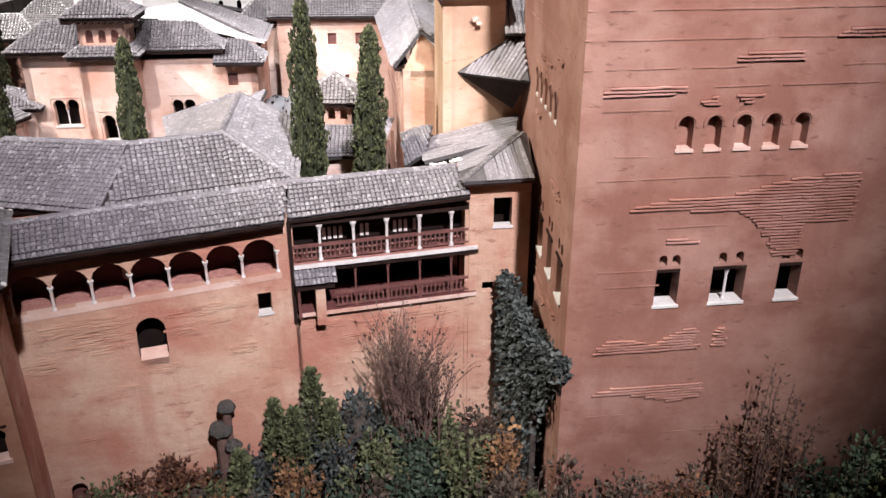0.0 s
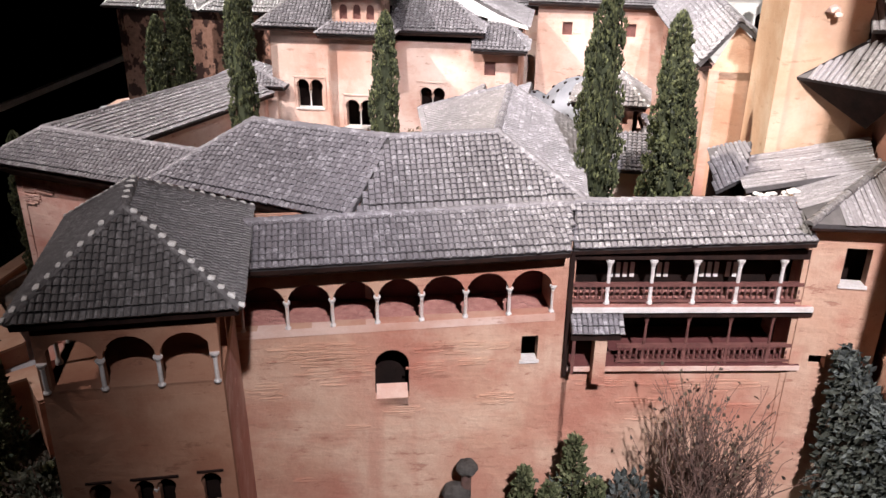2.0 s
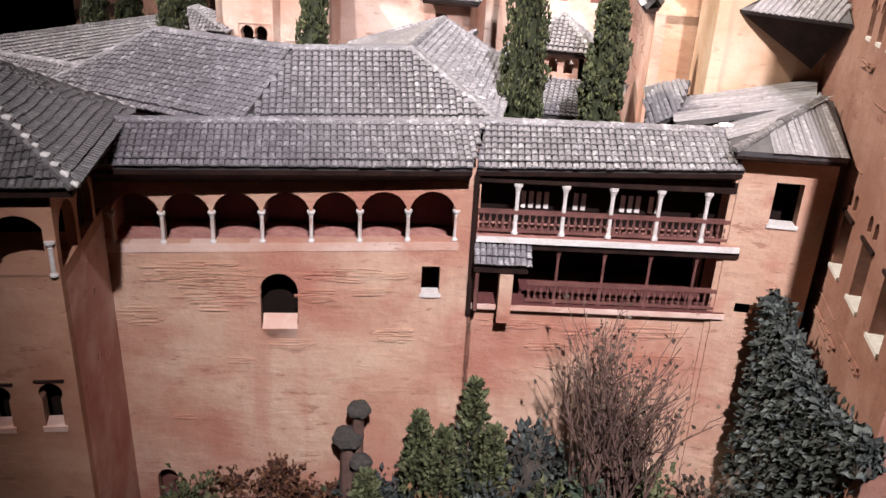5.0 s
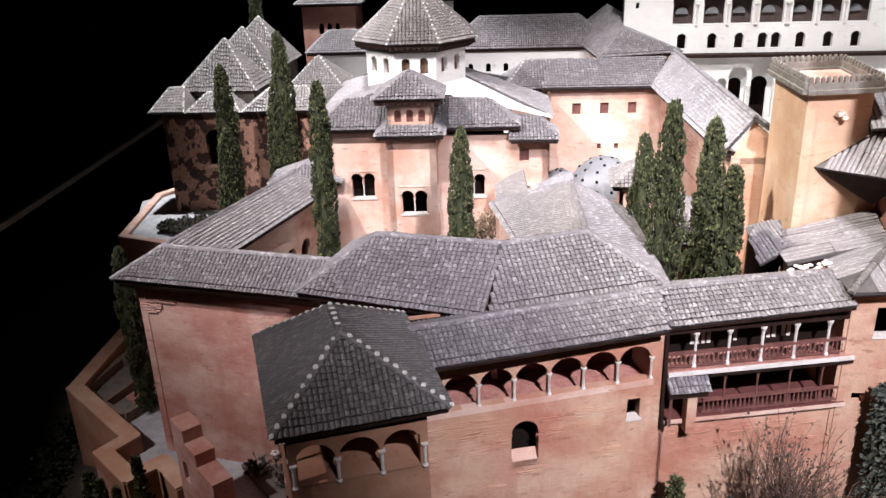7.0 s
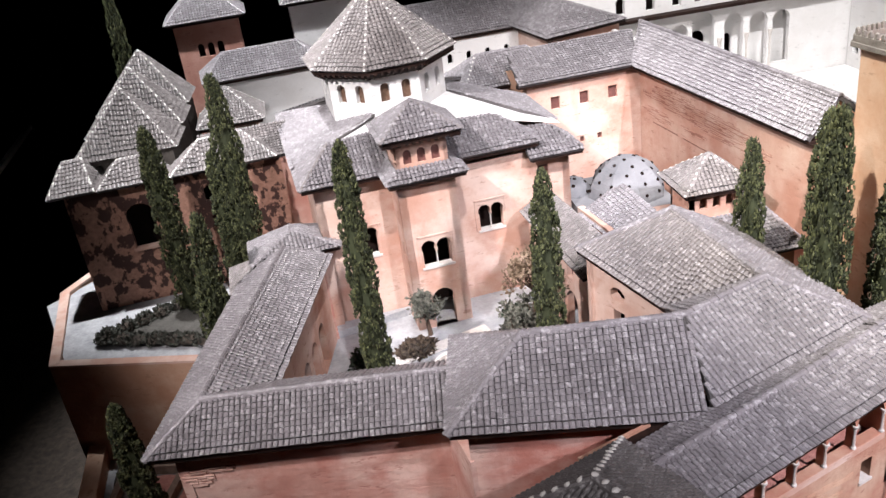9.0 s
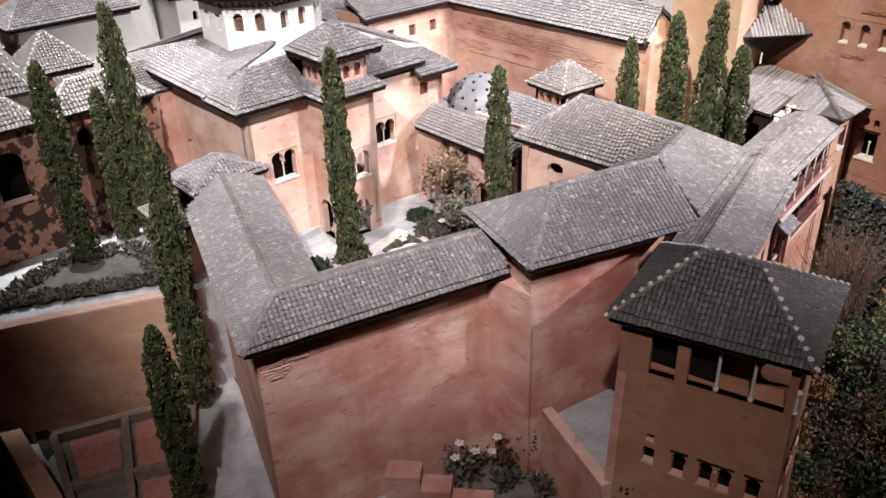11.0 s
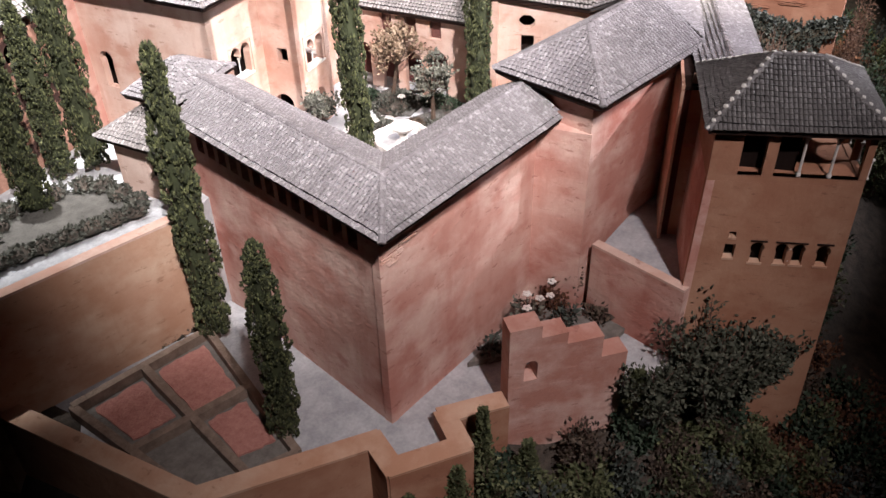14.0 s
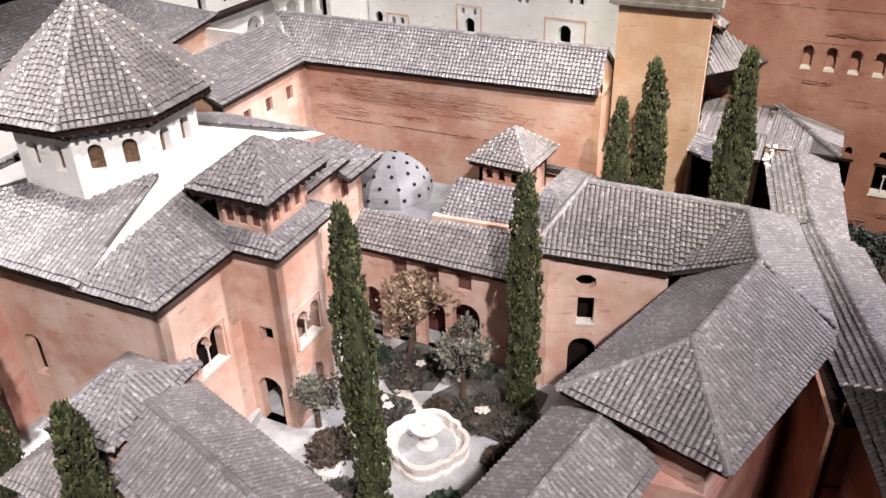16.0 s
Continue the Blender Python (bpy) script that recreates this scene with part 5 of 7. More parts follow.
def bath_dome():
    b = thing("bath_dome", "whitewashed bath vault pierced with dark star-shaped openings", "dome")
    bm = bmesh.new()
    bmesh.ops.create_uvsphere(bm, u_segments=8, v_segments=16, radius=1)
    bmesh.ops.delete(bm, geom=[v for v in bm.verts if v.co.z < -0.05], context="VERTS")
    for v in bm.verts:
        v.co = Vector((-0.240, 1.553, 1.070)) + Vector((v.co.x * 0.067, v.co.y * 0.067, v.co.z * 0.074))
    part("vault", bm, VAULT, b)
    part("base", prism([(-0.335, 1.43), (-0.18, 1.43), (-0.18, 1.64), (-0.335, 1.64)], 0.95, 1.08), VAULT, b)
    holes = []
    for i in range(5):
        el = math.radians(18 + 15 * i)
        k = max(1, int(15 * math.cos(el)))
        for j in range(k):
            az = 2 * math.pi * (j + 0.5 * (i % 2)) / k
            facet = math.cos(math.pi / 8) / math.cos((az % (math.pi / 4)) - math.pi / 8)
            c = Vector((-0.240 + 0.067 * facet * math.cos(el) * math.cos(az), 1.553 + 0.067 * facet * math.cos(el) * math.sin(az), 1.070 + 0.074 * math.sin(el)))
            af = math.pi / 4 * (math.floor(az / (math.pi / 4)) + 0.5)
            n = Vector((math.cos(el) * math.cos(af), math.cos(el) * math.sin(af), math.sin(el))).normalized()
            s = n.orthogonal().normalized()
            t = n.cross(s)
            ring = [c + n * 0.0010 + (s * math.cos(g) + t * math.sin(g)) * (0.0031 if q % 2 == 0 else 0.0024) for q in range(16) for g in [math.pi * q / 8]]
            holes.append((ring + [p - n * 0.004 for p in ring], [tuple(range(16)), *[((q + 1) % 16, q, q + 16, (q + 1) % 16 + 16) for q in range(16)]]))
    for x, y, r in ((-0.322, 1.592, 0.032),):
        bm = bmesh.new()
        bmesh.ops.create_uvsphere(bm, u_segments=20, v_segments=10, radius=r)
        bmesh.ops.delete(bm, geom=[v for v in bm.verts if v.co.z < -0.02], context="VERTS")
        bmesh.ops.translate(bm, verts=bm.verts, vec=(x, y, 1.075))
        part("small_vault", bm, VAULT, b, smooth=True)
        for k in range(14):
            el, az = math.radians(20 + 28 * (k % 3)), 2 * math.pi * k / 14 * 1.0
            n = Vector((math.cos(el) * math.cos(az), math.cos(el) * math.sin(az), math.sin(el)))
            s, t = n.orthogonal().normalized(), n.cross(n.orthogonal().normalized())
            ring = [Vector((x, y, 1.075)) + n * (r + 0.0005) + (s * math.cos(q) + t * math.sin(q)) * 0.0032 for q in [math.pi * i / 5 for i in range(10)]]
            holes.append((ring + [p - n * 0.004 for p in ring], [tuple(range(10)), *[((q + 1) % 10, q, q + 10, (q + 1) % 10 + 10) for q in range(10)]]))
    # Near-black plugs paint the shade of openings that are not cut.
    for hsh in holes:
        part("light_hole_plug", hsh, INTERIOR_SHADE, b)
    return b


bath_dome()


def square_pavilion():
    b = thing("small_pavilion", "small pavilion with pyramid tiled roof and arched lantern", "building")
    c = V((-0.180, 1.373))
    e = [c + Vector((x, y, 1.160)) for x, y in ((-0.055, -0.048), (0.048, -0.048), (0.048, 0.048), (-0.055, 0.048))]
    a = c + Vector((0, 0, 1.200))
    roof(b, [[e[i], e[(i + 1) % 4], a] for i in range(4)], TILES_PALE, pieces=80)
    for k in e:
        ridge(b, k, a, TILES_PALE, r=0.003, lime=True)
    q = [c + Vector((x, y, 0)) for x, y in ((-0.042, -0.036), (0.036, -0.036), (0.036, 0.036), (-0.042, 0.036))]
    for i in range(4):
        w = (q[(i + 1) % 4] - q[i]).length
        part("wall", wall(q[i], q[(i + 1) % 4], 1.0, 1.154, 0.006, [arch(w / 2 + k * 0.020, 1.130, 0.012, 0.018) for k in (-1, 0, 1)]), PINK, b)
    eave(b, e, drop=0.008, inset=0.010, closed=True)
    # lower roofs round it
    roof(b, [[(-0.30, 1.225, 1.10), (-0.10, 1.235, 1.10), (-0.13, 1.31, 1.128), (-0.27, 1.31, 1.128)]], name="lower_roof")
    roof(b, [[(-0.10, 1.235, 1.10), (-0.09, 1.45, 1.10), (-0.145, 1.42, 1.128), (-0.13, 1.31, 1.128)]], name="lower_roof")
    part("lower_wall", prism([(-0.29, 1.24), (-0.11, 1.25), (-0.10, 1.44), (-0.28, 1.44)], 0.9, 1.098), PINK, b)
    return b


square_pavilion()


# ---------------------------------------------------------------- ranges behind the court
def rear_range():
    b = thing("rear_range", "pale range with small square windows under a grey roof", "building")
    a, c = (-0.347, 1.778), (-0.114, 1.801)
    hs = [rect(0.055 + i * 0.058, 1.168, 0.018, 0.024) for i in range(3)] + [rect(0.105 + i * 0.036, 1.092, 0.009, 0.012) for i in range(2)]
    part("wall", wall(a, c, 0.90, 1.225, 0.012, hs), PINK, b)
    part("wall", wall((-0.365, 1.95), a, 0.90, 1.225, 0.012), OCHRE, b)
    for h in hs:
        u = (h[0][0] + h[1][0]) / 2
        part("shutter", wall(on_wall(a, c, u - 0.009, -0.005), on_wall(a, c, u + 0.009, -0.005), h[0][1], h[2][1], 0.002), REDWOOD, b)
    roof(b, [[(-0.364, 1.761, 1.229), (-0.130, 1.786, 1.227), (-0.105, 1.88, 1.272), (-0.36, 1.87, 1.268)]], flat=0.35)
    eave(b, [(-0.364, 1.761, 1.229), (-0.130, 1.786, 1.227)], drop=0.009, inset=0.018)
    return b


rear_range()


def long_range():
    b = thing("long_range", "long range with bare brick wall and grey tiled roof", "building")
    a, c = (-0.120, 1.800), (-0.062, 1.288)
    part("wall", wall(a, c, 0.90, 1.222, 0.012), ROSE, b)
    brick_patch(b, a, c, [(0.13, 1.178, 0.11, 0.020), (0.27, 1.172, 0.10, 0.020), (0.07, 1.140, 0.05, 0.012), (0.20, 1.142, 0.05, 0.005), (0.36, 1.165, 0.05, 0.012), (0.30, 1.12, 0.03, 0.003)], ROSE, 0.0036, 12, COURSES)
    scored_line(b, a, c, 0.05, 0.34, 1.122, BRICK_BED_SHADE, 5)
    part("wall", wall(c, (0.03, 1.30), 0.90, 1.22, 0.012), OCHRE, b)
    part("gable", ([V(c, 1.22), V((0.03, 1.30), 1.22), V((-0.034, 1.298), 1.276), V(c, 1.21), V((0.03, 1.30), 1.21)], [(0, 1, 2), (3, 4, 1, 0)]), OCHRE, b)
    roof(b, [[(-0.140, 1.790, 1.226), (-0.077, 1.292, 1.227), (-0.034, 1.294, 1.282), (-0.088, 1.88, 1.284)], [(0.04, 1.295, 1.228), (-0.02, 1.88, 1.23), (-0.088, 1.88, 1.284), (-0.034, 1.294, 1.282)]], pieces=200)
    ridge(b, (-0.034, 1.294, 1.282), (-0.088, 1.88, 1.284))
    eave(b, [(-0.140, 1.790, 1.226), (-0.077, 1.292, 1.227)], drop=0.009, inset=0.018)
    return b


long_range()


def arcaded_house():
    b = thing("arcaded_house", "white house with two tiers of arches round a bright court", "building")
    a, c = (-0.185, 2.097), (0.52, 2.124)
    w = (V(c) - V(a)).length
    bays = [0.136, 0.206, 0.268, 0.336, 0.406, 0.468, 0.529]
    hs = [arch(u, 1.306, 0.056 if k == 3 else 0.050, 0.088 if k == 3 else 0.078, 0.06) for k, u in enumerate(bays)]
    rows = [u for k, u in enumerate(bays) if k != 3] + [0.321, 0.351]
    hs += [arch(u, 1.250, 0.022, 0.036, 0.08) for u in rows] + [rect(0.030, 1.345, 0.008, 0.014)]
    part("upper_wall", wall(a, c, 1.240, 1.470, 0.012, hs), WHITE, b)
    lows = [(0.238, 0.024, 0.10), (0.274, 0.044, 0.126), (0.332, 0.056, 0.146), (0.407, 0.048, 0.131), (0.468, 0.046, 0.126), (0.524, 0.044, 0.122)]
    part("lower_wall", wall(a, c, 0.95, 1.232, 0.012, [arch(u, 1.08, wd, h, 0.05) for u, wd, h in lows]), WHITE, b)
    inner = on_wall(a, c, 0.22, -0.034), on_wall(a, c, 0.56, -0.034)
    part("inner_wall", wall(*inner, 0.95, 1.232, 0.006, [arch(0.112, 1.05, 0.042, 0.128, 0.12), arch(0.054, 1.05, 0.034, 0.125), arch(0.188, 1.05, 0.020, 0.11)]), WHITE, b)
    part("ledge", beam((*on_wall(a, c, 0.09, 0.010)[:2], 1.236), (*on_wall(a, c, w, 0.010)[:2], 1.236), 0.028, 0.007), WOOD, b, "narrow dark ledge between the tiers")
    # Near-black sheet paints the shade behind the lower arches.
    part("back_wall", wall(on_wall(a, c, 0, -0.070), on_wall(a, c, w, -0.070), 0.95, 1.24, 0.006), INTERIOR_SHADE, b)
    part("back_wall", wall(on_wall(a, c, 0, -0.040), on_wall(a, c, w, -0.040), 1.24, 1.46, 0.006), BROWN, b, "brown wall behind the upper arcade")
    part("gallery_floor", prism([on_wall(a, c, 0, -0.0125), on_wall(a, c, w, -0.0125), on_wall(a, c, w, -0.0395), on_wall(a, c, 0, -0.0395)], 1.298, 1.304), WHITE, b)
    for k, u in enumerate(bays):
        p, q = on_wall(a, c, u - 0.014, -0.034), on_wall(a, c, u + 0.016, -0.034)
        L = (q - p).length
        part("tympanum", fan(p, q, 1.327, L), VAULT, b, "pale carved half-round panel")
        for s2 in ((-1, 1) if k == 3 else (1,) if k < 3 else (-1,)):
            f = on_wall(a, c, u + s2 * (0.031 if k != 3 else 0.033), 0.001)
            column("column", b, (f.x, f.y, 1.304), 0.050, 0.0022)
    for (u0, w0, _), (u1, w1, _) in zip(lows[1:], lows[2:]):
        f = on_wall(a, c, (u0 + w0 / 2 + u1 - w1 / 2) / 2, 0.002)
        column("column", b, (f.x, f.y, 1.046), 0.116, 0.0024)
    roof(b, [[(*on_wall(a, c, -0.02, 0.02)[:2], 1.47), (*on_wall(a, c, w, 0.02)[:2], 1.47), (*on_wall(a, c, w, -0.06)[:2], 1.50), (*on_wall(a, c, 0, -0.06)[:2], 1.50)]])
    # the court and its long side
    part("court_floor", prism([(-0.06, 1.30), (0.51, 1.30), (0.51, 2.12), (-0.1, 2.1)], 1.035, 1.045), WHITE, b)
    e0, e1 = (0.512, 2.12), (0.505, 1.20)
    side = 2.12
    hs = [arch(0.030, 1.078, 0.024, 0.036, 0.08)]
    hs += [arch(side - y, z, wd, h, 0.06) for y, z, wd, h in ((2.046, 1.086, 0.012, 0.020), (2.021, 1.086, 0.012, 0.020), (1.831, 1.088, 0.027, 0.040), (1.848, 1.136, 0.009, 0.014), (1.817, 1.136, 0.009, 0.014),
                                                              (1.702, 1.178, 0.010, 0.018), (1.684, 1.178, 0.010, 0.018), (1.580, 1.188, 0.011, 0.020), (1.555, 1.188, 0.011, 0.020), (1.590, 1.100, 0.030, 0.040), (1.42, 1.10, 0.028, 0.040))]
    part("side_wall", wall(e0, e1, 0.95, 1.300, 0.012, hs), WHITE, b)
    for u0, u1, z0, z1 in ((side - 2.066, side - 2.000, 1.078, 1.114), (side - 1.866, side - 1.798, 1.084, 1.158), (side - 1.64, side - 1.54, 1.09, 1.155)):
        for p0, p1, q0, q1 in ((u0, u1, z1 - 0.003, z1), (u0, u0 + 0.003, z0, z1 - 0.003), (u1 - 0.003, u1, z0, z1 - 0.003)):
            p, q = on_wall(e0, e1, p0, 0.0006), on_wall(e0, e1, p1, 0.0006)
            part("window_frame", beam((*p[:2], (q0 + q1) / 2), (*q[:2], (q0 + q1) / 2), 0.002, q1 - q0), PINK, b, "thin pink plaster frame")
    # Near-black sheet paints the shade behind the side windows.
    part("side_back", wall((0.545, 2.12), (0.540, 1.20), 0.95, 1.29, 0.01), INTERIOR_SHADE, b)
    roof(b, [[(0.485, 2.10, 1.302), (0.478, 1.2, 1.302), (0.57, 1.2, 1.345), (0.585, 2.10, 1.345)]], name="side_roof")
    part("side_wall", wall((-0.06, 1.89), (-0.075, 2.1), 1.0, 1.23, 0.01), WHITE, b)
    return b


def fan(p, q, z, wide):
    """A thin upright half-round panel that stands on the line from p to q."""
    d = (q - p) / wide
    out = Vector((d.y, -d.x, 0))
    ring = [p + d * (wide / 2 * (1 + math.cos(math.pi * i / 10))) + Vector((0, 0, z + wide * 0.55 * math.sin(math.pi * i / 10))) for i in range(11)]
    vs = ring + [v - out * 0.003 for v in ring]
    return vs, [tuple(range(11))[::-1], tuple(range(11, 22)), *[(i, (i + 1) % 11, 11 + (i + 1) % 11, 11 + i) for i in range(11)]]


arcaded_house()


def hip_house(name, label, corners, zb, ze, za, along=0.5, wallmat=None, tile=None, holes=(), pieces=0, inset=0.015, lime=False):
    """A plain house: four walls, a hipped roof with its ridge over the middle of the first side, openings on the first side."""
    b = thing(name, label, "building")
    wallmat, tile = wallmat or PINK, tile or TILES
    cs = [V(c, ze) for c in corners]
    mid = sum(cs, Vector()) / 4
    dirn = (cs[1] - cs[0])
    half = dirn * (0.5 * along)
    p, q = mid - half, mid + half
    p.z = q.z = za
    if along < 0.02:
        faces = [[cs[i], cs[(i + 1) % 4], p] for i in range(4)]
    else:
        faces = [[cs[0], cs[1], q, p], [cs[1], cs[2], q], [cs[2], cs[3], p, q], [cs[3], cs[0], p]]
    roof(b, faces, tile, pieces=pieces)
    for k, t in ((0, p), (1, q), (2, q), (3, p)):
        ridge(b, cs[k], t, tile, r=0.0035, lime=lime)
    if along >= 0.02:
        ridge(b, p, q, tile, r=0.0035)
    w = [mid + (c - mid) * (1 - inset / (c - mid).length * 1.4) for c in cs]
    for i in range(4):
        part("wall", wall(w[i], w[(i + 1) % 4], zb, ze - 0.006, 0.01, holes if i == 0 else ()), wallmat, b)
    eave(b, cs, drop=0.008, inset=0.018, closed=True)
    if holes:
        # Near-black sheet paints the shade behind the openings.
        part("inner_shade", wall(on_wall(w[0], w[1], 0.005, -0.03), on_wall(w[0], w[1], (w[1] - w[0]).length - 0.005, -0.03), zb, ze - 0.01, 0.004), INTERIOR_SHADE, b)
    return b


hip_house("red_tower", "square red brick tower with a grey pyramid roof", [(-1.042, 2.251), (-0.866, 2.265), (-0.88, 2.42), (-1.055, 2.41)], 0.74, 1.352, 1.430, 0.0, BRICK, TILES,
          [arch(0.05 + i * 0.022, 1.27, 0.014, 0.03) for i in range(3)])
hip_house("rear_lantern_house", "white octagonal tower far behind the hall", [(-0.78, 2.25), (-0.60, 2.27), (-0.62, 2.42), (-0.79, 2.41)], 1.0, 1.36, 1.47, 0.0, WHITE, TILES, lime=True)
hip_house("rear_house", "low white house with small arched windows", [(-0.62, 2.16), (-0.20, 2.19), (-0.22, 2.34), (-0.63, 2.32)], 0.95, 1.245, 1.315, 0.6, WHITE, TILES,
          [arch(0.04 + i * 0.045, 1.185, 0.012, 0.022) for i in range(8)])
def broad_house():
    b = thing("rear_house", "house with a broad grey hipped roof beside the white court", "building")
    e3, e0, e1, e2 = (-0.315, 2.36, 1.250), (-0.245, 2.000, 1.250), (-0.049, 2.066, 1.250), (-0.090, 2.36, 1.250)
    r0, r1 = (-0.219, 2.281, 1.335), (-0.182, 2.076, 1.302)
    roof(b, [[e0, e1, r1], [e3, e0, r1, r0], [e1, e2, r0, r1], [e2, e3, r0]], flat=0.35)
    for p, q in ((e0, r1), (r0, r1), (r1, e1)):
        ridge(b, p, q, r=0.003)
    eave(b, [e3, e0, e1], drop=0.012, inset=0.018)
    for p, q in (((-0.29, 2.34), (-0.228, 2.018)), ((-0.228, 2.018), (-0.062, 2.076)), ((-0.11, 2.34), (-0.29, 2.34))):
        part("wall", wall(p, q, 0.95, 1.246, 0.008), PINK, b)
    return b


broad_house()
hip_house("rear_house", "low house with limed hip ridges behind the hall", [(-0.45, 1.86), (-0.24, 1.88), (-0.26, 2.03), (-0.47, 2.01)], 0.95, 1.205, 1.255, 0.5, PINK, TILES, lime=True)
hip_house("side_house", "low house with a tiled hip roof beside the lantern", [(-0.96, 2.06), (-0.70, 2.09), (-0.72, 2.22), (-0.98, 2.19)], 0.95, 1.255, 1.30, 0.6, WHITE, TILES)


# ---------------------------------------------------------------- ruined house with three pyramid roofs
def ruined_house():
    b = thing("ruined_house", "dark house with flaking plaster and three pale pyramid roofs", "building")
    a, c = (-1.175, 1.690), (-0.810, 1.728)
    d0 = (-1.160, 2.05)
    hs = [arch(0.112, 1.072, 0.05, 0.082, 0.1), arch(0.235, 1.13, 0.02, 0.03), arch(0.27, 1.13, 0.02, 0.03)]
    part("wall", wall(a, c, 0.85, 1.188, 0.012, hs), RUBBLE, b)
    part("wall", wall(d0, a, 0.85, 1.188, 0.012), RUBBLE, b)
    part("sill", prism([on_wall(a, c, 0.085, 0.004), on_wall(a, c, 0.139, 0.004), on_wall(a, c, 0.139, -0.01), on_wall(a, c, 0.085, -0.01)], 1.068, 1.073), PINK, b)
    # Near-black sheet painted as shade behind the flaking wall's openings.
    part("inner_shade", wall(on_wall(a, c, 0.01, -0.05), on_wall(a, c, 0.35, -0.05), 0.9, 1.18, 0.004), INTERIOR_SHADE, b)
    for x, w, dep, ze, za in ((-1.195, 0.075, 0.10, 1.196, 1.236), (-1.115, 0.115, 0.06, 1.194, 1.228), (-0.995, 0.18, 0.06, 1.194, 1.236)):
        y = 1.672 + (x + 1.195) * 0.1
        e = [Vector((x, y, ze)), Vector((x + w, y + w * 0.1, ze)), Vector((x + w - 0.004, y + dep + w * 0.1, ze)), Vector((x - 0.004, y + dep, ze))]
        t0, t1 = (e[0] + e[3]) / 2 + Vector((w * 0.3, 0.02, 0)), (e[1] + e[2]) / 2 - Vector((w * 0.3, -0.02, 0))
        t0.z = t1.z = za
        roof(b, [[e[0], e[1], t1, t0], [e[3], e[0], t0], [e[1], e[2], t1], [e[2], e[3], t0, t1]], TILES_PALE, p=0.0062, L=0.009)
        ridge(b, e[0], t0, LIME, r=0.0022)
        ridge(b, e[1], t1, LIME, r=0.0022)
        ridge(b, t0, t1, LIME, r=0.0022)
    for k in range(3):
        c0 = Vector((-1.064, 1.815 + 0.110 * k, 0))
        q = [c0 + Vector((x, y, 1.225 + 0.01 * k)) for x, y in ((-0.098, -0.060), (0.078, -0.050), (0.078, 0.062), (-0.098, 0.052))]
        t = c0 + Vector((0, 0, 1.330 + 0.010 * k))
        roof(b, [[q[i], q[(i + 1) % 4], t] for i in range(4)], TILES_PALE, p=0.0062, L=0.009)
        for k2 in q:
            ridge(b, k2, t, LIME, r=0.0022)
        w = [c0 + (p - c0) * 0.9 for p in q]
        for i in range(4):
            part("attic_wall", wall(w[i], w[(i + 1) % 4], 1.12, 1.222 + 0.01 * k, 0.006, [arch(0.03 + j * 0.032, 1.195, 0.012, 0.018) for j in range(3)] if i == 0 else ()), GREYBED, b)
    return b


ruined_house()
hip_house("small_house", "small pyramid roofed house behind the cypresses", [(-0.975, 1.945), (-0.845, 1.955), (-0.85, 2.07), (-0.98, 2.06)], 0.95, 1.195, 1.258, 0.0, PINK, TILES_PALE, lime=True)


def side_arm():
    b = thing("side_range", "lit side range with a tiled roof next to the flaking house", "building")
    roof(b, [[(-0.96, 1.705, 1.19), (-0.76, 1.73, 1.19), (-0.77, 1.80, 1.228), (-0.95, 1.79, 1.228)]], TILES_PALE)
    part("wall", wall((-0.82, 1.727), (-0.742, 1.735), 0.9, 1.186, 0.01), TERRA, b)
    return b


side_arm()


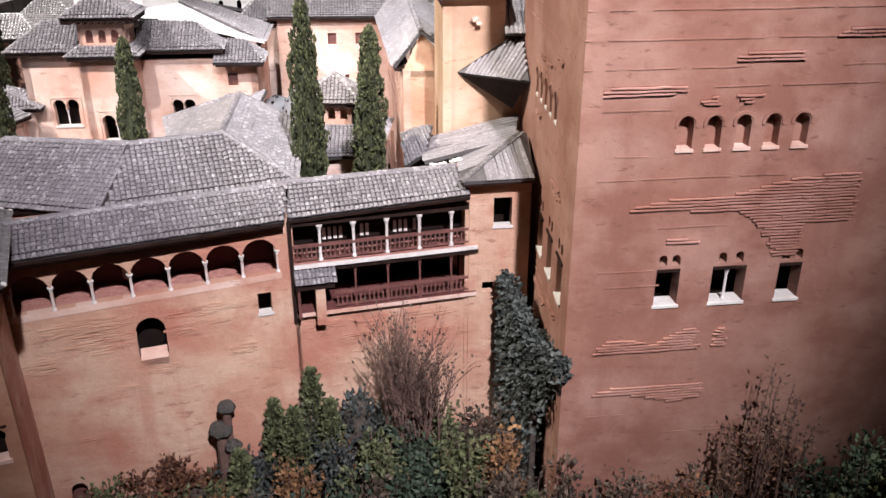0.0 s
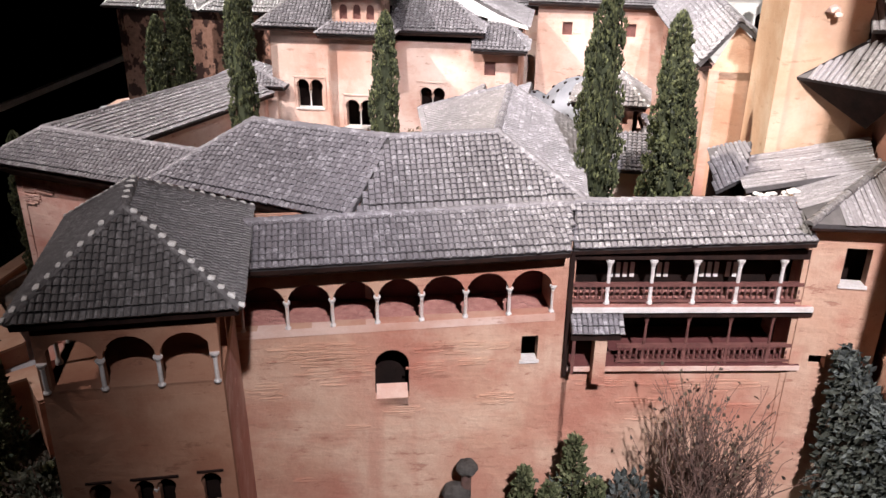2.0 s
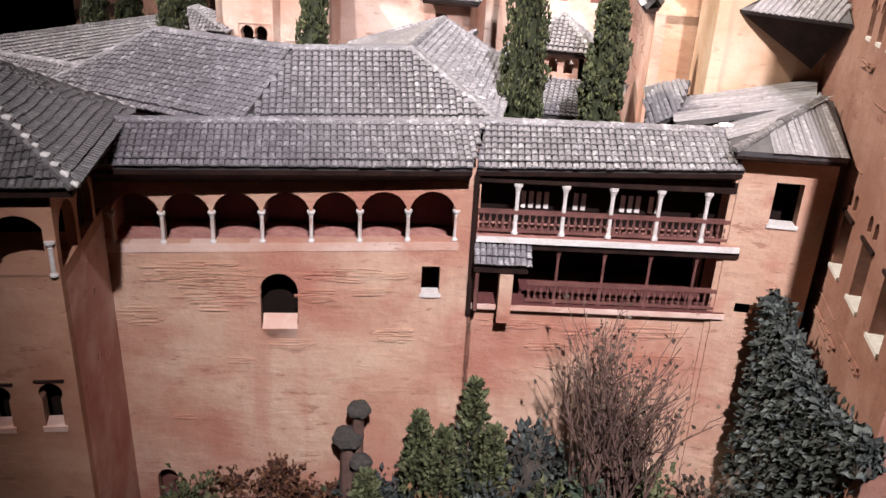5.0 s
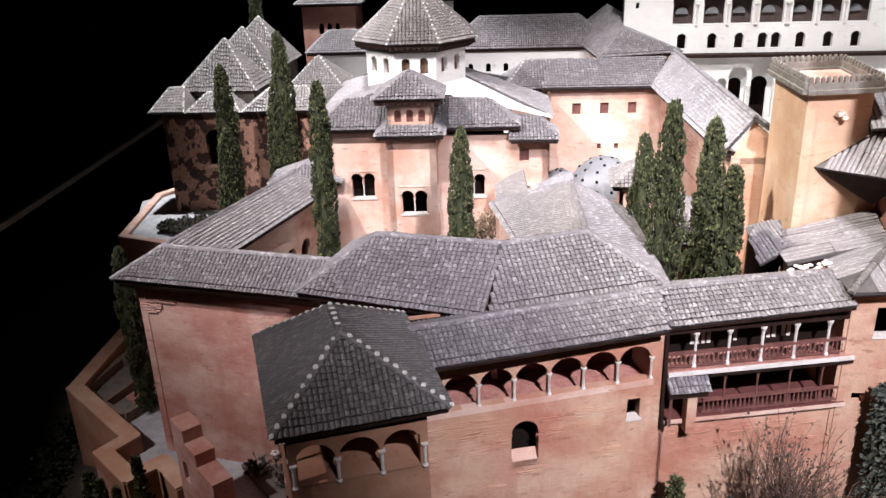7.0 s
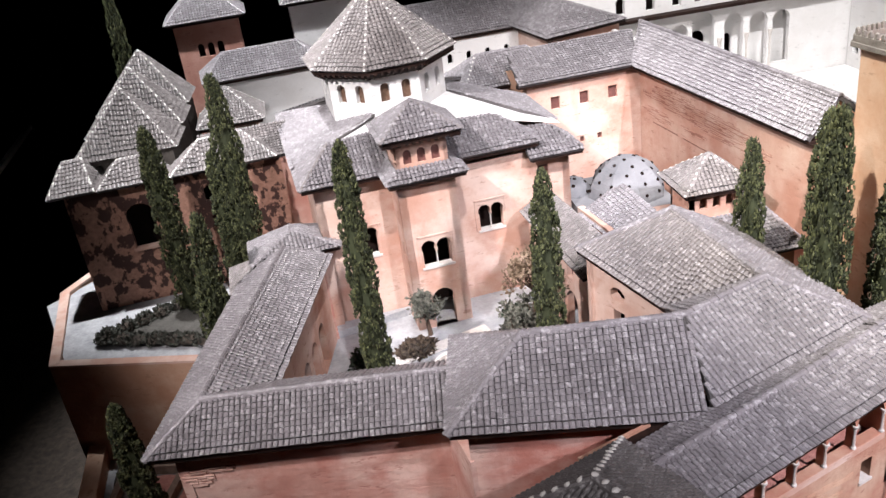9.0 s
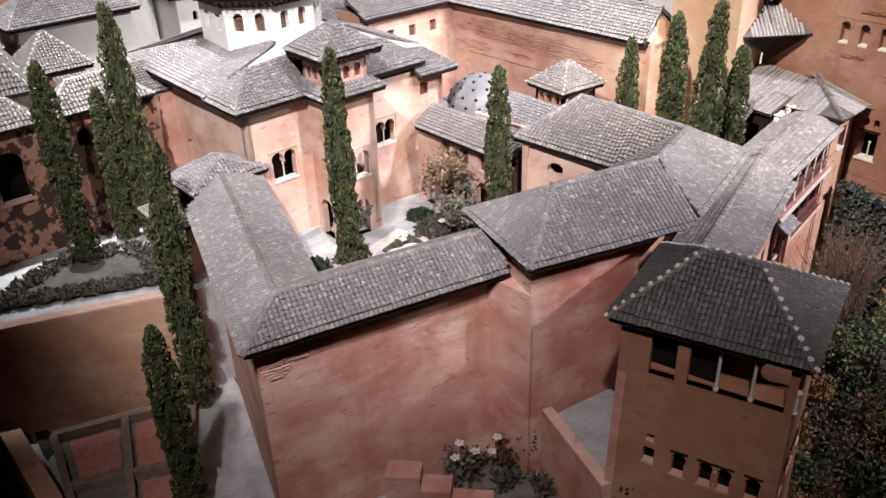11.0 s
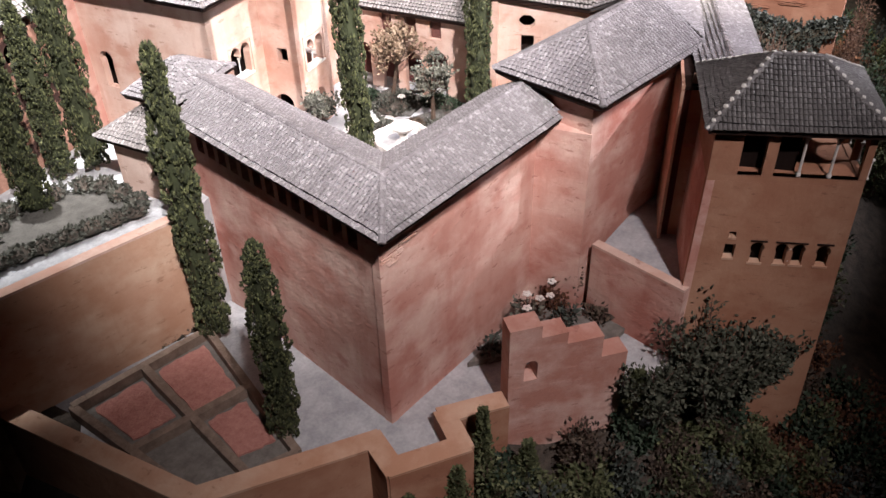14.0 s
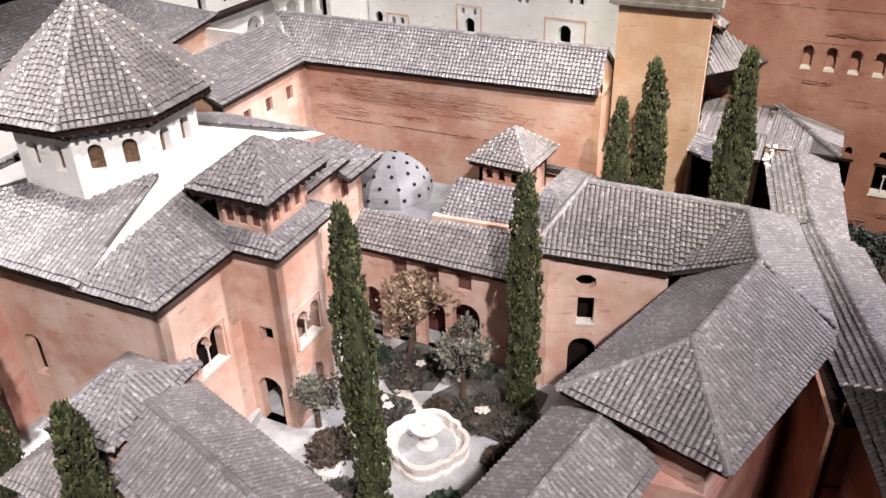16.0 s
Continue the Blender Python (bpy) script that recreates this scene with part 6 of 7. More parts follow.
# ---------------------------------------------------------------- crenellated tower and the little roofs beside it
def crenellated_tower():
    b = thing("crenellated_tower", "square ochre tower with battlements and flat top", "tower")
    q = [(0.000, 1.158), (0.086, 1.176), (0.079, 1.308), (-0.013, 1.290)]
    for i in range(4):
        part("wall", wall(q[i], q[(i + 1) % 4], 0.9, 1.345, 0.012), CREAM, b)
    part("roof_deck", prism(q, 1.343, 1.349), TERRA, b)
    c = V((0.038, 1.233))
    o = [c + (V(p) - c) * 1.12 for p in q]
    for i in range(4):
        a, d = o[i], o[(i + 1) % 4]
        part("cornice", beam((a.x, a.y, 1.349), (d.x, d.y, 1.349), 0.012, 0.006), GREYBED, b)
        part("parapet", beam((a.x, a.y, 1.356), (d.x, d.y, 1.356), 0.006, 0.009), GREYBED, b)
        k = 13
        for j in range(k):
            p = a + (d - a) * ((j + 0.5) / k)
            h = (d - a).normalized() * 0.0021
            part("merlon", join(beam((*(p - h)[:2], 1.3635), (*(p + h)[:2], 1.3635), 0.0050, 0.007), lump((p.x, p.y, 1.3675), 0.0026, 0.8)), GREYBED, b)
    f = on_wall(q[0], q[1], 0.045, 0.004)
    part("carved_boss", join(lump((f.x, f.y, 1.318), 0.008, 0.7), lump((f.x + 0.004, f.y - 0.004, 1.313), 0.005, 0.7)), PINK, b)
    # little roofs against its side
    roof(b, [[(0.020, 1.160, 1.247), (0.114, 1.092, 1.250), (0.108, 1.178, 1.290), (0.080, 1.168, 1.285)]], name="lean_to_roof", p=0.0062, L=0.045, flat=0.5)
    part("bracket_wall", ([Vector((0.024, 1.160, 1.243)), Vector((0.112, 1.098, 1.246)), Vector((0.098, 1.155, 1.196)), Vector((0.08, 1.172, 1.28))],
                          [(0, 2, 1), (0, 3, 2), (3, 1, 2), (0, 1, 3)]), WOOD, b, "dark timber bracket under the lean-to")
    roof(b, [[(0.085, 1.16, 1.30), (0.13, 1.16, 1.30), (0.13, 1.24, 1.345), (0.085, 1.24, 1.345)]], name="lean_to_roof", p=0.0062, L=0.045, flat=0.5)
    part("joining_wall", wall((0.082, 1.1775), (0.114, 1.1845), 0.95, 1.29, 0.006), OCHRE, b)
    part("oriel", prism([(0.088, 1.17), (0.125, 1.17), (0.125, 1.22), (0.088, 1.22)], 1.275, 1.30), WOOD, b)
    return b


crenellated_tower()

# ---------------------------------------------------------------- terraces
tagged(part("terrace", prism([(-1.160, 1.206), (-0.988, 1.076), (-1.008, 1.030), (-0.945, 0.984), (-0.916, 1.024), (-0.852, 0.972), (-0.69, 0.808), (-0.61, 0.80), (-0.60, 1.00), (-0.90, 1.10), (-0.85, 1.50), (-1.20, 1.56)], 0.66, ZT), STONE),
       "grey stone terrace below the palace walls", "pavement", kind="structure")
tagged(part("court_ground", prism([(-0.85, 1.12), (-0.36, 1.06), (-0.38, 1.52), (-0.77, 1.52)], 0.7, ZC), STONE), "pale paving of the garden court", "pavement", kind="structure")
tagged(part("patio_floor", prism([(-0.606, 0.945), (-0.634, 0.812), (-0.50, 0.80), (-0.42, 0.905), (-0.39, 0.93)], 0.65, 0.893), STONE), "grey paving of the small patio", "pavement", kind="structure")
tagged(part("upper_terrace", prism([(-0.905, 1.425), (-1.20, 1.522), (-1.29, 1.75), (-1.15, 1.9), (-0.60, 1.9), (-0.62, 1.5)], 0.60, 0.968), STONE),
       "pale paving of the upper terrace", "pavement", kind="structure")


def long_wall(name, label, pts, z0, z1, w, mat, cap=None):
    """A low wall along a line of plan points."""
    b = thing(name, label, "wall", kind="structure")
    for i, (p, q) in enumerate(zip(pts, pts[1:])):
        d = (V(q) - V(p)).normalized() * (w * 0.35)
        part("wall_run", beam((*(V(p) - d)[:2], (z0 + z1) / 2), (*(V(q) + d)[:2], (z0 + z1) / 2 - 0.0007 * (i % 2)), w, z1 - z0), mat, b)
        if cap:
            part("coping", beam((*(V(p) - d)[:2], z1 + 0.002), (*(V(q) + d)[:2], z1 + 0.0013 + 0.0005 * (i % 2)), w * 1.06, 0.004), cap, b)
    return b


long_wall("parapet_wall", "low ochre parapet round the lower terrace", [(-1.195, 1.53), (-1.168, 1.200), (-0.993, 1.068), (-1.016, 1.024), (-0.945, 0.970), (-0.913, 1.012), (-0.858, 0.965)], 0.55, 0.808, 0.026, TAWNY_SHADED, OCHRE)
long_wall("patio_wall", "terracotta wall that closes the small patio", [(-0.601, 0.944), (-0.634, 0.808)], 0.65, 0.902, 0.014, TERRA, PINK)
long_wall("retaining_wall", "tall ochre retaining wall of the upper terrace", [(-0.895, 1.430), (-1.215, 1.520), (-1.262, 1.78), (-1.20, 1.9)], 0.60, 0.972, 0.016, OCHRE, PINK)


def stepped_wall():
    b = thing("stepped_wall", "ruined brick wall stepping down, with two openings", "wall", kind="structure")
    a, c = (-0.852, 0.955), (-0.700, 0.815)
    hs = [arch(0.030, 0.838, 0.018, 0.034)]
    L = (V(c) - V(a)).length
    d = (V(c) - V(a)) / L
    xs = [0, 0.042, 0.078, 0.128, 0.165]
    tops = [0.925, 0.905, 0.885, 0.848]
    for i in range(4):
        p, q = V(a) + d * xs[i], V(a) + d * xs[i + 1]
        part("wall_run", wall(p, q, 0.60, tops[i], 0.028, [[(u - xs[i], z) for u, z in h] for h in hs if xs[i] < h[0][0] < xs[i + 1]]), ROUGH, b)
        n = Vector((-d.y, d.x, 0))
        part("coping", beam((*(p + n * 0.014)[:2], tops[i] + 0.002), (*(q + n * 0.014)[:2], tops[i] + 0.002), 0.029, 0.004), ROUGH, b)
    return b


stepped_wall()


DUSTBED = simple("dusty_bed", (0.075, 0.070, 0.062), (0.125, 0.118, 0.105), 70, 0.95, 0.8, 0.003)
KERB = simple("worn_kerb", (0.17, 0.12, 0.09), (0.28, 0.21, 0.165), 60, 0.95, 0.6, 0.002)


def planting_frame():
    b = thing("planting_beds", "stone-edged planting beds with pink gravel and grey soil", "garden bed")
    o = [(-1.162, 1.205), (-1.048, 1.145), (-0.938, 1.404), (-1.140, 1.452)]
    def at(s, t):
        p = V(o[0]) * (1 - s) * (1 - t) + V(o[1]) * s * (1 - t) + V(o[2]) * s * t + V(o[3]) * (1 - s) * t
        return (p.x, p.y)
    for (s0, t0), (s1, t1) in (((0, 0), (1, 0)), ((1, 0), (1, 1)), ((1, 1), (0, 1)), ((0, 1), (0, 0)), ((0.5, 0), (0.5, 1)), ((0, 0.5), (1, 0.5))):
        part("kerb", beam((*at(s0, t0), 0.788), (*at(s1, t1), 0.7885 + 0.0006 * s0), 0.011, 0.022), KERB, b)
    part("soil", prism([at(0.02, 0.02), at(0.98, 0.02), at(0.98, 0.98), at(0.02, 0.98)], 0.77, 0.7835), GREYBED, b)
    for s0, s1, t0, t1 in ((0.56, 0.93, 0.56, 0.95), (0.10, 0.44, 0.60, 0.95), (0.58, 0.92, 0.16, 0.46)):
        ring = []
        for k in range(28):
            q = 4 * k / 28
            sd, f = int(q), q - int(q)
            s, t = ((s0 + (s1 - s0) * f, t0), (s1, t0 + (t1 - t0) * f), (s1 - (s1 - s0) * f, t1), (s0, t1 - (t1 - t0) * f))[sd]
            j = 0.02 * noise.noise(Vector((s * 14, t * 14, 0)))
            ring.append(at(s + j, t - j))
        part("gravel", prism(ring, 0.782, 0.7865), GRAVEL, b, "pink gravel")
    return b


planting_frame()
hut = hip_house("garden_hut", "small plastered hut with a pyramid tiled roof", [(-0.914, 1.572), (-0.905, 1.462), (-0.79, 1.47), (-0.80, 1.58)], 0.95, 1.060, 1.096, 0.0, PINK, TILES_PALE,
                [rect(0.065, 1.0, 0.02, 0.03)])
hip_house("wing_end", "raised roof at the end of the wing", [(-0.872, 1.545), (-0.862, 1.455), (-0.725, 1.475), (-0.735, 1.56)], 0.95, 1.112, 1.142, 0.2, PINK, TILES)


# ---------------------------------------------------------------- fountain
def fountain(at):
    b = thing("garden_fountain", "white marble fountain with lobed basin and round bowl", "fountain", at=at)
    bm = bmesh.new()
    loops = []
    steps = 96
    lobes = [(0.46, 0.56, math.radians(20 + 90 * q)) for q in range(4)] + [(0.72, 0.22, math.radians(65 + 90 * q)) for q in range(4)]

    def reach(g):
        """How far the lobed plan reaches in a direction: four broad lobes and four small ones between them."""
        best = 0.0
        for d, r, a in lobes:
            side = d * math.sin(g - a)
            if abs(side) < r:
                best = max(best, d * math.cos(g - a) + math.sqrt(r * r - side * side))
        return best
    for r, z in ((0.047, 0), (0.049, 0.001), (0.049, 0.006), (0.0465, 0.008), (0.0465, 0.013), (0.0480, 0.015), (0.0480, 0.0175), (0.0500, 0.019), (0.0500, 0.0235), (0.0490, 0.0245),
                 (0.0440, 0.0245), (0.0430, 0.0235), (0.0415, 0.0125), (0.010, 0.012)):
        ring = []
        for i in range(steps):
            g = 2 * math.pi * i / steps
            k = reach(g)
            ring.append(bm.verts.new((r * k * math.cos(g), r * k * math.sin(g), z)))
        loops.append(ring)
    for p, q in zip(loops, loops[1:]):
        for i in range(steps):
            bm.faces.new((p[i], p[(i + 1) % steps], q[(i + 1) % steps], q[i]))
    bm.faces.new(loops[-1])
    part("basin", bm, MARBLE, b, smooth=False)
    part("pedestal", lathe([(0.013, 0.011), (0.013, 0.0145), (0.010, 0.016), (0.007, 0.018), (0.0055, 0.025), (0.0085, 0.030), (0.006, 0.036)], (0, 0, 0), 16), MARBLE, b, "stepped marble pedestal")
    part("water_floor", lathe([(0.034, 0.0122), (0.034, 0.0136), (0.001, 0.0138)], (0, 0, 0), 32), STONE, b, "grey water in the basin")
    part("bowl", lathe([(0.006, 0.033), (0.014, 0.036), (0.0185, 0.041), (0.0195, 0.0435), (0.017, 0.0435), (0.010, 0.0422), (0.001, 0.042)], (0, 0, 0), 20), MARBLE, b)
    part("spout", lathe([(0.0025, 0.041), (0.002, 0.044), (0.003, 0.046), (0.001, 0.048)], (0, 0, 0), 8), MARBLE, b)
    return b


fountain((-0.586, 1.282, ZC))


# ---------------------------------------------------------------- plants
def leaf_cloud(points, size, spread=0.5, normals=None, folded=True):
    """Many small folded leaves at points; each is four triangles."""
    p = np.array(points, dtype=float).reshape(-1, 3)
    k = len(p)
    d = RNG.normal(0, 1, (k, 3))
    if normals is not None:
        d = d * spread + np.array(normals, dtype=float).reshape(-1, 3)
    d /= np.linalg.norm(d, axis=1, keepdims=True) + 1e-9
    s = np.cross(d, RNG.normal(0, 1, (k, 3)))
    s /= np.linalg.norm(s, axis=1, keepdims=True) + 1e-9
    n = np.cross(s, d)
    L = size * RNG.uniform(0.6, 1.3, (k, 1))
    w = L * 0.34
    vs = np.stack([p, p + d * L * 0.45 + s * w + n * w * 0.35, p + d * L, p + d * L * 0.45 - s * w + n * w * 0.35, p + d * L * 0.5], 1).reshape(-1, 3)
    fs = (np.arange(k)[:, None, None] * 5 + np.array([[0, 1, 4], [1, 2, 4], [2, 3, 4], [3, 0, 4]])).reshape(-1, 3)
    return vs.tolist(), fs.tolist()


def tube(path, r0, r1, sides=5):
    """A tapered stem along a line of points."""
    vs, fs = [], []
    k = len(path)
    for i, p in enumerate(path):
        p = Vector(p)
        d = (Vector(path[min(i + 1, k - 1)]) - Vector(path[max(i - 1, 0)])).normalized()
        s = d.orthogonal().normalized()
        t = d.cross(s)
        r = r0 + (r1 - r0) * i / (k - 1)
        vs += [p + s * (r * math.cos(2 * math.pi * j / sides)) + t * (r * math.sin(2 * math.pi * j / sides)) for j in range(sides)]
    for i in range(k - 1):
        for j in range(sides):
            fs.append((i * sides + j, i * sides + (j + 1) % sides, (i + 1) * sides + (j + 1) % sides, (i + 1) * sides + j))
    fs.append(tuple(range((k - 1) * sides, k * sides)))
    return vs, fs


def cypress_meshes(seed, slim):
    """Crown of one cypress of height 1 and radius about slim: a column of tufts, each of many small scales."""
    g = np.random.default_rng(seed)
    vs, fs = [], []
    ph = g.uniform(0, 6.28, 6)

    def radius(h, a):
        k = min(1, (1 - h) / 0.34) ** 0.55 * (0.82 + 0.18 * min(1, h / 0.06))
        return slim * k * (1 + 0.09 * math.sin(7 * h + ph[0] + a) + 0.09 * math.sin(19 * h + ph[1] + 2 * a) + 0.06 * math.sin(3 * a + ph[2] + 5 * h))
    tufts = 230
    for i in range(tufts):
        h = (i + g.uniform(0, 1)) / tufts
        a = i * 2.39996 + g.normal(0, 0.45)
        r = radius(h, a)
        c = np.array([r * 0.80 * math.cos(a), r * 0.80 * math.sin(a), 0.03 + 0.935 * h])
        size = np.array([slim * 0.34, slim * 0.34, 0.021]) * g.uniform(0.6, 1.35)
        for _ in range(26):
            d = g.normal(0, 1, 3) + np.array([math.cos(a) * 0.9, math.sin(a) * 0.9, 0.45])
            d /= np.linalg.norm(d)
            p = c + d * size * g.uniform(0.65, 1.0)
            q = d + np.array([math.cos(a) * 0.3, math.sin(a) * 0.3, 0.8]) + g.normal(0, 0.3, 3)
            q /= np.linalg.norm(q)
            s = np.cross(q, g.normal(0, 1, 3))
            s /= np.linalg.norm(s)
            n = np.cross(s, q)
            L, w, t = g.uniform(0.010, 0.021), g.uniform(0.006, 0.011), g.uniform(0.003, 0.006)
            o = len(vs)
            vs += [p - q * L * 0.3, p + s * w + q * L * 0.1, p + n * t + q * L * 0.2, p - s * w + q * L * 0.1, p - n * t, p + q * L * 0.8]
            fs += [(o, o + 1, o + 2), (o, o + 2, o + 3), (o, o + 3, o + 4), (o, o + 4, o + 1), (o + 5, o + 2, o + 1), (o + 5, o + 3, o + 2), (o + 5, o + 4, o + 3), (o + 5, o + 1, o + 4)]
    # inner dark core so that no light shows through
    core = lathe([(slim * 0.45, 0.03), (slim * 0.68, 0.12), (slim * 0.68, 0.60), (slim * 0.50, 0.82), (0.004, 0.95)], (0, 0, 0), 10)
    return join((vs, fs), core)


CROWNS = []
for s, w in ((11, 0.092), (12, 0.078), (13, 0.105)):
    vs, fs = cypress_meshes(s, w)
    me = bpy.data.meshes.new("crown")
    me.from_pydata([tuple(v) for v in vs], [], fs)
    me.materials.append(CYPRESS)
    CROWNS.append(me)
TRUNK = bpy.data.meshes.new("trunk")
_v, _f = lathe([(0.022, -0.03), (0.016, 0.03), (0.012, 0.3)], (0, 0, 0), 8)
TRUNK.from_pydata([tuple(v) for v in _v], [], _f)
TRUNK.materials.append(BARK)


def cypress(foot, top, radius, which, label):
    """A slim cypress from its foot to its tip."""
    foot, top = Vector(foot), Vector(top)
    h = (top - foot).length
    e = thing("cypress_tree", label, "tree", "cypresses of the model")
    q = (top - foot).to_track_quat("Z", "Y")
    base = (0.092, 0.078, 0.105)[which]
    e.matrix_world = Matrix.LocRotScale(foot, q, (radius * 0.80 / base, radius * 0.80 / base, h))
    for nm, me in (("crown", CROWNS[which]), ("trunk", TRUNK)):
        o = new(nm, me)
        o.parent = e
        o.rotation_euler = (0, 0, RNG.uniform(0, 6.28))
    return e


CY = "tall narrow dark green cypress with clumpy foliage"
for i, (foot, top, r) in enumerate((
        ((-0.470, 1.215, ZC), (-0.463, 1.220, 1.291), 0.022),
        ((-0.700, 1.275, ZC), (-0.698, 1.287, 1.346), 0.0215),
        ((-0.880, 1.640, 0.968), (-0.882, 1.644, 1.373), 0.027),
        ((-1.000, 1.620, 0.968), (-1.000, 1.620, 1.313), 0.026),
        ((-0.920, 1.665, 0.968), (-0.914, 1.674, 1.240), 0.022),
        ((-0.180, 1.075, 0.95), (-0.178, 1.066, 1.364), 0.026),
        ((-0.110, 1.190, 0.95), (-0.105, 1.199, 1.311), 0.026),
        ((-0.098, 1.080, 0.95), (-0.097, 1.075, 1.279), 0.023),
        ((-0.198, 1.212, 0.95), (-0.197, 1.212, 1.283), 0.022),
        ((-1.022, 1.185, ZT), (-1.022, 1.183, 1.100), 0.024),
        ((-0.930, 1.395, ZT), (-0.914, 1.414, 1.236), 0.0275),
        ((-1.14, 2.2, 0.775), (-1.13, 2.2, 1.47), 0.026))):
    cypress(foot, top, r, i % 3, CY)


def shrub(name, at, size, height, mat, n, leaf, label, category="shrub", stems=8, seed=0, group="", shape=0.6):
    """A loose shrub: thin stems that fork, with leaves along their outer parts."""
    g = np.random.default_rng(seed)
    e = thing(name, label, category, group, at=at)
    tubes, pts, nrm = [], [], []
    for i in range(stems):
        a = g.uniform(0, 2 * math.pi)
        lean = g.uniform(0.1, 1.0) * size
        tip = np.array([lean * math.cos(a), lean * math.sin(a), height * g.uniform(0.65, 1.05) * (1 - shape * 0.4 * (lean / size) ** 2)])
        bend = g.normal(0, size * 0.12, 3)
        path = [np.array([0, 0, -0.01]) * (1 - t) + tip * t + bend * math.sin(math.pi * t) for t in np.linspace(0, 1, 5)]
        tubes.append(tube(path, 0.0016, 0.0005, 4))
        for _ in range(n // stems):
            t = g.uniform(0.25, 1.02)
            k = min(3, int(t * 4))
            p = path[k] + (path[k + 1] - path[k]) * (t * 4 - k)
            off = g.normal(0, size * 0.13, 3)
            pts.append(p + off)
            d = off / (np.linalg.norm(off) + 1e-9) + np.array([math.cos(a) * 0.4, math.sin(a) * 0.4, 0.6])
            nrm.append(d)
    part("branch_frame", join(*tubes), TWIG, e)
    tagged(part("foliage", leaf_cloud(pts, leaf, 0.6, nrm), mat, e), kind="stuff")
    return e


def bare_bush(at, size, height, seed, label):
    """A leafless bush of forked twigs."""
    g = np.random.default_rng(seed)
    e = thing("bare_bush", label, "shrub", at=at)
    tubes, tips = [], []

    def grow(p, d, L, r, depth):
        q = p + d * L * 0.5 + g.normal(0, L * 0.06, 3)
        t = p + d * L + g.normal(0, L * 0.08, 3)
        tubes.append(tube([p, q, t], r, r * 0.62, 4))
        tips.extend([t, q] if depth < 2 else [])
        if depth == 0:
            return
        for _ in range(3 if depth > 1 else 2):
            nd = d + g.normal(0, 0.18, 3)
            nd[2] = abs(nd[2])
            nd /= np.linalg.norm(nd)
            grow(t if g.uniform() < 0.6 else q, nd, L * g.uniform(0.55, 0.8), r * 0.6, depth - 1)
    for i in range(15):
        tubes.clear()
        a = g.uniform(0, 6.28)
        d = np.array([math.cos(a) * g.uniform(0.0, 0.15), math.sin(a) * g.uniform(0.0, 0.15), 1.0])
        grow(np.array([g.normal(0, size * 0.12), g.normal(0, size * 0.12), -0.01]), d / np.linalg.norm(d), height * 0.44, 0.0018, 3)
        part("stem", join(*tubes), TWIG, e)
    pts = [p + g.normal(0, 0.003, 3) for p in tips if g.uniform() < 0.45]
    tagged(part("foliage", leaf_cloud(pts, 0.0048, 0.8, [(0, 0, 1)] * len(pts)), DRAB, e, "a few dry brown leaves"), kind="stuff")
    return e


SAGE_DARK = leafy("dusty_leaves", [(0.032, 0.034, 0.026), (0.065, 0.066, 0.052), (0.105, 0.105, 0.085)])
BLUISH_DARK = leafy("slate_ivy", [(0.018, 0.022, 0.020), (0.040, 0.047, 0.044), (0.080, 0.090, 0.084)])
RUSTY = leafy("rust_brown_leaves", [(0.045, 0.022, 0.015), (0.085, 0.042, 0.028), (0.13, 0.07, 0.045)])
DARKLEAF = leafy("olive_dark_leaves", [(0.030, 0.035, 0.022), (0.060, 0.066, 0.042), (0.10, 0.10, 0.07)])
STRAW = leafy("straw_leaves", [(0.10, 0.045, 0.018), (0.19, 0.090, 0.036), (0.28, 0.15, 0.065)])
GREYCAP = simple("grey_clipped_leaves", (0.075, 0.066, 0.058), (0.125, 0.112, 0.098), 260, 0.95, 0.9, 0.002)


def mound(name, at, rx, ry, rz, mat, n, leaf, label, turn=0.0, category="hedge", seed=0, group=""):
    """A clipped or sprawling mound: an inner body, dark to paint the shade among leaves, covered with small leaves."""
    g = np.random.default_rng(seed)
    e = thing(name, label, category, group, at=at)
    e.rotation_euler = (0, 0, turn)
    bm = bmesh.new()
    bmesh.ops.create_icosphere(bm, subdivisions=3, radius=1)
    for v in bm.verts:
        k = 1 + 0.22 * noise.noise(v.co * 2.3 + Vector((seed, 0, 0))) + 0.1 * noise.noise(v.co * 6 + Vector((0, seed, 0)))
        v.co = Vector((v.co.x * rx * k, v.co.y * ry * k, max(-0.1, v.co.z) * rz * k)) * 0.9
    # Body uses the dark soil colour as shade between the leaves.
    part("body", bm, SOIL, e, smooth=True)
    pts, nrm = [], []
    for _ in range(n):
        d = g.normal(0, 1, 3)
        d[2] = abs(d[2])
        d /= np.linalg.norm(d)
        k = 1 + 0.22 * noise.noise(Vector(d) * 2.3 + Vector((seed, 0, 0))) + 0.1 * noise.noise(Vector(d) * 6 + Vector((0, seed, 0)))
        pts.append(d * np.array([rx, ry, rz]) * k * g.uniform(0.84, 1.0))
        nrm.append(d + np.array([0, 0, 0.4]))
    tagged(part("foliage", leaf_cloud(pts, leaf, 0.7, nrm), mat, e), kind="stuff")
    return e


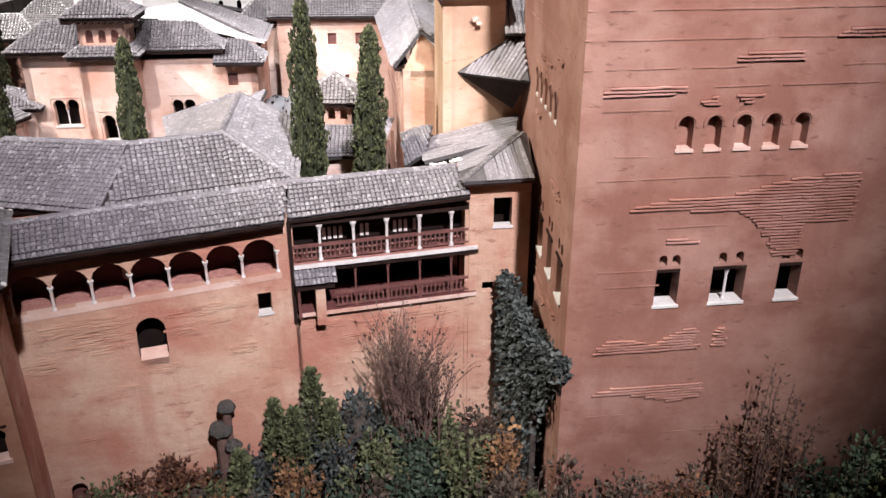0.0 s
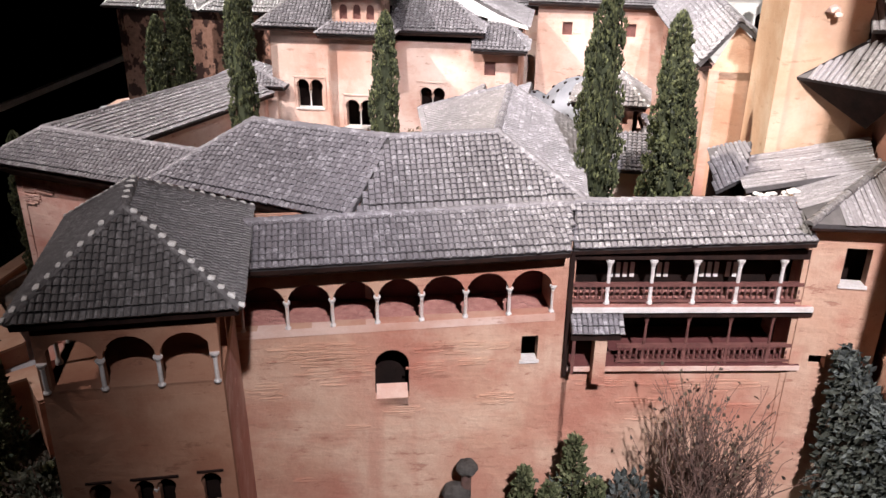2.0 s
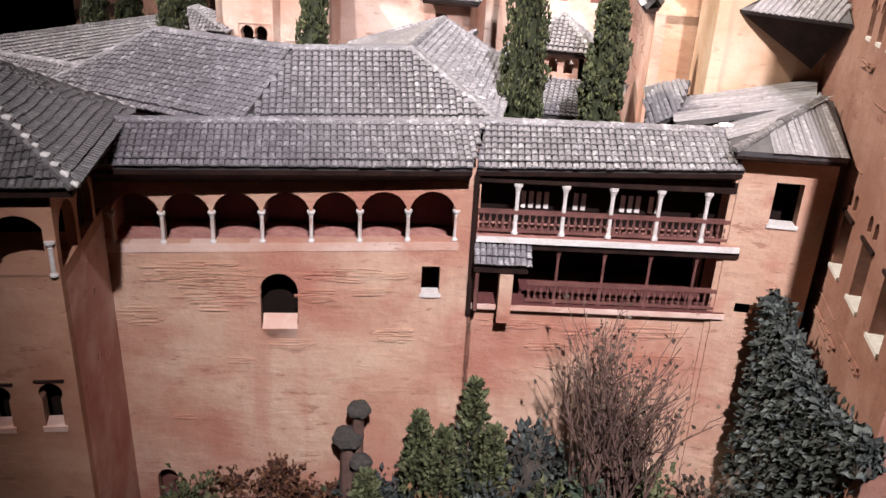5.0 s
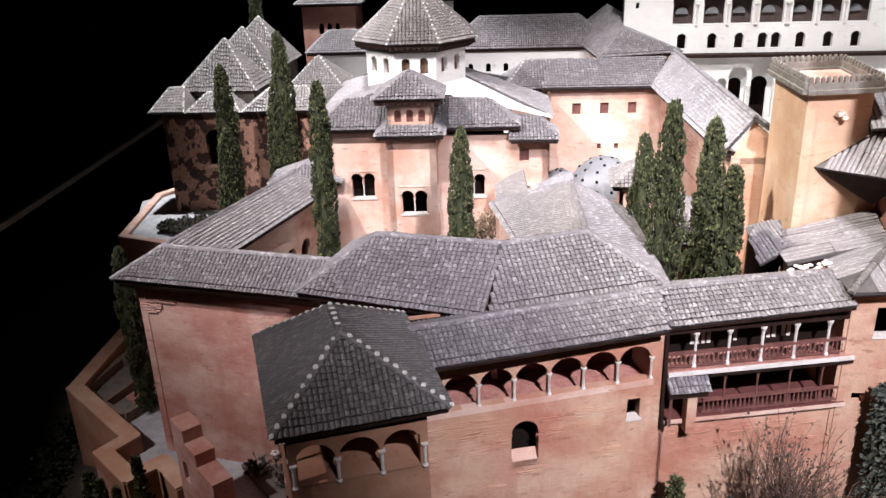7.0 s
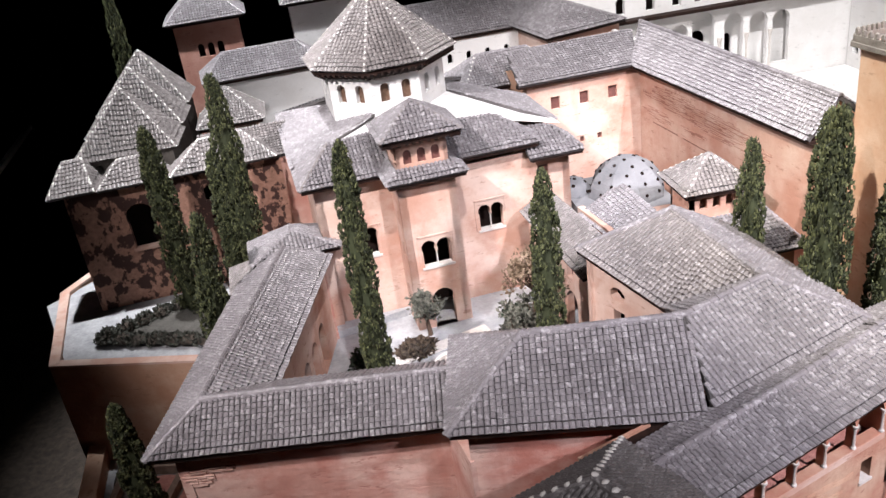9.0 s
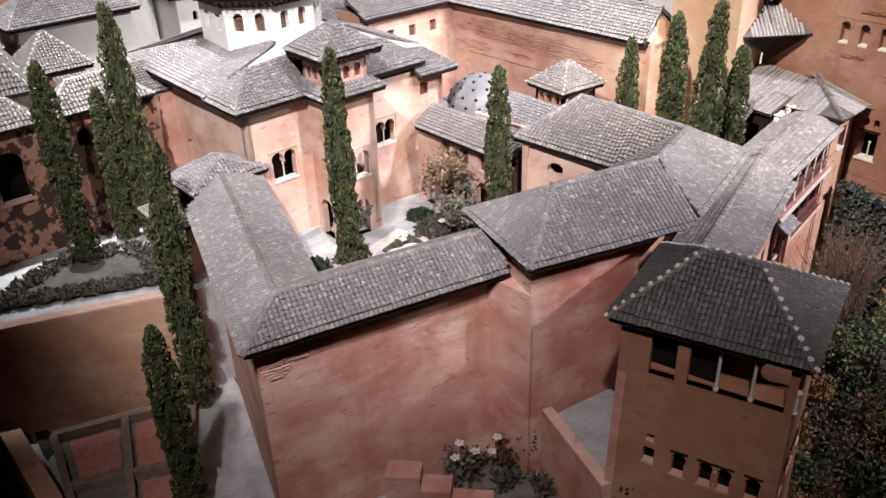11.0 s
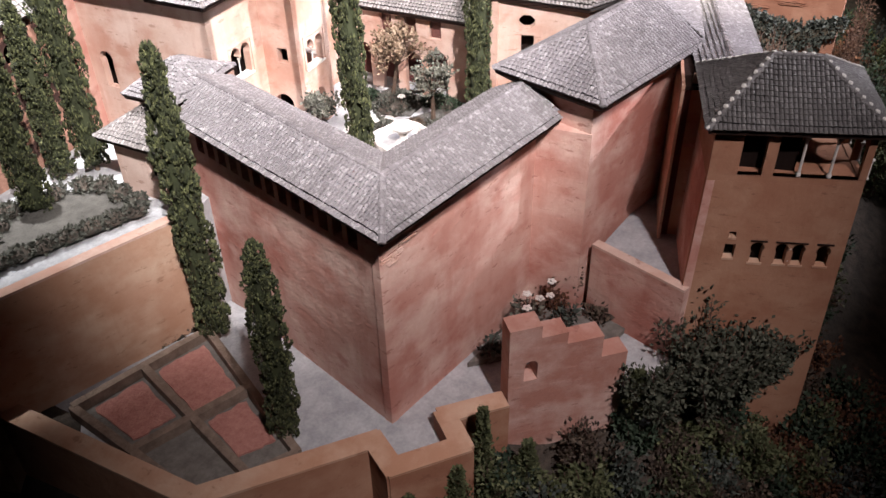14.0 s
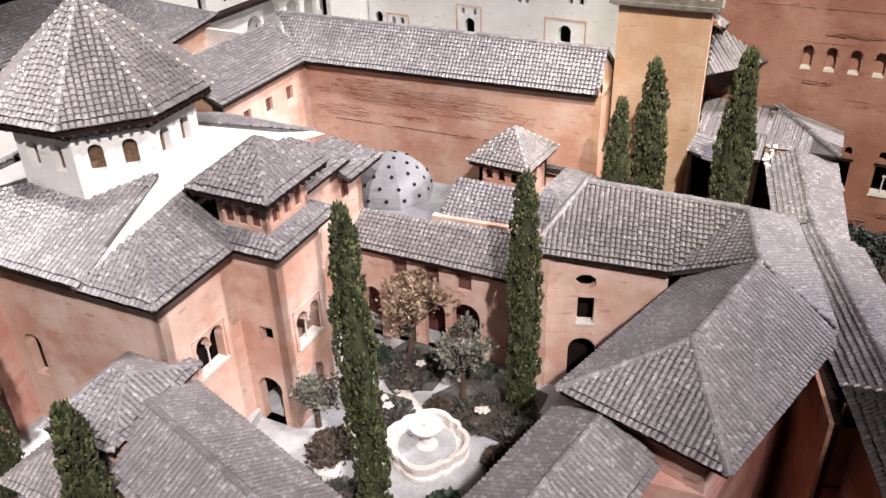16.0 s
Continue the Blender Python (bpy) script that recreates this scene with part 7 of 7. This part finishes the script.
def garden_tree(at, height, crown, mat, label, seed):
    """A small tree: bent trunk, a few limbs and an open crown of leaf clumps."""
    g = np.random.default_rng(seed)
    e = thing("garden_tree", label, "tree", at=at)
    fork = np.array([g.normal(0, 0.004), g.normal(0, 0.004), height * 0.5])
    part("trunk", tube([np.array([0, 0, -0.01]), fork * 0.5 + g.normal(0, 0.002, 3), fork], 0.0045, 0.0028, 7), BARK, e)
    pts, nrm = [], []
    for i in range(14):
        a = 2 * math.pi * i / 14 + g.uniform(-0.3, 0.3)
        tip = fork + np.array([crown * g.uniform(0.35, 1) * math.cos(a), crown * g.uniform(0.35, 1) * math.sin(a), height * g.uniform(0.14, 0.5)])
        part("limb", tube([fork, (fork + tip) / 2 + g.normal(0, 0.004, 3), tip], 0.0016, 0.0006, 5), BARK, e)
        for _ in range(4):
            c = tip + g.normal(0, crown * 0.22, 3)
            for _ in range(22):
                o = g.normal(0, crown * 0.13, 3)
                pts.append(c + o)
                nrm.append(o / (np.linalg.norm(o) + 1e-9) + np.array([0, 0, 0.5]))
    tagged(part("crown", leaf_cloud(pts, 0.0062, 0.7, nrm), mat, e), kind="stuff")
    return e


def rosette(at, r, mat, label):
    e = thing("flower", label, "flower", "flowers in the beds", at=at)
    part("bloom", join(*[lump((r * 0.8 * math.cos(q), r * 0.8 * math.sin(q), 0.004), r * 0.55, 0.6) for q in (0, 1.3, 2.5, 3.8, 5)], lump((0, 0, 0.006), r * 0.6, 0.7)), mat, e)
    part("stalk", tube([(0, 0, -0.012), (0.0005, 0, -0.004), (0, 0, 0.004)], 0.0006, 0.0005, 4), TWIG, e)
    return e


# ---------------------------------------------------------------- garden court
for i, (x, y, rx, ry, rz, turn, mat) in enumerate((
        (-0.470, 1.378, 0.046, 0.036, 0.016, 0.3, SAGE_DARK), (-0.500, 1.250, 0.036, 0.050, 0.013, 0.2, SAGE_DARK), (-0.556, 1.350, 0.030, 0.026, 0.014, 0.8, SAGE_DARK),
        (-0.508, 1.195, 0.034, 0.026, 0.022, 0.1, SAGE_DARK), (-0.640, 1.385, 0.034, 0.026, 0.013, 0.4, DRAB), (-0.715, 1.372, 0.026, 0.022, 0.030, 0.0, IVY),
        (-0.430, 1.310, 0.020, 0.034, 0.015, 0.0, IVY), (-0.520, 1.305, 0.022, 0.016, 0.010, 0.9, DRAB), (-0.690, 1.330, 0.020, 0.030, 0.012, 0.5, SAGE_DARK), (-0.47, 1.435, 0.022, 0.02, 0.012, 0.0, IVY),
        (-0.66, 1.22, 0.03, 0.02, 0.015, 0.2, IVY), (-0.56, 1.20, 0.02, 0.018, 0.012, 0.2, DRAB))):
    mound("garden_hedge", (x, y, ZC), rx, ry, rz, mat, 420, 0.0075, "low grey-green clipped hedge in the garden court", turn, seed=40 + i, group="court hedges")
for poly in ([(-0.476, 1.432), (-0.405, 1.417), (-0.425, 1.338), (-0.489, 1.334), (-0.516, 1.383)], [(-0.499, 1.329), (-0.415, 1.288), (-0.427, 1.199), (-0.531, 1.190), (-0.530, 1.262)],
             [(-0.525, 1.395), (-0.520, 1.345), (-0.575, 1.330), (-0.590, 1.372)]):
    bed = thing("court_bed", "grey soil bed with low hedges in the garden court", "garden bed", group="court beds")
    part("soil", prism(poly, ZC - 0.002, ZC + 0.0035), DUSTBED, bed)
garden_tree((-0.456, 1.395, ZC), 0.128, 0.036, SANDY, "small garden tree with sandy brown foliage", 3)
garden_tree((-0.489, 1.288, ZC), 0.102, 0.026, SAGE, "small garden tree with pale grey foliage", 4)
garden_tree((-0.612, 1.424, ZC), 0.066, 0.024, SAGE, "small grey-green tree beside the hall", 5)
shrub("court_shrub", (-0.555, 1.172, ZC), 0.022, 0.05, SAGE, 220, 0.008, "grey leafed shrub under the cypress", seed=71)
for p in ((-0.558, 1.356, ZC + 0.016), (-0.513, 1.252, ZC + 0.018), (-0.509, 1.247, ZC + 0.017), (-0.545, 1.372, ZC + 0.012), (-0.474, 1.36, ZC + 0.021)):
    rosette(p, 0.0055, MARBLE, "pale pink flower in the garden bed")
for x, y, a, w, h in ((-0.600, 1.385, 0.3, 0.16, 0.022), (-0.535, 1.330, 1.0, 0.12, 0.018)):
    d = Vector((math.cos(a), math.sin(a), 0)) * w / 2
    tagged(part("garden_path", beam((x - d.x, y - d.y, ZC + 0.001), (x + d.x, y + d.y, ZC + 0.0013), h, 0.004), MARBLE), "pale marble garden path", "path", kind="structure")

# ---------------------------------------------------------------- terrace planting
bed = thing("terrace_bed", "dark soil bed edged with a low hedge on the upper terrace", "garden bed")
q = [(-1.155, 1.568), (-0.925, 1.486), (-0.915, 1.600), (-1.015, 1.650)]
part("soil", prism(q, 0.96, 0.974), DUSTBED, bed)
for i in range(4):
    p, r = V(q[i], 0.976), V(q[(i + 1) % 4], 0.976)
    for j in range(max(2, int((r - p).length / 0.03))):
        c = p + (r - p) * ((j + 0.5) / max(2, int((r - p).length / 0.03)))
        mound("bed_hedge", c, 0.019, 0.015, 0.011, SAGE_DARK, 150, 0.0065, "low dark hedge clump", 0.4 * i, seed=100 + 10 * i + j, group="terrace hedge")
p, r = V((-1.135, 1.520), ZT), V((-0.930, 1.440), ZT)
for j in range(9):
    mound("wall_hedge", p + (r - p) * (j / 8), 0.017, 0.013, 0.014, DRAB if j % 3 else IVY, 130, 0.0065, "dusty grey hedge at the foot of the retaining wall", seed=150 + j, group="retaining wall hedge")
bed = thing("wall_bed", "dark soil bed along the wing's wall", "garden bed")
part("soil", prism([(-0.80, 1.045), (-0.74, 0.985), (-0.645, 0.885), (-0.612, 0.88), (-0.615, 0.955), (-0.64, 1.02)], 0.77, 0.789), GREYBED, bed)
for i, (x, y, s, h, mat) in enumerate(((-0.712, 1.008, 0.022, 0.075, SAGE), (-0.690, 1.000, 0.026, 0.06, DRAB), (-0.640, 0.995, 0.026, 0.062, RUST), (-0.615, 0.975, 0.022, 0.07, DRAB), (-0.765, 1.025, 0.018, 0.03, BLUISH), (-0.66, 0.955, 0.03, 0.035, BLUISH), (-0.63, 0.925, 0.025, 0.03, DRAB))):
    shrub("bed_shrub", (x, y, 0.785), s, h, mat, 170, 0.0085, "shrub with dry leaves and pale blooms by the wall", seed=170 + i, group="shrubs by the wing")
for p in ((-0.708, 1.002, 0.862), (-0.690, 0.99, 0.846), (-0.652, 0.99, 0.85), (-0.72, 0.995, 0.848), (-0.665, 0.985, 0.835)):
    rosette(p, 0.0055, MARBLE, "pale rose bloom by the wall")


# ---------------------------------------------------------------- wall grown over with ivy
def ivy_wall():
    b = thing("ivy_wall", "sloping buttress between the towers grown over with dark ivy", "wall")
    top, mid, end = Vector((0.078, 0.966, 1.024)), Vector((0.110, 0.858, 0.988)), Vector((0.128, 0.772, 1.012))
    line = [(top, 0.014), (mid, 0.016), (end, 0.011)]
    g = np.random.default_rng(33)
    pts, nrm = [], []
    for (p, wp), (q, wq) in zip(line, line[1:]):
        d = Vector((q.x - p.x, q.y - p.y, 0)).normalized()
        n = Vector((d.y, -d.x, 0))
        # Buttress body takes the dark soil colour as shade behind the ivy.
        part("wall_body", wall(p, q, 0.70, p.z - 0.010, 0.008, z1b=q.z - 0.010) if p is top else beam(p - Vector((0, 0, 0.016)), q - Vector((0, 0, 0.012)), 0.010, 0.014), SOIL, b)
        for _ in range(3400 if p is top else 1500):
            u = g.uniform(-0.03, 1.03)
            c = p + (q - p) * u
            w = wp + (wq - wp) * u
            down = abs(g.normal(0, 0.11 if p is top else 0.060 * max(0, 1 - u) ** 1.6 + 0.009)) if g.uniform() < 0.75 else 0.0
            side = g.uniform(-1, 1) if down == 0 else (-1 if g.uniform() < 0.65 else 1) * g.uniform(0.4, 1.1)
            o = c - n * (side * w * (0.5 + 1.3 * down) + 0.004) + Vector((0, 0, g.normal(0, 0.004) - down))
            pts.append(tuple(o))
            nrm.append((n.x * (0.3 if down == 0 else 1.0), n.y * (0.3 if down == 0 else 1.0), 0.5 if down == 0 else -0.4))
    tagged(part("ivy", leaf_cloud(pts, 0.0085, 0.8, nrm), BLUISH_DARK, b), kind="stuff")
    return b


ivy_wall()


def topiary(at, label):
    """Mushroom-clipped pads, each on a stout red-brown stem."""
    e = thing("topiary_tree", label, "tree", at=at)
    for x, y, z, r in ((0.006, -0.008, 0.093, 0.0112), (-0.003, -0.012, 0.062, 0.0148), (0.012, -0.018, 0.042, 0.0112)):
        part("stem", tube([(x * 0.6, y, -0.02), (x * 0.8, y, z * 0.5), (x, y, z)], r * 0.62, r * 0.45, 9), TWIG, e, "stout red-brown stem")
        bm = bmesh.new()
        bmesh.ops.create_icosphere(bm, subdivisions=3, radius=1)
        for v in bm.verts:
            k = 1 + 0.16 * noise.noise(v.co * 2.5 + Vector((z * 90, 0, 0))) + 0.12 * noise.noise(v.co * 7)
            v.co = Vector((x + v.co.x * r * k, y + v.co.y * r * k, z + v.co.z * r * k * (0.80 if v.co.z > 0 else 0.45)))
        part("clipped_pad", bm, GREYCAP, e, "grey clipped pad", smooth=True)
    return e


topiary((-0.276, 0.872, 0.800), "topiary tree clipped into grey mushroom pads")

# ---------------------------------------------------------------- hillside planting in front of the walls
for x, y, z, s, h, k in ((-0.050, 0.862, 0.80, 0.06, 0.215, 5), (-0.022, 0.862, 0.80, 0.06, 0.175, 9)):
    bare_bush((x, y, z), s, h, k, "upright brown bush of fine dry twigs")
for x, y, h, k in ((0.360, 0.765, 0.235, 6), (0.390, 0.760, 0.195, 7), (0.330, 0.765, 0.155, 8)):
    shrub("rusty_bush", (x, y, 0.78), 0.023, h, RUSTY, 520, 0.0058, "tall rust-brown bush below the tower", seed=k, stems=12, shape=0.2)


def feathery(at, height, r, seed):
    """A young upright conifer with feathery sprays."""
    g = np.random.default_rng(seed)
    e = thing("young_conifer", "young bright green conifer with feathery sprays", "shrub", "young conifers", at=at)
    part("branch_frame", tube([(0, 0, -0.02), (0, 0.001, height * 0.5), (0, 0, height)], 0.002, 0.0006, 5), TWIG, e)
    pts, nrm = [], []
    for _ in range(1300):
        h = g.uniform(0.05, 1) ** 0.8
        a = g.uniform(0, 6.28)
        rr = r * (1 - h) ** 0.7 * g.uniform(0.2, 1.0) * (0.78 + 0.30 * math.sin(5 * a + 21 * h)) + 0.002
        pts.append((rr * math.cos(a), rr * math.sin(a), height * h))
        nrm.append((math.cos(a) * 0.8, math.sin(a) * 0.8, 1.0))
    tagged(part("foliage", leaf_cloud(pts, 0.0068, 0.5, nrm), GREEN, e), kind="stuff")
    return e


for i, (x, y, z, h, r) in enumerate(((-0.165, 0.885, 0.79, 0.145, 0.030), (-0.212, 0.870, 0.79, 0.108, 0.022), (-0.185, 0.85, 0.78, 0.12, 0.03), (-0.14, 0.86, 0.785, 0.12, 0.028), (-0.25, 0.83, 0.775, 0.075, 0.022), (0.42, 0.70, 0.76, 0.13, 0.035), (0.10, 0.73, 0.75, 0.12, 0.025),
                                       (-0.918, 0.955, 0.705, 0.150, 0.014), (-0.985, 1.02, 0.70, 0.07, 0.022), (-0.74, 0.82, 0.76, 0.07, 0.025), (-1.02, 1.00, 0.68, 0.09, 0.016), (-0.965, 0.965, 0.69, 0.10, 0.020), (-0.89, 0.905, 0.71, 0.085, 0.022), (-1.08, 1.06, 0.66, 0.075, 0.018))):
    feathery((x, y, z), h, r, 200 + i)
mound("hillside_shrub", (-0.108, 0.885, 0.79), 0.032, 0.028, 0.11, BLUISH_DARK, 700, 0.009, "dense slate-green shrub under the balcony", category="shrub", seed=61)

KINDS = (("leafy_shrub", GREEN, "fresh green shrub on the hillside", 0.0095), ("leafy_shrub", IVY, "dark green shrub on the hillside", 0.0105), ("leafy_shrub", BLUISH, "blue-green shrub on the hillside", 0.009),
         ("dry_shrub", DRAB, "dry brown shrub on the hillside", 0.009), ("dry_shrub", RUST, "rust-red shrub on the hillside", 0.0085), ("leafy_shrub", BLUISH_DARK, "slate-dark shrub on the hillside", 0.010), ("dry_shrub", STRAW, "dry ochre shrub on the hillside", 0.009))
g = np.random.default_rng(21)


def plant_zone(x0, x1, edge, rows, step, tall, weights, seed):
    """Shrubs in rows down the slope from a line of the plan; edge gives the line's y at x."""
    k = seed
    for x in np.arange(x0, x1, step):
        for row in range(rows):
            xx = x + g.normal(0, step * 0.3)
            yy = edge(xx) - row * step * 0.95 + g.normal(0, step * 0.25)
            nm, mat, lab, leaf = KINDS[int(g.choice(7, p=weights))]
            h = (tall(xx) if callable(tall) else tall) * g.uniform(0.65, 1.15)
            if abs(xx + 0.278) < 0.035 and yy > 0.80:
                h *= 0.45
            shrub(nm, (xx, yy, ground_height(xx, yy) - 0.004), step * g.uniform(0.7, 1.05), h, mat, 1150, leaf * 0.80, lab, seed=k, group="hillside shrubs", stems=14)
            k += 1


plant_zone(-0.40, 0.10, lambda x: 0.845 + 0.10 * (x + 0.4), 5, 0.046, lambda x: 0.066 if x < -0.235 else 0.112, [0.18, 0.14, 0.05, 0.23, 0.15, 0.07, 0.18], 300)
plant_zone(0.15, 0.62, lambda x: 0.745 + 0.1 * (x - 0.15), 4, 0.048, 0.160, [0.18, 0.24, 0.06, 0.34, 0.10, 0.08, 0.0], 500)
plant_zone(-1.02, -0.60, lambda x: 0.935 - (x + 0.92) * 0.72, 7, 0.045, 0.085, [0.30, 0.16, 0.20, 0.20, 0.12, 0.02, 0.0], 700)
plant_zone(-0.60, -0.40, lambda x: 0.60 + (x + 0.6) * 0.5, 5, 0.050, 0.080, [0.16, 0.22, 0.04, 0.28, 0.16, 0.04, 0.10], 900)
plant_zone(-1.36, -1.20, lambda x: 1.30, 7, 0.055, 0.07, [0.1, 0.4, 0.1, 0.2, 0.1, 0.1, 0.0], 1100)
for x, y, s, h, k in ((-0.640, 0.775, 0.050, 0.150, 1), (-0.690, 0.775, 0.045, 0.115, 2), (-0.60, 0.735, 0.045, 0.12, 3), (-0.735, 0.80, 0.04, 0.09, 4), (-0.625, 0.705, 0.045, 0.11, 5), (-0.585, 0.675, 0.045, 0.09, 6), (-0.66, 0.715, 0.045, 0.12, 7), (-0.69, 0.735, 0.04, 0.10, 8)):
    shrub("leafy_shrub", (x, y, 0.755), s, h, DARKLEAF, 1500, 0.0074, "tall dark shrub beside the pavilion", seed=1300 + k, stems=12)

# a pale barrier rail far off in the dark room
rail = thing("barrier_rail", "thin pale rail far behind the model", "rail")
part("post", beam((-1.80, 3.38, 0.0), (-1.80, 3.38, 0.90), 0.03, 0.03, (1, 0, 0)), ROOM, rail)
part("rail_bar", beam((-1.60, 1.0, 0.90), (-1.795, 3.36, 0.91), 0.016, 0.016), MARBLE, rail)
